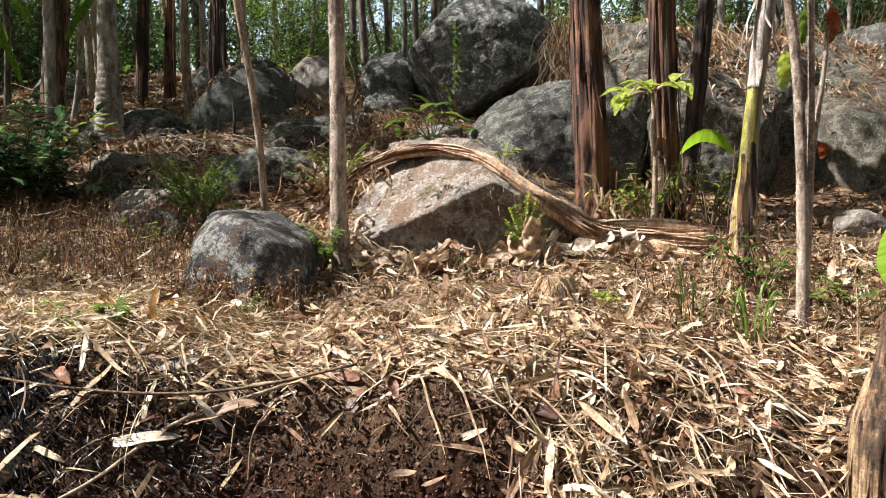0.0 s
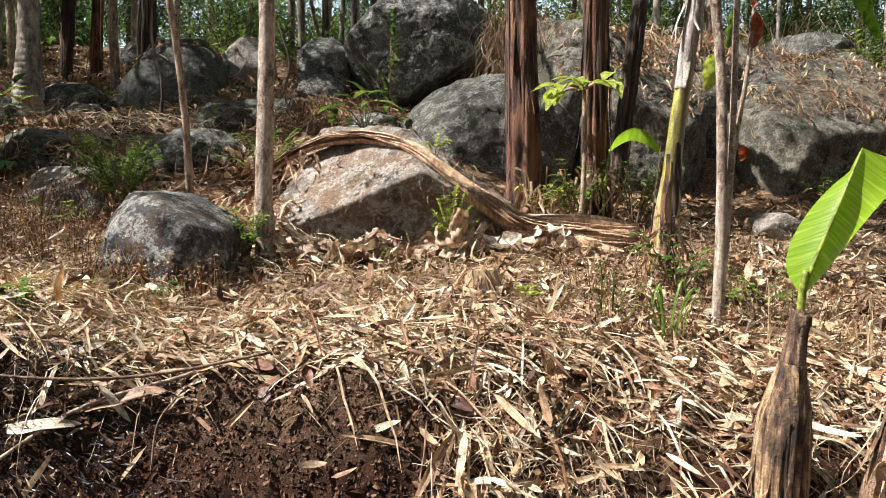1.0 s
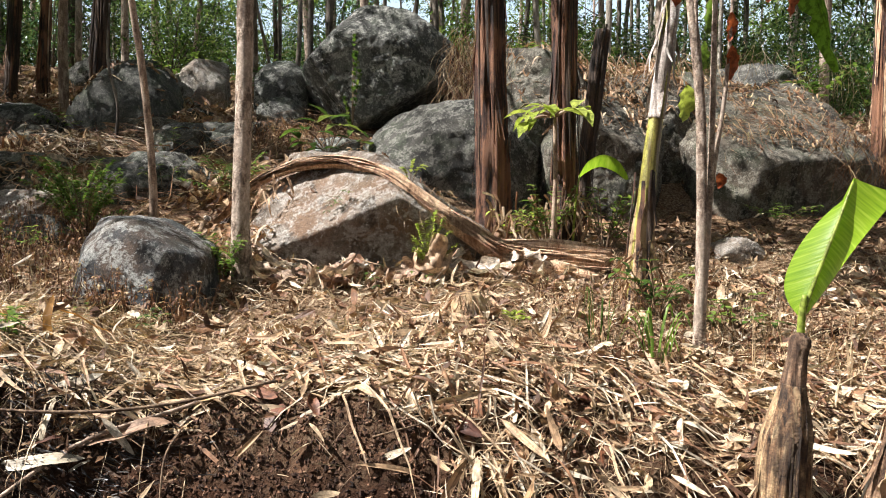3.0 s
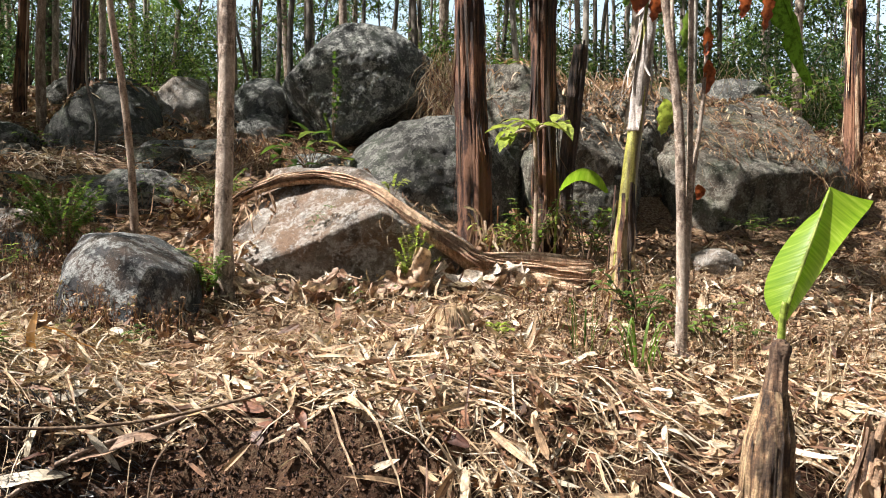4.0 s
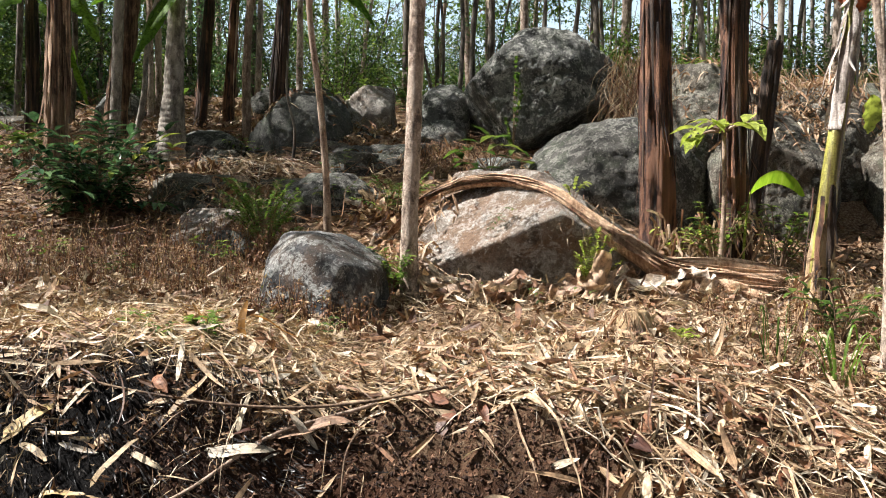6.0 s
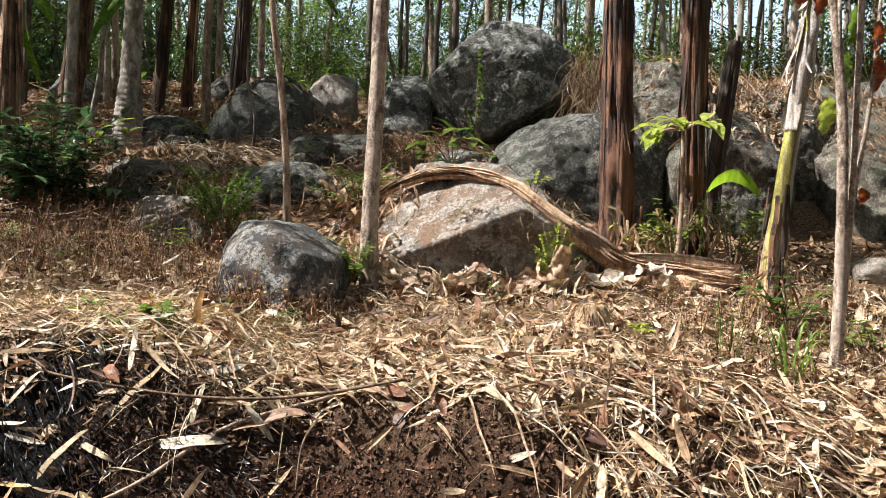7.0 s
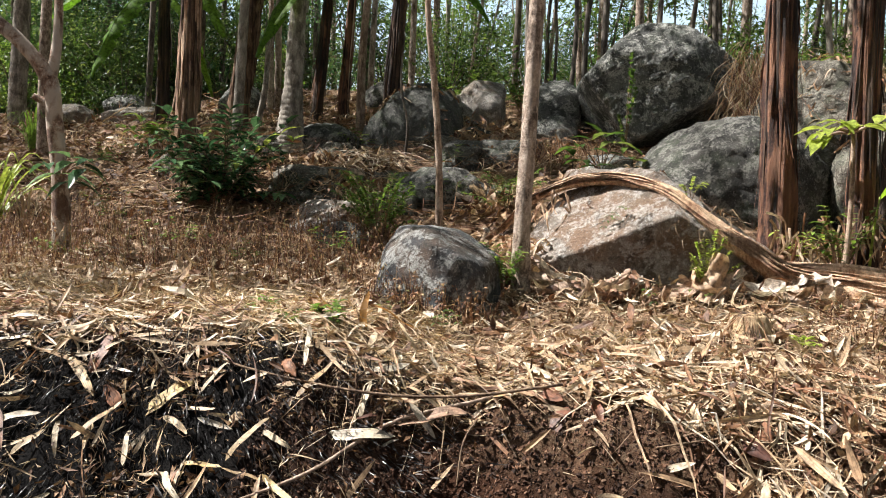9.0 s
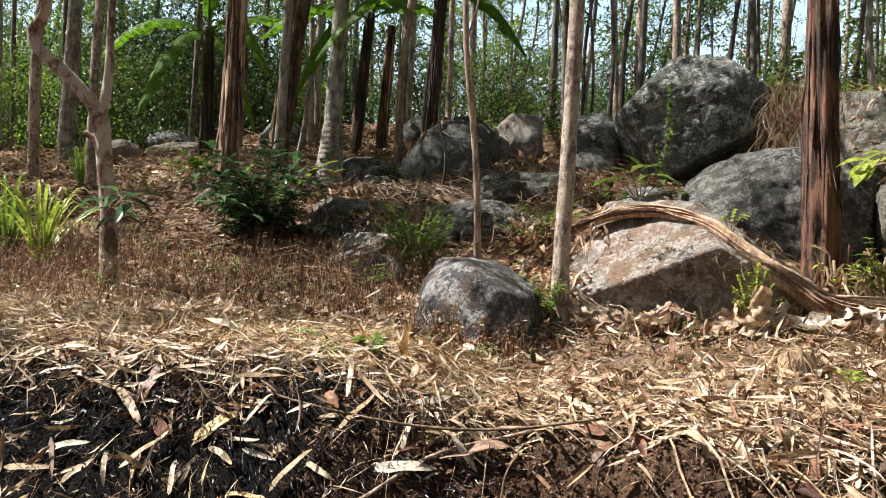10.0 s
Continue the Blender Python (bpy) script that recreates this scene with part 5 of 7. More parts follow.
leafy_plant("sapling", (1.40, 5.48, gz(1.40, 5.48)), [(-0.24, -0.08, -0.02), (0.17, -0.08, 0.04), (-0.14, -0.12, 0.05), (0.02, -0.12, 0.03), (-0.2, 0.02, -0.06)], 3, 0.20, 0.45, M_YELLOW_GREEN, "sapling with drooping yellow-green leaves against a banana stem", "sapling", 9, M_BARK_BROWN, 0.014, first=2, lift=0.95)
leafy_plant("weed", at(1.38, 5.5), tips(14, 0.5, 0.28, 11), 6, 0.075, 0.4, M_GREEN_LIGHT, "green weeds round the feet of the banana stems", "weed", 11, group="weeds")
leafy_plant("weed", at(1.15, 5.6), tips(5, 0.4, 0.25, 12), 4, 0.07, 0.5, M_YELLOW_GREEN, "green weeds round the feet of the banana stems", "weed", 12, group="weeds")
leafy_plant("weed", at(1.75, 5.4), tips(11, 0.5, 0.3, 13), 6, 0.075, 0.4, M_GREEN_LIGHT, "green weeds round the feet of the banana stems", "weed", 13, group="weeds")
leafy_plant("fern", at(0.46, 4.86), [(-0.10, -0.05, 0.26), (0.11, -0.06, 0.30), (-0.04, -0.08, 0.36), (0.03, -0.02, 0.42), (0.16, -0.05, 0.22), (-0.09, -0.1, 0.20), (0.08, -0.08, 0.26), (0.0, -0.12, 0.30), (-0.08, 0.0, 0.34), (0.09, 0.02, 0.38)], 15, 0.042, 0.45, M_YELLOW_GREEN, "small feathery green plant before the boulder", "fern", 15, M_TWIG, 0.003)
leafy_plant("fern", at(-1.85, 6.0), tips(24, 0.62, 0.42, 17, 0.3), 18, 0.06, 0.38, M_GREEN_LIGHT, "feathery green fern beside dark stones", "fern", 17, M_TWIG, 0.004, "ferns")
leafy_plant("fern", at(-2.0, 6.4), tips(12, 0.5, 0.4, 18, 0.4), 18, 0.06, 0.38, M_GREEN_LIGHT, "feathery green fern beside dark stones", "fern", 18, M_TWIG, 0.004, "ferns")
leafy_plant("fern", at(-0.92, 6.6), tips(12, 0.45, 0.4, 19, 0.4), 15, 0.05, 0.4, M_GREEN_LIGHT, "feathery fern in sun behind the tree", "fern", 19, M_TWIG, 0.004, "ferns")
leafy_plant("weed", at(-0.74, 4.72), tips(12, 0.38, 0.16, 21, 0.3), 6, 0.05, 0.55, M_GREEN_LIGHT, "green weed squeezed between boulder and tree", "weed", 21, M_TWIG, 0.003, "weeds")
leafy_plant("weed", at(-1.32, 3.12), tips(9, 0.12, 0.12, 23), 4, 0.045, 0.6, M_GREEN_LIGHT, "low fresh green weed at the bank's edge", "weed", 23, M_TWIG, 0.003, "weeds")
leafy_plant("weed", at(-1.72, 3.45), tips(7, 0.1, 0.12, 24), 3, 0.055, 0.5, M_GREEN_LIGHT, "low fresh green weed at the bank's edge", "weed", 24, M_TWIG, 0.003, "weeds")
leafy_plant("weed", at(-1.48, 3.05), tips(4, 0.08, 0.1, 25), 3, 0.035, 0.6, M_GREEN, "tiny green weed at the bank's edge", "weed", 25, M_TWIG, 0.003, "weeds")
leafy_plant("weed", at(0.77, 3.92), tips(5, 0.06, 0.07, 27), 3, 0.05, 0.7, M_YELLOW_GREEN, "small yellow-green seedling in the litter", "weed", 27, M_TWIG, 0.003, "weeds")
leafy_plant("weed", at(1.62, 4.15), tips(12, 0.35, 0.28, 29, 0.3), 4, 0.08, 0.5, M_GREEN, "broad-leaved weeds beside the young banana", "weed", 29, M_TWIG, 0.004, "weeds")
leafy_plant("weed", at(2.0, 4.0), tips(10, 0.2, 0.35, 30, 0.3), 3, 0.06, 0.6, M_GREEN_LIGHT, "scattered green weeds on the terrace", "weed", 30, M_TWIG, 0.003, "weeds")
leafy_plant("weed", at(3.9, 6.9), tips(14, 0.25, 0.6, 31, 0.3), 4, 0.06, 0.6, M_GREEN_LIGHT, "green weeds at the foot of the undercut boulder", "weed", 31, M_TWIG, 0.003, "weeds")
leafy_plant("vine", (0.08, 8.12, 2.2), [(0.02, 0.0, 0.95), (-0.08, 0.0, 0.35), (0.08, -0.02, 0.6), (0.05, -0.02, 0.78), (-0.06, -0.02, 0.18)], 9, 0.08, 0.55, M_GREEN, "thin green vine climbing the huge boulder", "vine", 33, M_TWIG, 0.005)
leafy_plant("vine", (0.38, 5.28, 1.68), [(0.02, 0, 0.16), (0.08, -0.05, 0.12), (-0.05, 0, 0.1)], 6, 0.05, 0.5, M_YELLOW_GREEN, "yellow-green sprout on the draped fibre", "sprout", 35, M_TWIG, 0.003)
leafy_plant("vine", (-0.1, 5.28, 1.60), [(0.1, -0.1, 0.02), (-0.06, -0.12, -0.12), (0.02, -0.1, -0.06)], 3, 0.035, 0.6, M_GREEN, "tiny creeping vine on the boulder's face", "vine", 36, M_TWIG, 0.002)
leafy_plant("seedling", (-3.98, 5.12, 1.72), [(0.14, -0.1, 0.10), (0.24, -0.05, 0.02), (0.08, -0.12, -0.02), (0.2, -0.1, 0.06), (-0.04, -0.12, 0.05), (0.3, -0.05, 0.08), (0.16, -0.12, -0.08)], 3, 0.24, 0.42, M_GREEN_DARK, "large drooping green leaves against the crooked tree", "seedling", 37, M_TWIG, 0.007, first=3)
leafy_plant("weed", at(-3.95, 5.1), tips(10, 0.14, 0.3, 39), 3, 0.045, 0.6, M_GREEN_LIGHT, "low green weeds at the foot of the crooked tree", "weed", 39, M_TWIG, 0.003, "weeds")
leafy_plant("weed", at(-5.2, 8.6), tips(8, 0.5, 0.4, 41, 0.4), 4, 0.2, 0.4, M_GREEN_LIGHT, "broad green seedlings on the slope", "seedling", 41, M_TWIG, 0.006, "weeds")
leafy_plant("weed", at(-1.5, 7.0), tips(8, 0.35, 0.4, 43, 0.3), 5, 0.06, 0.5, M_GREEN, "green weeds among the slope stones", "weed", 43, M_TWIG, 0.003, "weeds")
leafy_plant("weed", at(-1.0, 4.1), tips(9, 0.12, 0.5, 45, 0.3), 3, 0.035, 0.6, M_GREEN, "sparse green weeds in front of the lichen boulder", "weed", 45, M_TWIG, 0.002, "weeds")
leafy_plant("weed", at(0.1, 4.9), tips(10, 0.1, 0.7, 47, 0.3), 3, 0.03, 0.6, M_GREEN, "sparse green weeds in the litter", "weed", 47, M_TWIG, 0.002, "weeds")
for k, (x, y) in enumerate([(-2.2, 10.6), (-1.2, 11.2), (2.2, 9.3), (3.0, 9.6), (5.6, 9.3), (6.4, 9.0), (-5.0, 11.8)]):
    leafy_plant("shrub", at(x, y), tips(14, 0.9, 0.6, 60 + k, 0.3), 8, 0.14, 0.45, M_GREEN_LIGHT if k % 2 == 0 else M_GREEN, "leafy green shrub on the crest", "shrub", 60 + k, M_TWIG, 0.006, "crest shrubs")


def grass_tuft(x, y, n, height, reach, mat, label, seed, width=0.012):
    local = np.random.default_rng(seed)
    root = empty("grass_tuft", *at(x, y))
    for k in range(n):
        a = local.uniform(0, 2 * np.pi)
        out = np.array([np.cos(a), np.sin(a), 0])
        b = out * local.uniform(0, 0.06)
        hgt = height * local.uniform(0.55, 1.1)
        r = reach * local.uniform(0.2, 1.0)
        v, f = ribbon([b - (0, 0, 0.02), b + out * r * 0.25 + (0, 0, hgt * 0.6), b + out * r * 0.65 + (0, 0, hgt), b + out * r + (0, 0, hgt * local.uniform(0.55, 1.0))], [width * 0.7, width, width * 0.8, 0.002], 10, np.cross(out, (0, 0, 1)), 0.25, 0.3, k)
        part("blade", v, f, mat, root)
    return tagged(root, label, "grass", "grass tufts")


grass_tuft(1.30, 3.40, 12, 0.30, 0.18, M_GREEN_LIGHT, "tuft of green grass in the litter", 3, 0.014)
grass_tuft(1.12, 3.62, 7, 0.30, 0.08, M_GREEN, "thin blue-green grass in the litter", 4, 0.010)
grass_tuft(1.72, 3.3, 6, 0.34, 0.1, M_STRAW, "thin dry grass stalks in litter", 5, 0.005)
grass_tuft(2.05, 3.1, 8, 0.34, 0.1, M_STRAW, "thin dry grass stalks in litter", 6, 0.005)
grass_tuft(-5.15, 5.85, 34, 0.66, 0.75, M_YELLOW_GREEN, "bright green clump of long grass", 7, 0.030)
grass_tuft(-5.7, 6.1, 28, 0.66, 0.75, M_GREEN_LIGHT, "bright green clump of long grass", 8, 0.030)
grass_tuft(-6.6, 8.3, 22, 0.5, 0.4, M_GREEN_LIGHT, "green grass clump on the slope", 9, 0.022)
grass_tuft(-4.7, 5.7, 16, 0.4, 0.3, M_STRAW, "dry straw-coloured grass clump", 10, 0.012)

# lone banana shoot leaf beside the stems
def shoot_leaf(base):
    n, m = 30, 9
    s, w = np.linspace(0, 1, n), np.linspace(-1, 1, m)
    rib = smooth_path([(0, 0, 0), (0.06, 0, 0.07), (0.16, -0.01, 0.115), (0.27, -0.02, 0.075), (0.35, -0.03, -0.02)], n)
    half = 0.050 * np.clip(s**0.4 * (1 - s) ** 0.45 * 1.9, 0.02, 1)
    rows = rib[:, None] + np.stack([0 * half[:, None] * w, -0.55 * half[:, None] * w + 0.25 * half[:, None] * w**2, 0.84 * half[:, None] * w - 0.2 * half[:, None] * w**2], -1)
    ob = part("banana_shoot", rows.reshape(-1, 3), grid_faces(n, m), M_SHOOT)
    blade_uv(ob.data, np.stack(np.meshgrid(s, (w + 1) / 2, indexing="ij"), -1).reshape(-1, 2))
    ob.location = base
    return ob


shoot = shoot_leaf((1.60, 5.52, 1.76))
v, f = tube([(0, 0, 0.0), (-0.02, 0.01, -0.2), (-0.03, 0.03, -0.56)], [0.006, 0.008, 0.011], 8, 12)
part("stalk", v, f, M_YELLOW_GREEN, shoot)
tagged(shoot, "single bright green shoot leaf arching sideways", "shoot")


# ---- hanging leaves high on the slim tree ----
def hanging_leaf(x, y, z, length, width, mat, label, seed):
    local = np.random.default_rng(seed)
    n = 12
    s = np.linspace(0, 1, n)
    w = width * np.sin(np.pi * s ** 0.75) ** 0.8 + 0.002
    a = local.uniform(-0.5, 0.5)
    side = np.array([np.cos(a), np.sin(a), 0])
    fwd = np.array([-np.sin(a), np.cos(a), 0])
    mid = np.stack([0.02 * np.sin(s * 3), 0 * s, -length * s], 1) + fwd * (0.05 * np.sin(s * 2.5))[:, None]
    rows = [mid - side * (w * q / 2)[:, None] - fwd * (abs(q) * w * 0.25)[:, None] + fwd * 0.012 * np.sin(s * 22 + q * 2)[:, None] * abs(q) for q in (-1, -0.5, 0, 0.5, 1)]
    v = np.stack(rows, 1).reshape(-1, 3)
    ob = part("leaf", v, grid_faces(n, 5), mat, SLIM_TREE, label)
    ob.location = Vector((x, y, z)) - SLIM_TREE.location
    return ob


for k, (x, z, ln, wd) in enumerate([(1.42, 2.73, 0.15, 0.10), (1.52, 2.70, 0.16, 0.09), (1.80, 2.36, 0.17, 0.06), (2.12, 2.72, 0.2, 0.07), (1.79, 2.52, 0.14, 0.05), (1.76, 1.74, 0.08, 0.05), (1.99, 2.70, 0.12, 0.06)]):
    hanging_leaf(x, 3.78, z, ln, wd, M_RED_LEAF, "withered red-brown leaf hanging from a thin stem", 20 + k)
for k, (x, y, z, ln, wd) in enumerate([(1.70, 4.05, 2.20, 0.19, 0.11), (1.95, 4.4, 2.5, 0.22, 0.09), (1.72, 3.85, 2.62, 0.2, 0.07), (1.38, 3.8, 2.75, 0.14, 0.06)]):
    hanging_leaf(x, y, z, ln, wd, M_YELLOW_GREEN if k == 0 else M_GREEN_LIGHT, "ribbed green leaf hanging from a thin stem", 40 + k)

# ---- far forest: a few trees and bushes built once, then copied ----
def far_tree(kind, seed):
    local = np.random.default_rng(seed)
    high = local.uniform(8, 11)
    lean = local.uniform(-0.5, 0.5)
    r = local.uniform(0.03, 0.075)
    if kind == "pole":
        pts = [(0, 0, 0), (lean * 0.2, 0, high * 0.3), (lean * 0.5, 0.1, high * 0.6), (lean, 0, high)]
        low, clumps, cr = 0.58, 28, 1.3
    else:
        pts = [(0, 0, 0), (lean * 0.5 + 0.15, 0, high * 0.22), (lean * 0.5 - 0.2, 0.1, high * 0.45), (lean, 0, high * 0.85)]
        low, clumps, cr = 0.25, 49, 1.8
    limbs, centres = [], []
    for k in range(7):
        q = local.uniform(low, 0.95)
        p = smooth_path(pts, 50)[int(q * 49)]
        a = local.uniform(0, 2 * np.pi)
        out = np.array([np.cos(a), np.sin(a), 0.6])
        ln = cr * local.uniform(0.5, 1.0)
        limbs.append(([tuple(p), tuple(p + out * ln * 0.5), tuple(p + out * ln + (0, 0, 0.1))], [r * 0.45, r * 0.3, r * 0.1]))
        centres += [p + out * ln * local.uniform(0.5, 1.1) + local.normal(0, 0.3, 3) for _ in range(clumps // 7)]
    mat = [M_BARK_DARK, M_BARK_DARK, M_BARK, M_BARK_DARK, M_BARK_PALE][seed % 5]
    return wood_stem("forest_tree", pts, [r * 1.2, r, r * 0.8, r * 0.35], mat, "slender forest tree with a leafy crown, some added out of view", sides=9, rings=20, rough=0.08,
                     group="far forest", limbs=limbs, crown=(centres, 0.45, 30, 0.135, M_GREEN_LIGHT if seed % 3 == 0 else M_GREEN_FOREST), seed=seed)


def far_bush(seed):
    local = np.random.default_rng(seed)
    root = empty("forest_bush", 0, 0, -0.05)
    high = local.uniform(1.3, 3.0)
    cents = np.stack([local.normal(0, 0.6, 26), local.normal(0, 0.5, 26), local.uniform(0.3, high, 26)], 1)
    for c in cents[::4]:
        v, f = tube([(0, 0, 0), tuple(c * (0.4, 0.4, 0.6)), tuple(c)], [0.018, 0.012, 0.005], 4, 5)
        part("stalk", v, f, M_BARK_DARK, root)
    v, f = leaf_cloud(cents, 0.42, 75, 0.078, seed + 1, 0.8)
    part("leaves", v, f, (M_GREEN_FOREST, M_GREEN_DARK, M_GREEN_LIGHT, M_GREEN_FOREST, M_GREEN_FOREST)[seed % 5], root)
    return tagged(root, "leafy green undergrowth bush in the forest", "bush", "forest undergrowth")


trees = [far_tree("pole" if k < 6 else "spread", 300 + k) for k in range(8)]
bushes = [far_bush(400 + k) for k in range(5)]
local_rng = np.random.default_rng(77)
spots = []
while len(spots) < 125:
    y = 13.0 + 30 * local_rng.uniform() ** 1.4
    x = local_rng.uniform(-0.95, 0.85) * y
    if local_rng.uniform() < (0.55 if x > -0.15 * y else 1.0) and all((x - a) ** 2 + (y - b) ** 2 > 0.8 for a, b in spots):
        spots.append((x, y))
for k, (x, y) in enumerate(spots):
    m = pose(x, y, gz(x, y) - 0.06, 0, 0, local_rng.uniform(0, 360))
    src = trees[k % len(trees)]
    if k < len(trees):
        src.matrix_basis = m
    else:
        copy_thing(src, m)
spots = []
while len(spots) < 170:
    y = 12.0 + 26 * local_rng.uniform() ** 1.3
    x = local_rng.uniform(-0.95, 0.85) * y
    if local_rng.uniform() < (0.5 if x > -0.15 * y else 1.0) and not (-7 < x < 6 and y < 14):
        spots.append((x, y))
for k, (x, y) in enumerate(spots):
    m = pose(x, y, gz(x, y) - 0.05, 0, 0, local_rng.uniform(0, 360))
    src = bushes[k % len(bushes)]
    if k < len(bushes):
        src.matrix_basis = m
    else:
        copy_thing(src, m)
# unseen trees added round and behind the viewer: they close the place, cut skylight
ring = []
while len(ring) < 46:
    a = local_rng.uniform(0, 2 * np.pi)
    d = local_rng.uniform(9, 24)
    x, y = d * math.cos(a) * 1.1, 3 + d * math.sin(a)
    if (y < -3.5 or (x > 9 and y < 12) or (x < -17 and y < 12)) and not (x < -2 and -8 < y < 9 and x > -17):
        ring.append((x, y))
for k, (x, y) in enumerate(ring):
    copy_thing(trees[k % len(trees)], pose(x, y, gz(x, y) - 0.06, 0, 0, local_rng.uniform(0, 360)) @ Matrix.Scale(1.5, 4))
# six further trees out of view, added on the left to shade the slope
for x, y in ((-11, 6.5), (-12.5, 8.6), (-10.5, 9.6), (-13.5, 7), (-9.8, 7.7), (-12, 5.2)):
    copy_thing(trees[int(-x) % 8], pose(x, y, gz(x, y) - 0.06, 0, 0, x * 50))
# leafy thicket behind the banana plants
for k in range(48):
    y = local_rng.uniform(14.5, 24)
    x = local_rng.uniform(-0.95, -0.42) * y
    s = local_rng.uniform(1.0, 1.8)
    ob = copy_thing(bushes[(1, 3, 4)[k % 3]], pose(x, y, gz(x, y) - 0.05, 0, 0, local_rng.uniform(0, 360)) @ Matrix.Scale(s, 4))
# thin saplings and low growth on the crest behind the boulders
for k in range(34):
    y = local_rng.uniform(11.0, 17)
    x = local_rng.uniform(-0.3, 7.5) if k % 4 else local_rng.uniform(-5, 0)
    s = local_rng.uniform(0.42, 0.75)
    copy_thing(trees[(2, 4, 1, 4, 2, 5)[k % 6]], pose(x, y, gz(x, y) - 0.05, local_rng.normal(0, 3), local_rng.normal(0, 4), local_rng.uniform(0, 360)) @ Matrix.Scale(s, 4))
for k in range(24):
    y = local_rng.uniform(10.8, 16)
    x = local_rng.uniform(0.5, 8.0)
    s = local_rng.uniform(0.35, 0.8)
    copy_thing(bushes[k % len(bushes)], pose(x, y, gz(x, y) - 0.05, 0, 0, local_rng.uniform(0, 360)) @ Matrix.Scale(s, 4))
# low understorey trees whose leaves fill the gaps between the trunks
for k in range(60):
    y = local_rng.uniform(15, 34)
    x = local_rng.uniform(-0.9, 0.7) * y
    s = local_rng.uniform(0.30, 0.55)
    copy_thing(trees[6 + k % 2], pose(x, y, gz(x, y) - 0.05, local_rng.normal(0, 3), local_rng.normal(0, 5), local_rng.uniform(0, 360)) @ Matrix.Scale(s, 4))
# leafy spreading trees further back on the crest
for k in range(7):
    y = local_rng.uniform(16, 24)
    x = local_rng.uniform(-0.05, 0.62) * y
    s = local_rng.uniform(0.55, 0.85)
    copy_thing(trees[6 + k % 2], pose(x, y, gz(x, y) - 0.05, 0, 0, local_rng.uniform(0, 360)) @ Matrix.Scale(s, 4))
# distant woods closing the view between the trunks
cents = np.stack([local_rng.uniform(-75, 65, 1500), local_rng.uniform(46, 70, 1500), local_rng.uniform(0, 1, 1500) ** 1.3 * 11 + 3], 1)
cents[:, 2] += np.where(cents[:, 0] < -12, 4.0, 0) * local_rng.uniform(0, 1, 1500)
v, f = leaf_cloud(cents, 1.3, 22, 0.5, 91, 0.8, 0.6)
tagged(part("far_woods", v, f, M_GREEN, smooth=False), "distant green woods seen between the trunks", "woods", kind="stuff")


# glowing backdrop sheet standing in for the bright sky, far behind the woods
arc = [(300 * math.sin(a), 300 * math.cos(a)) for a in np.linspace(-1.35, 1.35, 40)]
bd = [(x, y, z) for z in (-5, 30, 70, 130) for x, y in arc]
tagged(part("backdrop", bd, grid_faces(4, 40), M_SKY_GLOW), "glowing backdrop for the pale sky beyond the woods", "sky", kind="structure")

# ---- leaf litter ----
def litter(name, label, x, y, length, width, mat, seed, tilt=0.25, curl=0.3, lift=0.012, nseg=3, yaw=None, blunt=2.2):
    """Lance-shaped dry leaves lying on the slope of the ground."""
    local = np.random.default_rng(seed)
    m = len(x)
    z = ground_z(x, y)
    e = 0.07
    sx, sy = (ground_z(x + e, y) - ground_z(x - e, y)) / (2 * e), (ground_z(x, y + e) - ground_z(x, y - e)) / (2 * e)
    nrm = np.stack([-sx, -sy, np.ones(m)], 1)
    nrm /= np.linalg.norm(nrm, axis=1)[:, None]
    e1 = np.stack([np.ones(m), np.zeros(m), sx], 1)
    e1 /= np.linalg.norm(e1, axis=1)[:, None]
    e2 = np.cross(nrm, e1)
    yaw = local.uniform(0, 2 * np.pi, m) if yaw is None else yaw
    pitch, roll = local.normal(0, tilt, m), local.normal(0, tilt * 1.8, m)
    c = local.normal(0, curl, m)
    u = np.linspace(-0.5, 0.5, nseg + 1)
    along = u + 0.5
    w = along ** (1.1 / blunt) * (1 - along) ** (1.9 / blunt)
    w = np.clip(w / w.max(), 0.05, 1)
    X = u[None, :, None] * length[:, None, None] * np.ones((1, 1, 3))
    s = np.array([-1, 0, 1.0])[None, None]
    Y = s * (w[None, :, None] * width[:, None, None] * 0.5) + (c * 0.18)[:, None, None] * (u**2)[None, :, None] * length[:, None, None]
    Z = np.abs(s) * w[None, :, None] * width[:, None, None] * local.uniform(-0.05, 0.22, m)[:, None, None] + (c[:, None] * (u**2)[None] * length[:, None])[..., None]
    turn = roll[:, None] + local.normal(0, 0.7, m)[:, None] * u[None]
    cr, sr = np.cos(turn)[..., None], np.sin(turn)[..., None]
    Y, Z = Y * cr - Z * sr, Y * sr + Z * cr
    cp, sp = np.cos(pitch)[:, None, None], np.sin(pitch)[:, None, None]
    X, Z = X * cp - Z * sp, X * sp + Z * cp
    ca, sa = np.cos(yaw)[:, None, None], np.sin(yaw)[:, None, None]
    X, Y = X * ca - Y * sa, X * sa + Y * ca
    Z = Z + (np.abs(local.normal(0, lift, m)) + 0.004)[:, None, None]
    foot = np.stack([x, y, z], 1)[:, None, None]
    v = foot + X[..., None] * e1[:, None, None] + Y[..., None] * e2[:, None, None] + Z[..., None] * nrm[:, None, None]
    v = v.reshape(-1, 3)
    g = grid_faces(nseg + 1, 3)
    f = (np.arange(m)[:, None, None] * (nseg + 1) * 3 + g[None]).reshape(-1, 4)
    ob = part(name, v, f, mat, smooth=False)
    blade_uv(ob.data, np.tile(np.stack(np.meshgrid(along, [-1.0, 0.0, 1.0], indexing="ij"), -1).reshape(-1, 2), (m, 1)))
    return tagged(ob, label, "leaf litter", kind="stuff")


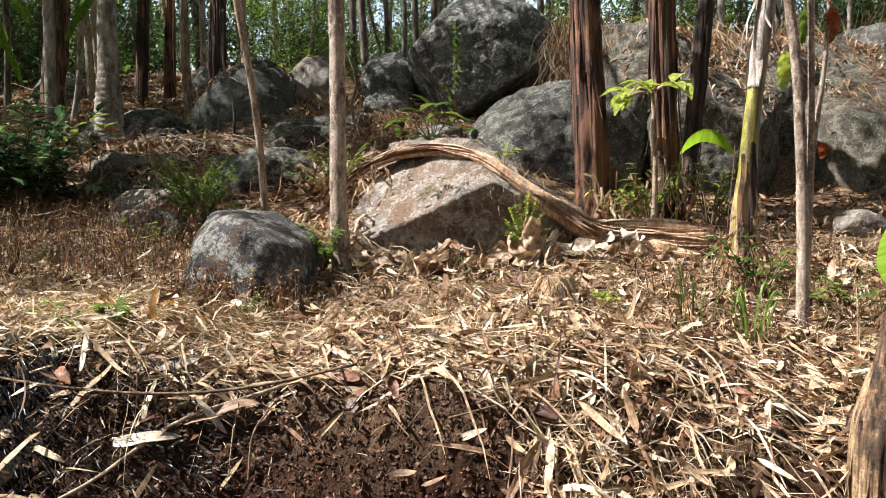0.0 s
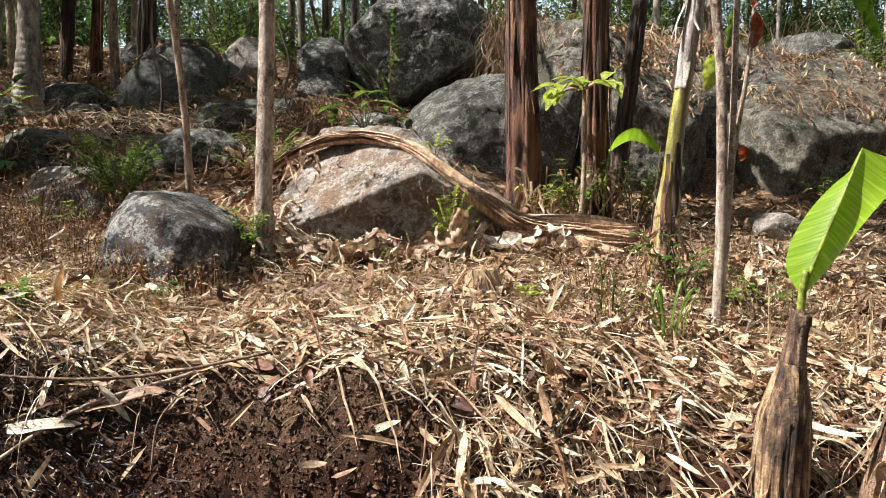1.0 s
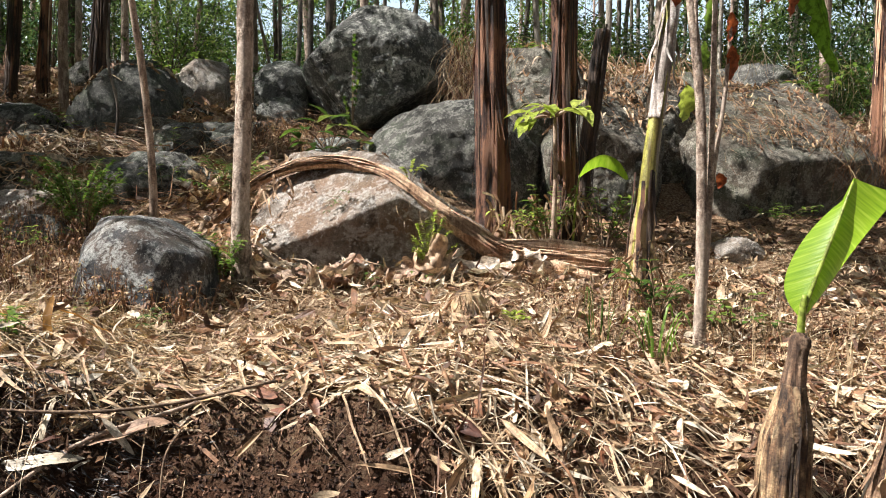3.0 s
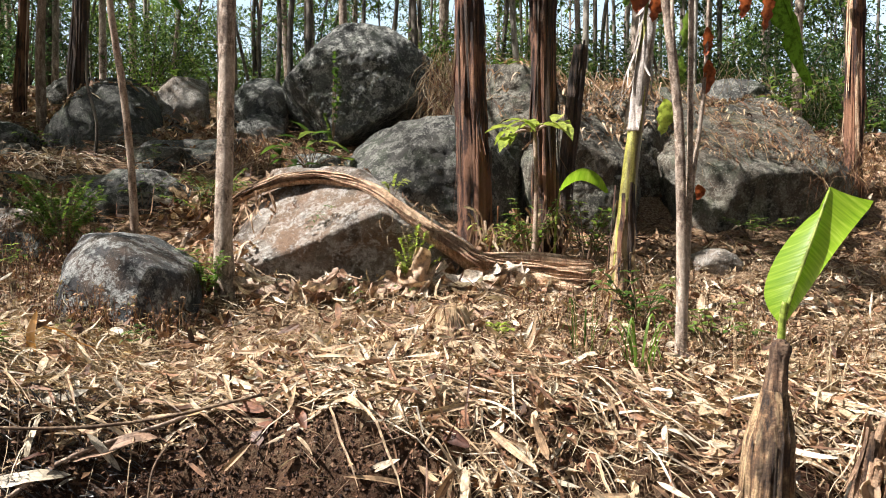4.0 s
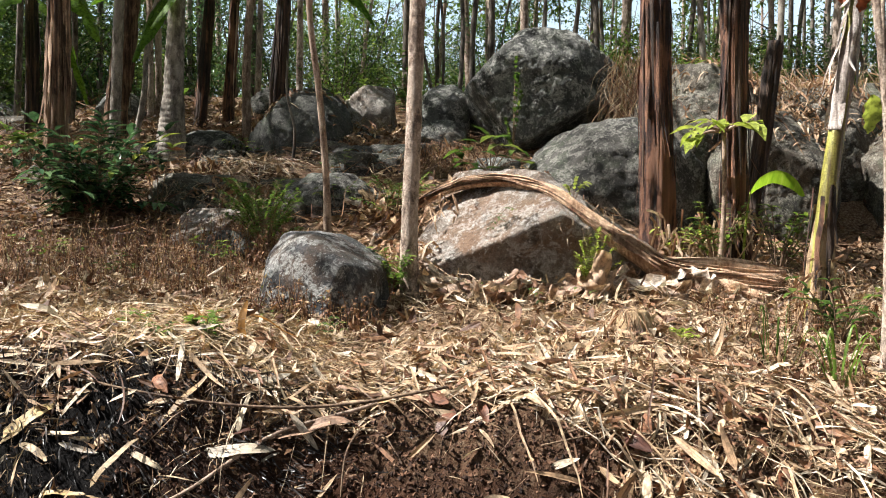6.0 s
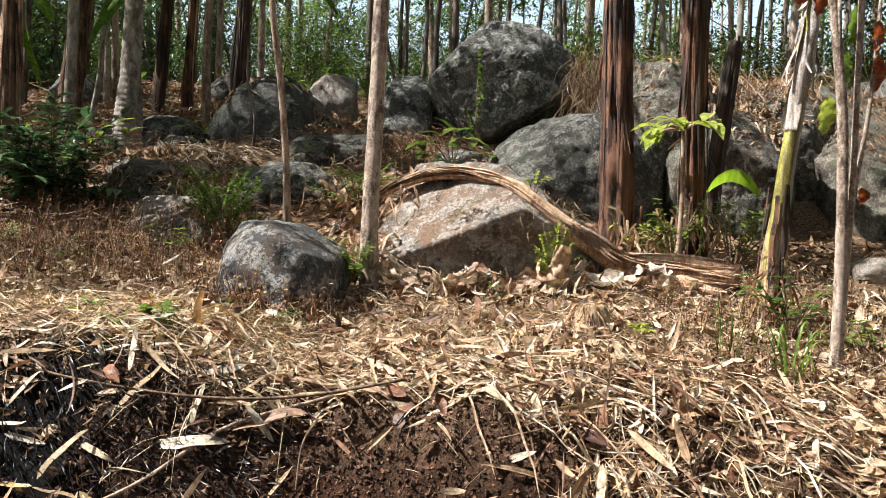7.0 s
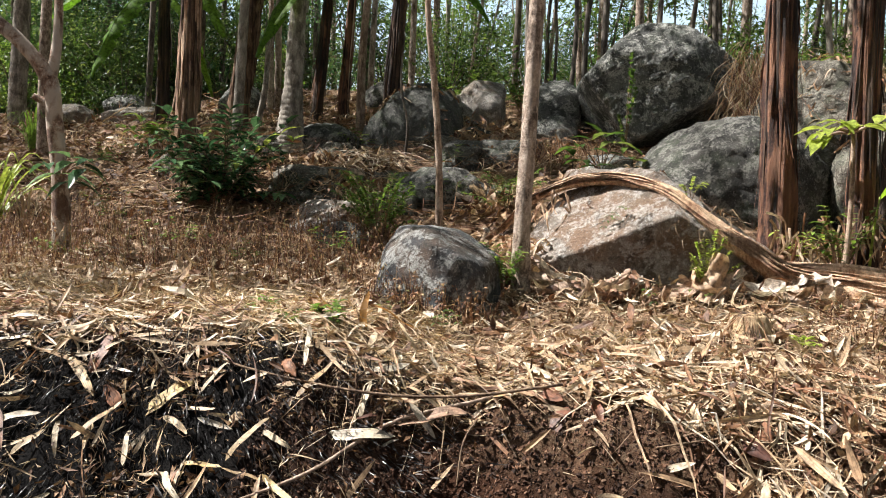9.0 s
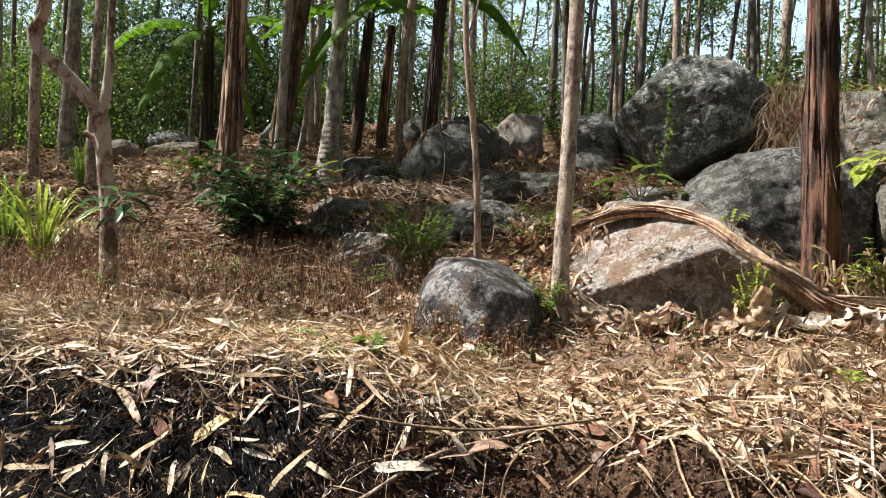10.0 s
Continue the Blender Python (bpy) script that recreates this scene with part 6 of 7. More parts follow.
def drape(name, label, x, y, length, width, mat, seed, yaw, lift=0.02, n=7, wander=0.07):
    """Long straws that hang over the edge and follow the lie of the bank."""
    local = np.random.default_rng(seed)
    m = len(x)
    px, py, a = x.copy(), y.copy(), yaw.copy()
    bend = local.normal(0, wander, m)
    up = np.abs(local.normal(0, lift, m)) + 0.006
    arch = local.uniform(0, 0.16, m) * length
    rows = []
    for k in range(n):
        s = k / (n - 1)
        rows.append(np.stack([px, py, ground_z(px, py) + up + arch * math.sin(math.pi * s)], 1))
        step = length / (n - 1)
        dx, dy = np.cos(a), np.sin(a)
        slope = (ground_z(px + 0.03 * dx, py + 0.03 * dy) - ground_z(px - 0.03 * dx, py - 0.03 * dy)) / 0.06
        run = step / np.sqrt(1 + slope**2)
        px, py = px + dx * run, py + dy * run
        a = a + bend + local.normal(0, 0.08, m)
    path = np.stack(rows, 1)
    t = np.gradient(path, axis=1)
    t /= np.linalg.norm(t, axis=2)[..., None] + 1e-9
    tip = local.uniform(-0.9, 0.9, m)
    side = np.cross(t, np.stack([np.sin(tip) * 0.6, -0.35 * np.ones(m), np.cos(tip)], 1)[:, None])
    side /= np.linalg.norm(side, axis=2)[..., None] + 1e-9
    s = np.linspace(0, 1, n)
    w = np.clip(s**0.35 * (1 - s) ** 0.5 * 1.6, 0.12, 1)[None, :, None] * width[:, None, None] * 0.5
    lift_edge = np.array([0, 0, 1.0]) * w * local.uniform(-0.1, 0.5, m)[:, None, None]
    v = np.stack([path - side * w + lift_edge, path, path + side * w + lift_edge], 2).reshape(-1, 3)
    f = (np.arange(m)[:, None, None] * n * 3 + grid_faces(n, 3)[None]).reshape(-1, 4)
    ob = part(name, v, f, mat, smooth=False)
    blade_uv(ob.data, np.tile(np.stack(np.meshgrid(s * 2, [-1.0, 0.0, 1.0], indexing="ij"), -1).reshape(-1, 2), (m, 1)))
    return tagged(ob, label, "leaf litter", kind="stuff")


def in_box(n, x0, x1, y0, y1, seed):
    """Places in a box whose edges fray."""
    local = np.random.default_rng(seed)
    x, y = local.uniform(x0, x1, n), local.uniform(y0, y1, n)
    return x + local.normal(0, 0.04 * (x1 - x0), n) * (local.uniform(size=n) < 0.3), y + np.abs(local.normal(0, 0.05, n)) * np.where(y > (y0 + y1) / 2, 1, -1), local


def clump(x, y, q, size, amount, seed):
    """Leaves drift into heaps and leave dark gaps between."""
    p = np.stack([x / size, y / size, 0 * x], 1)
    n = 0.5 + 0.5 * vnoise(p, seed) + 0.25 * vnoise(p * 2.7, seed + 1)
    ok = q.uniform(size=len(x)) < 1 - amount * ease(0.62, 0.38, n)
    return x[ok], y[ok]


def thin(x, y, q, fac=1.0):
    """Fewer leaves on the bare soil in the middle of the bank and on its charred end."""
    mid = ease(0.5, 0.1, x) * ease(3.0, 2.78, y + 0.10 * np.sin(x * 5))
    bare = np.exp(-((x - 1.13) / 0.36) ** 2 - ((y - 2.56) / 0.17) ** 2)
    keep = (1 - 0.88 * bare) * (1 - mid * (0.93 - 0.40 * ease(-1.1, -1.8, x)) * fac)
    ok = q.uniform(size=len(x)) < keep
    return x[ok], y[ok]


# leaves slide down the bank: most point downhill and a little sideways
def downhill(q, n, mean=-0.95, wide=0.55, free=0.35):
    return np.where(q.uniform(size=n) < free, q.uniform(0, 2 * np.pi, n), q.normal(mean, wide, n))


x, y, q = in_box(6400, -0.4, 4.6, 2.2, 3.4, 501)
x, y = clump(x, y, q, 0.22, 0.7, 501)
x, y = thin(x, y, q)
litter("leaf_litter", "pale bamboo leaves strewn down the bank", x, y, 0.07 + 0.22 * q.uniform(size=len(x)) ** 1.5, 0.008 + 0.024 * q.uniform(size=len(x)) ** 1.3, M_LITTER, 501, 0.3, 0.35, 0.04, 6, yaw=downhill(q, len(x)), blunt=3.0)
x, y, q = in_box(2000, -6.5, -0.3, 2.1, 3.2, 502)
x, y = thin(x, y, q, 0.95)
litter("leaf_litter", "pale bamboo leaves scattered over charred ground", x, y, 0.06 + 0.20 * q.uniform(size=len(x)) ** 1.3, q.uniform(0.008, 0.028, len(x)), M_LITTER, 502, 0.3, 0.3, 0.03, 6, blunt=3.2)
x, y, q = in_box(3600, -6.5, 0.4, 2.8, 3.4, 503)
x, y = thin(x, y, q)
litter("leaf_litter", "straw-yellow leaves along the bank's edge", x, y, q.uniform(0.07, 0.24, len(x)), q.uniform(0.007, 0.020, len(x)), M_LITTER, 503, 0.2, 0.4, 0.025, 5, yaw=q.normal(0, 0.6, len(x)), blunt=2.6)
x, y, q = in_box(750, -0.2, 4.4, 2.45, 3.35, 531)
x, y = thin(x, y, q, 1.0)
drape("dry_straw", "long bleached straws hanging down the bank", x, y, q.uniform(0.15, 0.5, len(x)), q.uniform(0.003, 0.013, len(x)), M_LITTER, 531, downhill(q, len(x), -1.05, 0.5, 0.2), 0.03)
x, y, q = in_box(260, -6.0, 0.1, 2.75, 3.2, 532)
x, y = thin(x, y, q, 1.05)
drape("dry_straw", "dry stalks trailing over the bank's lip", x, y, q.uniform(0.15, 0.45, len(x)), q.uniform(0.002, 0.006, len(x)), M_STRAW, 532, q.normal(-0.6, 0.7, len(x)), 0.03)
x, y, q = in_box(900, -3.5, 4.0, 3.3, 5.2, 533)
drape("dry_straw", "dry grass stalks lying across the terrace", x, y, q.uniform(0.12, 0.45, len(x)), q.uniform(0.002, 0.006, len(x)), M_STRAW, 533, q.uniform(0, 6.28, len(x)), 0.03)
x, y, q = in_box(24000, -6.0, -0.7, 2.0, 2.86, 504)
litter("charred_straw", "blackened burnt straw on the bank", x, y, 0.015 + 0.10 * q.uniform(size=len(x)) ** 2, q.uniform(0.002, 0.006, len(x)), M_CHAR, 504, 0.9, 0.5, 0.02, 3, blunt=4.0)
x, y, q = in_box(21000, -1.2, 4.6, 2.3, 3.5, 505)
x, y = clump(x, y, q, 0.15, 0.8, 505)
x, y = thin(x, y, q, 1.05)
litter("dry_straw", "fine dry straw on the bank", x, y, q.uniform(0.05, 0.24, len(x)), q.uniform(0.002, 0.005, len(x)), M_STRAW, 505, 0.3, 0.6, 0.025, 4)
x, y, q = in_box(22000, -5.8, 4.8, 3.2, 5.7, 506)
x, y = clump(x, y, q, 0.16, 0.9, 506)
litter("leaf_litter", "sunlit carpet of small tan leaves on the terrace", x, y, 0.02 + 0.12 * q.uniform(size=len(x)) ** 2, q.uniform(0.003, 0.012, len(x)), M_LITTER, 506, 0.6, 0.6, 0.03, 2)
x, y, q = in_box(6500, -5.5, 4.8, 3.0, 6.5, 507)
x, y = clump(x, y, q, 0.2, 0.8, 507)
litter("leaf_litter", "mixed brown leaves on the terrace", x, y, 0.02 + 0.09 * q.uniform(size=len(x)) ** 2, q.uniform(0.010, 0.03, len(x)), M_LITTER_MIX, 507, 0.7, 1.4, 0.03, 3)
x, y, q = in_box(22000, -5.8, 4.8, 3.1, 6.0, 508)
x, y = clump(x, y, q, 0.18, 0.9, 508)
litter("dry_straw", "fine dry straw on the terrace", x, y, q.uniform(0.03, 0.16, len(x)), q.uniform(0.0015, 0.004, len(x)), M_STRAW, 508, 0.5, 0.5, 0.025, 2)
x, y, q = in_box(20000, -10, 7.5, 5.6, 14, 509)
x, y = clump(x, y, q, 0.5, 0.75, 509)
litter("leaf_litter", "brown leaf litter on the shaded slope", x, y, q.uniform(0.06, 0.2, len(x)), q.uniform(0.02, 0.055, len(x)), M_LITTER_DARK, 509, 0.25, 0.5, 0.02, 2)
x, y, q = in_box(7000, -10, 7.5, 5.6, 13, 510)
x, y = clump(x, y, q, 0.45, 0.95, 510)
litter("leaf_litter", "tan dry leaves on the slope", x, y, q.uniform(0.06, 0.24, len(x)), q.uniform(0.02, 0.05, len(x)), M_LITTER_MIX, 510, 0.3, 0.6, 0.03, 2)

x, y, q = in_box(5000, -9, 6.5, 5.4, 12, 511)
litter("fallen_twigs", "thin dry twigs and stalks strewn over the slope", x, y, q.uniform(0.15, 0.6, len(x)), q.uniform(0.003, 0.008, len(x)), M_WEED, 511, 0.3, 0.4, 0.03, 3)
# crumbs of bare soil, small uneven lumps
q = np.random.default_rng(512)
n = 30000
cx, cy = q.uniform(-1.4, 0.9, n), q.uniform(2.08, 2.95, n)
cz = ground_z(cx, cy)
r = 0.002 + 0.009 * q.uniform(size=n) ** 2.5
six = np.array([(1, 0, 0), (-1, 0, 0), (0, 1, 0), (0, -1, 0), (0, 0, 1), (0, 0, -1)], float)
v = np.stack([cx, cy, cz], 1)[:, None] + six[None] * r[:, None, None] * q.uniform(0.5, 1.3, (n, 6, 1)) + q.normal(0, 0.25, (n, 6, 3)) * r[:, None, None]
eight = np.array([(0, 2, 4), (2, 1, 4), (1, 3, 4), (3, 0, 4), (2, 0, 5), (1, 2, 5), (3, 1, 5), (0, 3, 5)])
tagged(part("soil_crumbs", v.reshape(-1, 3), (np.arange(n)[:, None, None] * 6 + eight[None]).reshape(-1, 3), M_SOIL, smooth=False), "crumbs of dark brown soil on the bank", "soil", kind="stuff")
x, y, q = in_box(15000, -6.5, -0.9, 2.9, 3.9, 513)
x, y = clump(x, y, q, 0.2, 0.8, 513)
litter("dry_straw", "golden straw mat along the bank's edge", x, y, q.uniform(0.05, 0.24, len(x)), q.uniform(0.002, 0.005, len(x)), M_GOLD, 513, 0.35, 0.4, 0.03, 3, yaw=q.normal(0, 0.7, len(x)))
x, y, q = in_box(7000, -5.5, 4.6, 3.2, 5.4, 514)
x, y = clump(x, y, q, 0.25, 0.9, 514)
litter("leaf_litter", "larger bleached leaves lying on the terrace", x, y, 0.05 + 0.16 * q.uniform(size=len(x)) ** 1.5, q.uniform(0.008, 0.024, len(x)), M_LITTER, 514, 0.6, 0.7, 0.035, 3, blunt=3.0)

x, y, q = in_box(1500, -3.0, 4.4, 3.15, 5.2, 534)
x, y = clump(x, y, q, 0.4, 0.8, 534)
litter("leaf_litter", "broad bleached and tan leaves lying on the terrace", x, y, q.uniform(0.07, 0.2, len(x)), q.uniform(0.02, 0.05, len(x)), M_LITTER, 534, 0.35, 0.9, 0.035, 5, blunt=2.6)
x, y, q = in_box(380, -2.5, 4.4, 2.6, 5.0, 535)
x, y = thin(x, y, q, 1.07)
litter("leaf_litter", "broad red-brown dead leaves among the straw", x, y, q.uniform(0.06, 0.14, len(x)), q.uniform(0.025, 0.055, len(x)), M_LITTER_MIX, 535, 0.4, 1.3, 0.035, 5, blunt=2.2)

x, y, q = in_box(8500, -0.5, 4.6, 2.35, 3.5, 515)
x, y = thin(x, y, q, 1.0)
x, y = clump(x, y, q, 0.2, 0.8, 515)
litter("leaf_litter", "small red-brown dead leaves among the pale ones", x, y, 0.02 + 0.09 * q.uniform(size=len(x)) ** 2, q.uniform(0.008, 0.03, len(x)), M_LITTER_MIX, 515, 0.6, 1.3, 0.035, 3)
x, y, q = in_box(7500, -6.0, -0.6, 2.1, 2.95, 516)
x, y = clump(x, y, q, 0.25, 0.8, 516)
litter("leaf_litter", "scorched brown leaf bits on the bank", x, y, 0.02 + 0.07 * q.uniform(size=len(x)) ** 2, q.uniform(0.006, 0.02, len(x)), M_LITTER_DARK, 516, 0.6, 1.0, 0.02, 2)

x, y, q = in_box(9000, -11, -3.4, 5.8, 13, 517)
x, y = clump(x, y, q, 0.4, 0.8, 517)
litter("leaf_litter", "rusty dead leaves on the wooded slope", x, y, q.uniform(0.05, 0.2, len(x)), q.uniform(0.02, 0.06, len(x)), M_LITTER_MIX, 517, 0.4, 0.8, 0.04, 2)
x, y, q = in_box(2500, -10, -1.0, 6.0, 12, 518)
x, y = clump(x, y, q, 0.6, 0.9, 518)
litter("fallen_twigs", "dead stalks lying across the wooded slope", x, y, q.uniform(0.3, 0.9, len(x)), q.uniform(0.005, 0.014, len(x)), M_WEED, 518, 0.35, 0.5, 0.07, 3)

x, y, q = in_box(15000, -6.2, -0.8, 2.1, 3.05, 519)
x, y = clump(x, y, q, 0.3, 0.9, 519)
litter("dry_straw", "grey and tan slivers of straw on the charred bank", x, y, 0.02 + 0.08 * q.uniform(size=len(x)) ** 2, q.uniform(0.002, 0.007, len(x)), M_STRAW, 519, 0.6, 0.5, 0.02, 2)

x, y, q = in_box(420, -3.4, -2.2, 7.3, 8.7, 536)
drape("dry_straw", "tan fallen fronds drifted down the slope", x, y, q.uniform(0.25, 0.7, len(x)), q.uniform(0.004, 0.014, len(x)), M_LITTER, 536, q.normal(-0.7, 0.35, len(x)), 0.05)
x, y, q = in_box(380, -1.4, -0.4, 8.0, 9.8, 537)
drape("dry_straw", "dry stalks tumbled beside the huge boulder", x, y, q.uniform(0.2, 0.6, len(x)), q.uniform(0.004, 0.012, len(x)), M_LITTER_MIX, 537, q.normal(-1.4, 0.7, len(x)), 0.06)
x, y, q = in_box(600, -5.5, -0.4, 6.0, 10.5, 538)
drape("fallen_twigs", "dark fallen twigs tangled on the slope", x, y, q.uniform(0.25, 0.8, len(x)), q.uniform(0.004, 0.009, len(x)), M_WEED, 538, q.uniform(0, 6.28, len(x)), 0.08)
# drifts of dead leaves caught among the slope's stones and on the boulders' shoulders
for k, (cx, cy, rx, ry, n) in enumerate(((-3.0, 7.9, 0.55, 0.35, 420), (-1.4, 9.4, 0.7, 0.9, 620), (-2.35, 7.25, 0.4, 0.25, 300), (-1.0, 6.7, 0.35, 0.3, 260), (-3.2, 10.6, 0.8, 0.7, 500), (-5.0, 9.0, 1.0, 0.8, 500), (2.2, 10.0, 1.6, 0.7, 700), (4.6, 10.0, 1.5, 0.7, 600), (6.2, 8.6, 0.9, 0.9, 500))):
    q = np.random.default_rng(540 + k)
    x, y = q.normal(cx, rx * 0.5, n), q.normal(cy, ry * 0.5, n)
    litter("leaf_drift", "drift of pale dead leaves caught on the slope", x, y, q.uniform(0.06, 0.22, n), q.uniform(0.02, 0.055, n), M_BANANA_SCRAP if k % 3 else M_LITTER_MIX, 540 + k, 0.6, 0.9, 0.07, 3, blunt=3.0)

# dry weeds standing on the terrace
def weed_patch(n, x0, x1, y0, y1, h0, h1, seed, label):
    x, y, q = in_box(n, x0, x1, y0, y1, seed)
    z = ground_z(x, y)
    bag_v, bag_f, base = [], [], 0
    hgt = q.uniform(h0, h1, n)
    lean = q.normal(0, 0.25, (n, 2))
    lv, lf = [], []
    for k in range(n):
        a = np.array([x[k], y[k], z[k] - 0.01])
        b = a + np.array([lean[k, 0] * hgt[k], lean[k, 1] * hgt[k], hgt[k]])
        w = np.array([0.0024, 0.0, 0])
        bag_v += [a - w, a + w, b + w * 0.4, b - w * 0.4]
        bag_f.append([base, base + 1, base + 2, base + 3])
        base += 4
    t = q.uniform(0.3, 1.0, (n, 6))
    a = np.stack([x, y, z], 1)
    tip = np.concatenate([lean * hgt[:, None], hgt[:, None]], 1)
    pts = (a[:, None] + tip[:, None] * t[..., None]).reshape(-1, 3)
    v2, f2 = folded_leaves(pts, q.uniform(0.010, 0.034, len(pts)), 0.5, q)
    v = np.concatenate([np.array(bag_v), v2])
    f = bag_f + (f2 + base).tolist()
    return tagged(part("dry_weeds", v, f, M_WEED, smooth=False), label, "weeds", kind="stuff")


weed_patch(1250, -4.6, -1.6, 4.45, 6.2, 0.10, 0.34, 601, "reddish-brown dry weeds standing on the terrace")
weed_patch(600, -5.8, -4.3, 4.6, 6.2, 0.12, 0.4, 602, "dry weeds near the crooked tree")
weed_patch(150, -1.45, -0.75, 3.98, 4.2, 0.08, 0.24, 603, "thin dry seed stalks before the lichen boulder")
weed_patch(260, 1.0, 2.6, 3.3, 4.6, 0.08, 0.22, 604, "sparse dry weeds on the terrace")


# ---- sticks ----
def stick(points, r, mat, label, seed=0):
    p0 = np.asarray(points[0], float)
    v, f = tube([tuple(np.asarray(p, float) - p0) for p in points], [r, r * 0.9, r * 0.6], 8, 26, 0.12, seed)
    ob = part("stick", v, f, mat)
    ob.location = p0
    return tagged(ob, label, "stick", "sticks")


stick([(-0.33, 2.88, 0.945), (-0.7, 2.75, 0.90), (-1.05, 2.70, 0.90), (-1.5, 2.72, 0.95), (-1.75, 2.8, 1.0)], 0.006, M_TWIG, "long thin brown stick lying along the bank", 3)
stick([(x, y, gz(x, y) + up) for x, y, up in ((-0.52, 2.95, 0.03), (-0.65, 2.87, 0.04), (-0.93, 2.67, 0.05), (-1.17, 2.49, 0.05), (-1.44, 2.33, 0.05))], 0.0085, M_BARK_BROWN, "tan dead branch slanting down the bank", 5)
stick([(-0.63, 2.74, 0.82), (-0.66, 2.62, 0.76), (-0.67, 2.56, 0.58)], 0.004, M_TWIG, "thin bent twig hanging down the bank", 6)
stick([(-1.55, 2.75, 0.86), (-1.25, 2.7, 0.80), (-0.98, 2.66, 0.74)], 0.005, M_TWIG, "dark root across the bank", 8)
for k in range(40):
    q = np.random.default_rng(700 + k)
    x0, y0 = q.uniform(-3, 2.4), q.uniform(2.5, 5.0)
    a, ln = q.uniform(0, np.pi), q.uniform(0.2, 0.6)
    x1, y1 = x0 + math.cos(a) * ln, y0 + math.sin(a) * ln * 0.5
    xm, ym = (x0 + x1) / 2 + q.normal(0, 0.02), (y0 + y1) / 2 + q.normal(0, 0.02)
    stick([(x0, y0, gz(x0, y0) + 0.015), (xm, ym, gz(xm, ym) + 0.03), (x1, y1, gz(x1, y1) + 0.015)], q.uniform(0.0025, 0.005), M_TWIG, "thin dry twig lying in the litter", k)


# ---- fibrous little stump on the terrace ----
def fibre_stump(x, y):
    root = empty("stump", *at(x, y, -0.03))
    v, f = tube([(0, 0, 0), (0.005, 0, 0.08), (0, 0.01, 0.15), (0, 0.01, 0.165)], [0.10, 0.09, 0.07, 0.03], 24, 20, 0.15, 4, 8.0, 0.25)
    part("core", v, f, M_STUMP, root)
    for k in range(46):
        q = np.random.default_rng(800 + k)
        a = q.uniform(0, 2 * np.pi)
        out = np.array([math.cos(a), math.sin(a), 0])
        side = np.array([-out[1], out[0], 0]) * q.normal(0, 0.05)
        v, f = ribbon([out * 0.03 + (0, 0, 0.165), out * 0.08 + side + (0, 0, q.uniform(0.10, 0.17)), out * q.uniform(0.09, 0.19) + side * 2 + (0, 0, 0.03)], [0.003, 0.005, 0.002], 8, None, 0.1, 0.5, k)
        part("fibre", v, f, M_WEED if k % 2 else M_STRAW, root)
    return tagged(root, "small rotten stump with frayed fibres in the litter", "stump")


fibre_stump(0.55, 4.02)


# ---- curled dry banana leaves heaped before the boulder ----
def scrap(x, y, z, size, seed, yaw, lift=0.2):
    q = np.random.default_rng(seed)
    n, m = 15, 9
    u, w = np.meshgrid(np.linspace(-1, 1, n), np.linspace(-1, 1, m), indexing="ij")
    roll = q.uniform(1.0, 2.7)
    half = size * q.uniform(0.16, 0.30)
    edge = 1 - 0.3 * np.abs(u) ** 2 + 0.12 * np.sin(u * 7 + seed)
    Y = np.sin(w * roll) / roll * half * edge
    Z = (1 - np.cos(w * roll)) / roll * half * q.choice([-1, 1]) + 0.10 * size * u**2 * q.normal() + 0.05 * size * np.sin(u * 6 + w * 5 + seed) + 0.02 * size * np.sin(u * 13 - w * 9 + seed)
    v = np.stack([u * size * 0.5, Y, Z], -1).reshape(-1, 3)
    ob = part("dry_banana_leaf", v, grid_faces(n, m), M_SCRAP)
    blade_uv(ob.data, np.stack([u * 0.7, w * 2.2], -1).reshape(-1, 2))
    ob.location = (x, y, z + 0.02)
    ob.rotation_euler = (q.normal(0, 0.7), q.normal(-lift, 0.45), yaw)
    return tagged(ob, "curled scrap of dry tan banana leaf on the ground", "dry leaf", "dry banana leaves")


q = np.random.default_rng(55)
for k in range(125):
    if k < 48 or k >= 95:
        x, y = q.uniform(-0.5, 1.5), q.uniform(4.72, 5.06)
    elif k < 62:
        x, y = q.uniform(0.75, 1.5), q.uniform(5.3, 5.8)
    elif k < 78:
        x, y = q.uniform(-1.0, -0.5), q.uniform(5.2, 6.3)
    else:
        x, y = q.uniform(-2.6, 3.4), q.uniform(4.4, 6.4)
    scrap(x, y, gz(x, y) + q.uniform(0, 0.05), q.uniform(0.14, 0.34), 900 + k, q.normal(0, 0.7))

# ---- single leaves on the bank that can be told apart ----
leaf_meshes = []
for k in range(12):
    q = np.random.default_rng(1000 + k)
    n = 14
    s = np.linspace(0, 1, n)
    broad = k >= 10
    w = s ** (0.5 if broad else 0.22) * (1 - s) ** (0.6 if broad else 0.42)
    w = w / w.max() * (0.36 if broad else q.uniform(0.10, 0.16)) * (1 + 0.07 * np.sin(s * 17 + k)) + 0.004
    z = 0.16 * q.normal() * (s - 0.5) ** 2 * 2 + 0.02 * np.sin(s * 9 + k)
    yb = 0.035 * q.normal() * (s - 0.5) ** 2 * 3
    cup = q.uniform(-0.1, 0.3)
    rows = [np.stack([s - 0.5, yb + sg * w / 2, z + abs(sg) * w * cup], 1) for sg in (-1, 0, 1)]
    leaf_meshes.append(mesh_of("dry_leaf", np.stack(rows, 1).reshape(-1, 3), grid_faces(n, 3), M_BROWN_LEAF if broad else M_HUSK, True))
    blade_uv(leaf_meshes[-1], np.stack(np.meshgrid(s, [-1.0, 0.0, 1.0], indexing="ij"), -1).reshape(-1, 2))
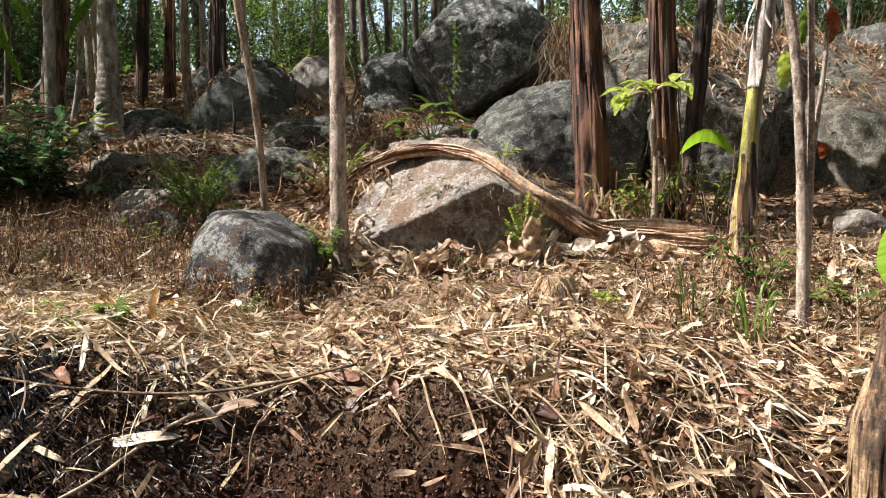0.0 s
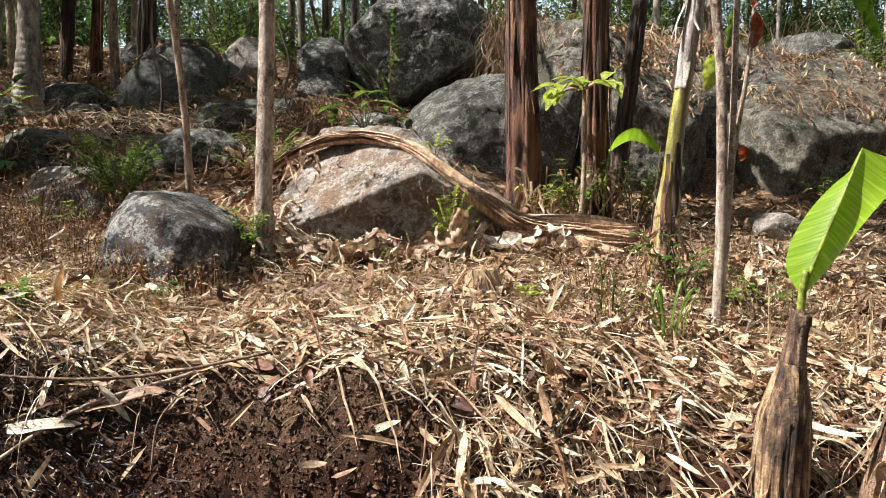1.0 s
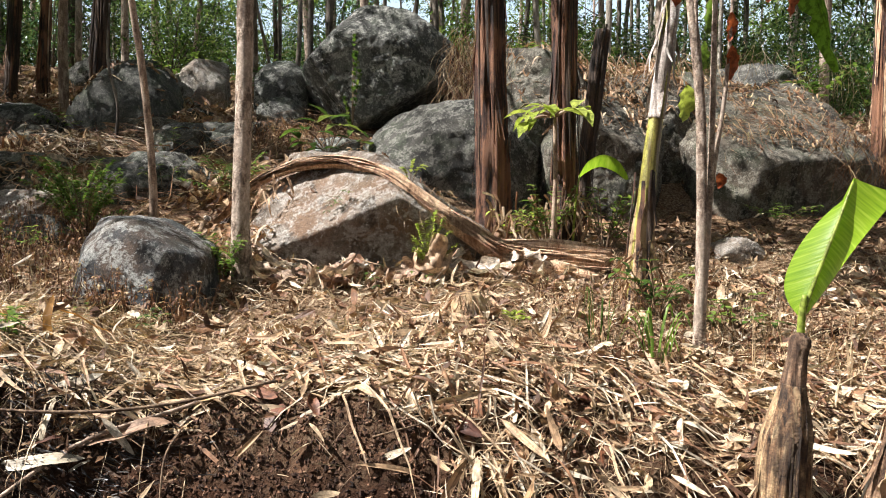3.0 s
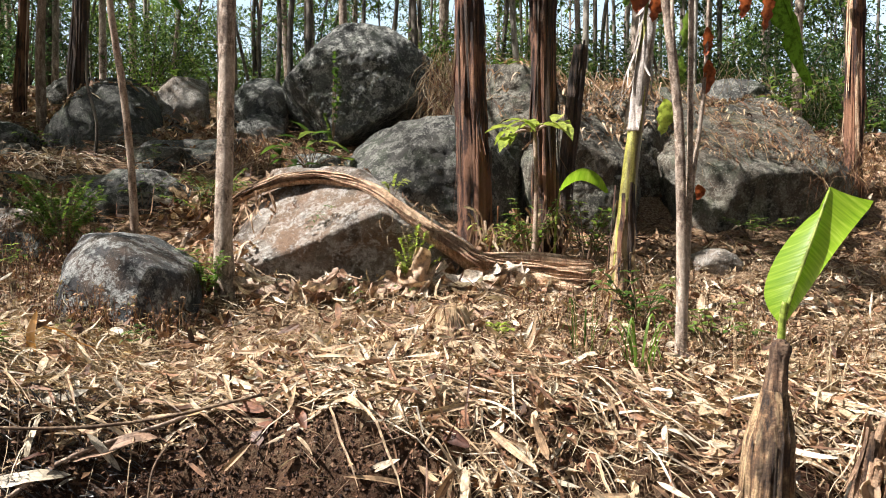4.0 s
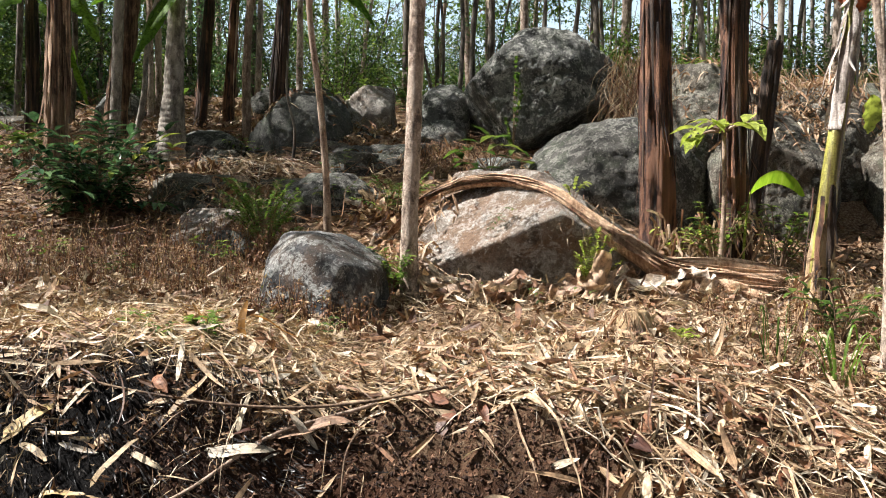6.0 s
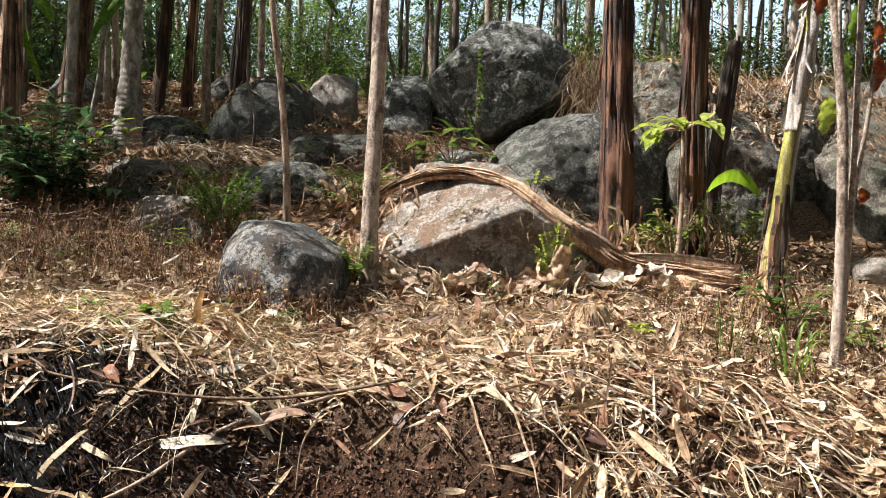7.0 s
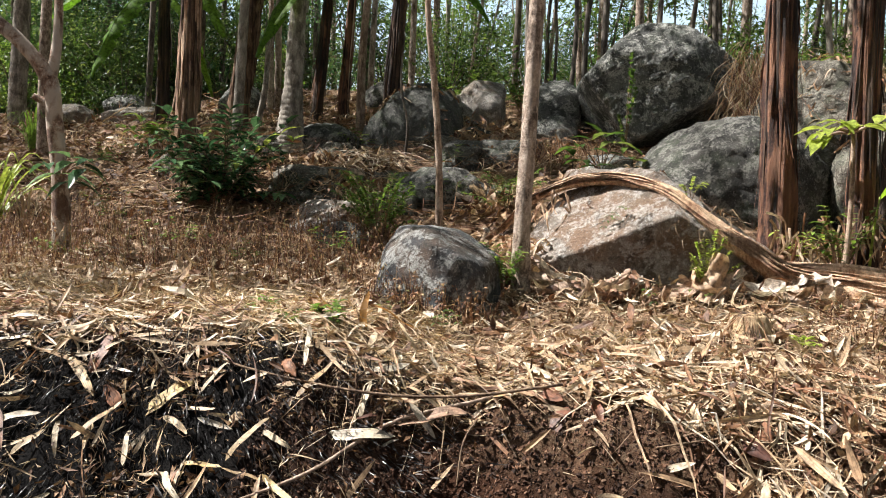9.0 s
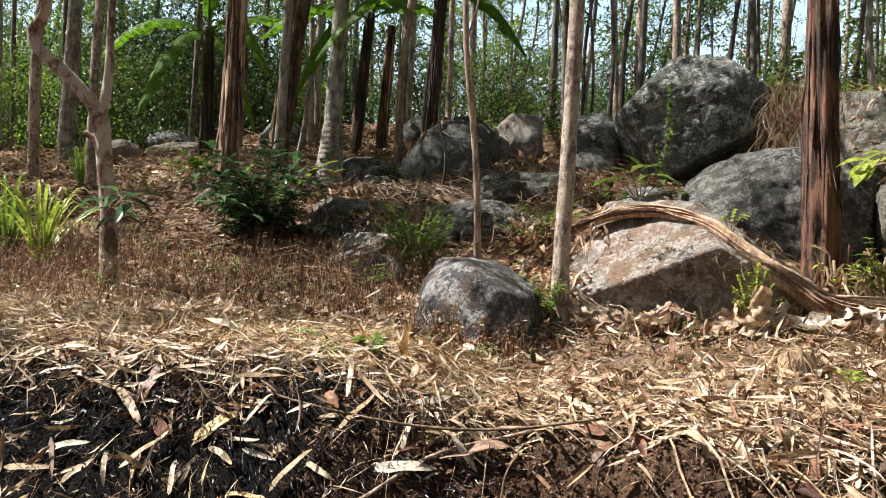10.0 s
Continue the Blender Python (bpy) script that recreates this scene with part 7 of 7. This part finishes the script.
q = np.random.default_rng(1100)
for k in range(280):
    x, y = q.uniform(-2.9, 2.5), 2.3 + 1.2 * q.uniform() ** 0.8
    if (-1.6 < x < 0.35 and y < 2.85 or 0.7 < x < 1.5 and y < 2.68) and q.uniform() < 0.85:
        y = q.uniform(2.8, 3.5)
    leaf = new("dry_leaf", leaf_meshes[int(q.integers(12))])
    leaf.parent = ground
    e = 0.05
    slope = (gz(x, y + e) - gz(x, y - e)) / (2 * e)
    tilt = Matrix.Rotation(math.atan(slope), 4, "X")
    size = q.uniform(0.08, 0.21)
    leaf.matrix_basis = Matrix.Translation((x, y, gz(x, y) + q.uniform(0.015, 0.035))) @ tilt @ Euler((q.normal(0, 0.3), q.normal(0, 0.2), q.uniform(0, 6.28))).to_matrix().to_4x4() @ Matrix.Scale(size, 4)


def big_leaf(x, y, z, size, mat, label, rot, mesh_id, wide=1.0):
    me = leaf_meshes[mesh_id].copy()
    me.materials.clear()
    me.materials.append(mat)
    ob = new("dry_leaf", me)
    ob.location = (x, y, z)
    ob.rotation_euler = [radians(a) for a in rot]
    ob.scale = (size, size * wide, size)
    return tagged(ob, label, "dry leaf", "single dry leaves")


def bank_leaf(x, y, size, spin, mat, label, mesh_id, wide=1.0, up=0.03, tilt=None):
    """A husk lying on the steep bank; spin turns it in the bank's face."""
    slope = math.atan((gz(x, y + 0.06) - gz(x, y - 0.06)) / 0.12) if tilt is None else radians(tilt)
    ob = big_leaf(x, y, gz(x, y) + up, size, mat, label, (0, 0, 0), mesh_id, wide)
    ob.rotation_euler = (Matrix.Rotation(slope, 3, "X") @ Matrix.Rotation(radians(spin), 3, "Z")).to_euler()
    return ob


bank_leaf(-1.03, 2.60, 0.25, 6, M_HUSK, "broad pale bamboo husk on the bank", 2, 1.4, 0.045)
bank_leaf(-1.24, 2.72, 0.21, 62, M_HUSK, "curved pale husk hanging down the bank", 4, 1.0, 0.045)
bank_leaf(-1.04, 2.72, 0.17, 88, M_HUSK, "narrow pale husk standing on the bank", 6, 0.9, 0.045)
bank_leaf(-0.80, 2.74, 0.28, 22, M_SCRAP, "long grey-tan husk lying across the bank", 1, 1.5, 0.05)
HUSKS = [(-2.20, 3.00, 0.25, -46, 1.4), (-2.15, 2.66, 0.23, -42, 1.1), (-1.78, 2.63, 0.24, 47, 1.7), (-1.70, 2.55, 0.13, -27, 1.7), (-1.99, 2.51, 0.22, 63, 1.0), (-1.55, 2.45, 0.15, 0, 1.2),
         (-1.41, 2.50, 0.21, 57, 0.8), (-1.32, 2.55, 0.13, -25, 1.6), (-1.62, 2.35, 0.14, -46, 1.5), (-1.25, 2.41, 0.17, -31, 1.3), (-1.69, 2.28, 0.17, 25, 2.6), (-1.87, 2.29, 0.18, -10, 1.3),
         (-1.85, 2.47, 0.16, 107, 1.0), (-2.33, 2.51, 0.20, 19, 1.2), (-2.45, 2.46, 0.20, 6, 1.2), (-2.21, 2.43, 0.14, 47, 1.6), (-2.70, 2.90, 0.30, 46, 0.7), (-1.62, 2.68, 0.16, 68, 0.8)]
for k, (x, y, size, spin, wide) in enumerate(HUSKS):
    gold = k in (2, 5, 9)
    bank_leaf(x, y, size, spin, M_GOLD_HUSK if gold else M_HUSK, "yellow bamboo husk lying on charred straw" if gold else "bleached bamboo husk lying on charred straw", k % 10, wide, 0.05)
big_leaf(-1.19, 3.2, 1.12, 0.19, M_ORANGE_LEAF, "upright orange dry leaf at the bank's edge", (0, -80, 80), 3, 1.6)
big_leaf(-1.36, 3.25, 1.12, 0.22, M_ORANGE_LEAF, "leaning orange dry leaf at the bank's edge", (20, -40, 150), 4, 1.6)
big_leaf(-1.06, 3.22, 1.11, 0.22, M_ORANGE_LEAF, "leaning orange dry leaf at the bank's edge", (-10, 30, 20), 5, 1.4)
for k in range(3):
    scrap(-0.46 + 0.07 * k - 0.07, 6.1 + 0.04 * k, 1.42 + 0.03 * (k == 1), 0.22, 1220 + k, 0.9 * k)
for k in range(3):
    scrap(-1.19 + 0.09 * k - 0.09, 6.85 + 0.05 * k, gz(-1.19, 6.9) + 0.06 + 0.05 * (k == 1), 0.26, 1200 + k, 0.8 * k)
big_leaf(0.33, 2.75, 0.80, 0.14, M_BROWN_LEAF, "reddish-brown broad dead leaf", (50, 10, -50), 10)
for k, (x, z, size, lean, spin) in enumerate(((0.47, 1.21, 0.30, -1.25, 0.3), (0.55, 1.18, 0.24, -0.8, 0.9), (0.38, 1.15, 0.22, -0.5, 2.4))):
    folded = scrap(x, 4.74, z, size, 1310 + k, spin)
    folded.data.materials[0] = M_BANANA_SCRAP
    folded.rotation_euler = (0.9, lean, spin)
    tagged(folded, "upright folded orange-brown leaf before the boulder", "dry leaf", "dry banana leaves")


# ---- dry vines, roots and twigs hanging over stones ----
def debris(label, x0, x1, y0, y1, z0, z1, n, length, width, fall, mat, seed, name="dry_vines"):
    q = np.random.default_rng(seed)
    bag = Bag()
    for k in range(n):
        p = np.array([q.uniform(x0, x1), q.uniform(y0, y1), q.uniform(z0, z1)])
        ln = q.uniform(0.4, 1.0) * length
        a = q.uniform(0, 2 * np.pi)
        d = np.array([math.cos(a), math.sin(a) * 0.5, -fall * q.uniform(0.3, 1.3)])
        d /= np.linalg.norm(d)
        side = q.normal(0, 0.16, 3) * ln
        v, f = ribbon([p, p + d * ln * 0.5 + side, p + d * ln + side * 0.3 - (0, 0, 0.1 * ln)], [width, width * 0.8, width * 0.3], 6, None, 0.1, 0.6, k)
        bag.add(v, f)
    return tagged(part(name, bag.verts(), bag.f, mat, smooth=False), label, "vines", kind="stuff")


debris("tangle of dry brown vines hanging beside the huge boulder", 1.05, 1.75, 8.1, 8.7, 2.45, 3.3, 620, 0.55, 0.006, 2.2, M_WEED, 31)
debris("pale dry vine strands hanging beside the huge boulder", 1.0, 1.7, 8.0, 8.6, 2.4, 3.2, 260, 0.5, 0.005, 2.0, M_STRAW, 131)
debris("dry brown fern and root tangle under the slope's lip", -0.9, -0.1, 7.7, 8.4, 1.95, 2.3, 320, 0.35, 0.006, 2.0, M_WEED, 32)
def strew(name, label, rocks, x0, x1, y0, y1, n, length, width, mat, seed, lift=0.015):
    """Dead leaves and twigs that lie on the skins of boulders."""
    q = np.random.default_rng(seed)
    tops = [rest_height(r) for r in rocks]
    bag = Bag()
    spots = np.stack([q.uniform(x0, x1, 18), q.uniform(y0, y1, 18)], 1)
    for k in range(n):
        x, y = spots[int(q.integers(18))] + q.normal(0, 0.13, 2) if q.uniform() < 0.75 else (q.uniform(x0, x1), q.uniform(y0, y1))
        a, ln = q.uniform(0, 2 * np.pi), length * q.uniform(0.3, 1.0)
        pts = []
        for s in (-0.5, 0.0, 0.5):
            px, py = x + math.cos(a) * ln * s, y + math.sin(a) * ln * s
            hits = [h for h in (t(px, py) for t in tops) if h is not None]
            pts.append(None if not hits else (px, py, max(hits) + lift * q.uniform(0.2, 2.5)))
        if None in pts or abs(pts[0][2] - pts[2][2]) > ln:
            continue
        v, f = ribbon(pts, [width * 0.5, width, width * 0.3], 4, None, 0.1, 0.6, k)
        bag.add(v, f)
    return tagged(part(name, bag.verts(), bag.f, mat, smooth=False), label, "litter", kind="stuff")


strew("fallen_twigs", "dry twigs and stalks caught on the slab", [undercut_rock, slab_rock], 3.2, 5.4, 7.0, 9.0, 700, 0.5, 0.007, M_WEED, 33, 0.035)
strew("leaf_drift", "dry leaves lodged on the slab and undercut boulder", [undercut_rock, slab_rock], 3.2, 5.4, 7.2, 9.0, 500, 0.14, 0.022, M_LITTER_MIX, 133, 0.03)
strew("leaf_drift", "dry leaves lodged on the shoulder boulders", [shoulder_rock, tall_rock], 1.6, 3.2, 7.2, 9.0, 420, 0.16, 0.026, M_BANANA_SCRAP, 134, 0.03)
strew("leaf_drift", "dead leaves heaped on the crest boulders", [ridge_rock, tall_rock], 2.4, 3.9, 7.9, 9.0, 500, 0.18, 0.028, M_BANANA_SCRAP, 138, 0.04)
strew("fallen_twigs", "dry stalks trailing over the tall boulders", [shoulder_rock, tall_rock], 1.4, 3.2, 7.0, 9.0, 240, 0.45, 0.007, M_WEED, 135)
strew("leaf_drift", "dead leaves lying over the slope stones", slope_stones + [low_rock, wide_rock], -4.8, -0.4, 6.8, 10.9, 2600, 0.14, 0.035, M_LITTER_MIX, 137, 0.02)
strew("leaf_drift", "few dead leaves and crumbs on the stained boulder", [main_rock], -0.5, 0.7, 5.2, 6.0, 40, 0.09, 0.016, M_LITTER_MIX, 136)
debris("dry straw hanging over the undercut boulder", 4.6, 5.6, 6.9, 7.6, 1.9, 2.4, 260, 0.4, 0.006, 1.6, M_WEED, 34)
debris("dry twigs fallen on the low dark boulder", -3.3, -2.4, 6.9, 7.8, 1.66, 1.85, 220, 0.4, 0.008, 0.5, M_STRAW, 35)
debris("frayed fibre fringe along the draped stem", 0.28, 0.66, 5.06, 5.25, 1.42, 1.66, 160, 0.16, 0.004, 0.4, M_STRAW, 36)
debris("dry leaf strips hanging at the feet of the banana stems", 0.95, 1.75, 5.5, 5.95, 1.35, 1.65, 90, 0.25, 0.018, 2.4, M_BANANA_SCRAP, 37)
debris("dry leaf strips hanging at the foot of the young banana", 1.55, 1.75, 4.4, 4.6, 1.1, 1.4, 60, 0.25, 0.015, 1.8, M_BANANA_SCRAP, 38)
debris("matted roots under the broken end of the stem", 1.35, 1.75, 4.9, 5.2, 1.12, 1.25, 200, 0.25, 0.004, 0.8, M_WEED, 39)
debris("heap of dry leaf strips slumped beside the stained boulder", -1.0, -0.5, 5.1, 5.9, 1.16, 1.42, 240, 0.17, 0.028, 0.5, M_BANANA_SCRAP, 41)
debris("dry flakes hanging from the draped stem down the boulder", -0.62, -0.36, 5.4, 5.62, 1.55, 1.74, 22, 0.2, 0.016, 2.0, M_BANANA_TAN, 42)
debris("heap of dead stalks and leaves on the boulders' crest", 2.0, 3.6, 8.1, 8.9, 2.8, 3.12, 420, 0.35, 0.014, 0.9, M_BANANA_SCRAP, 43)
debris("dry stalks standing along the crest behind the boulders", 0.8, 6.5, 9.0, 11.0, 2.9, 3.5, 900, 0.6, 0.006, 2.4, M_STRAW, 44)
for k, (x, y, n) in enumerate(((-2.6, 5.2, 7), (-3.3, 5.6, 8), (-2.0, 5.3, 6), (-4.4, 6.3, 9), (-3.9, 7.6, 10), (-2.9, 8.8, 8), (-5.4, 7.9, 10), (-1.6, 8.0, 8), (-6.4, 7.0, 9))):
    leafy_plant("weed", at(x, y), tips(n, 0.22 + 0.03 * (k % 4), 0.3, 70 + k, 0.3), 5, 0.055, 0.5, M_GREEN_LIGHT if k % 3 else M_GREEN, "scattered green weeds in dry slope litter", "weed", 70 + k, M_TWIG, 0.003, "weeds")
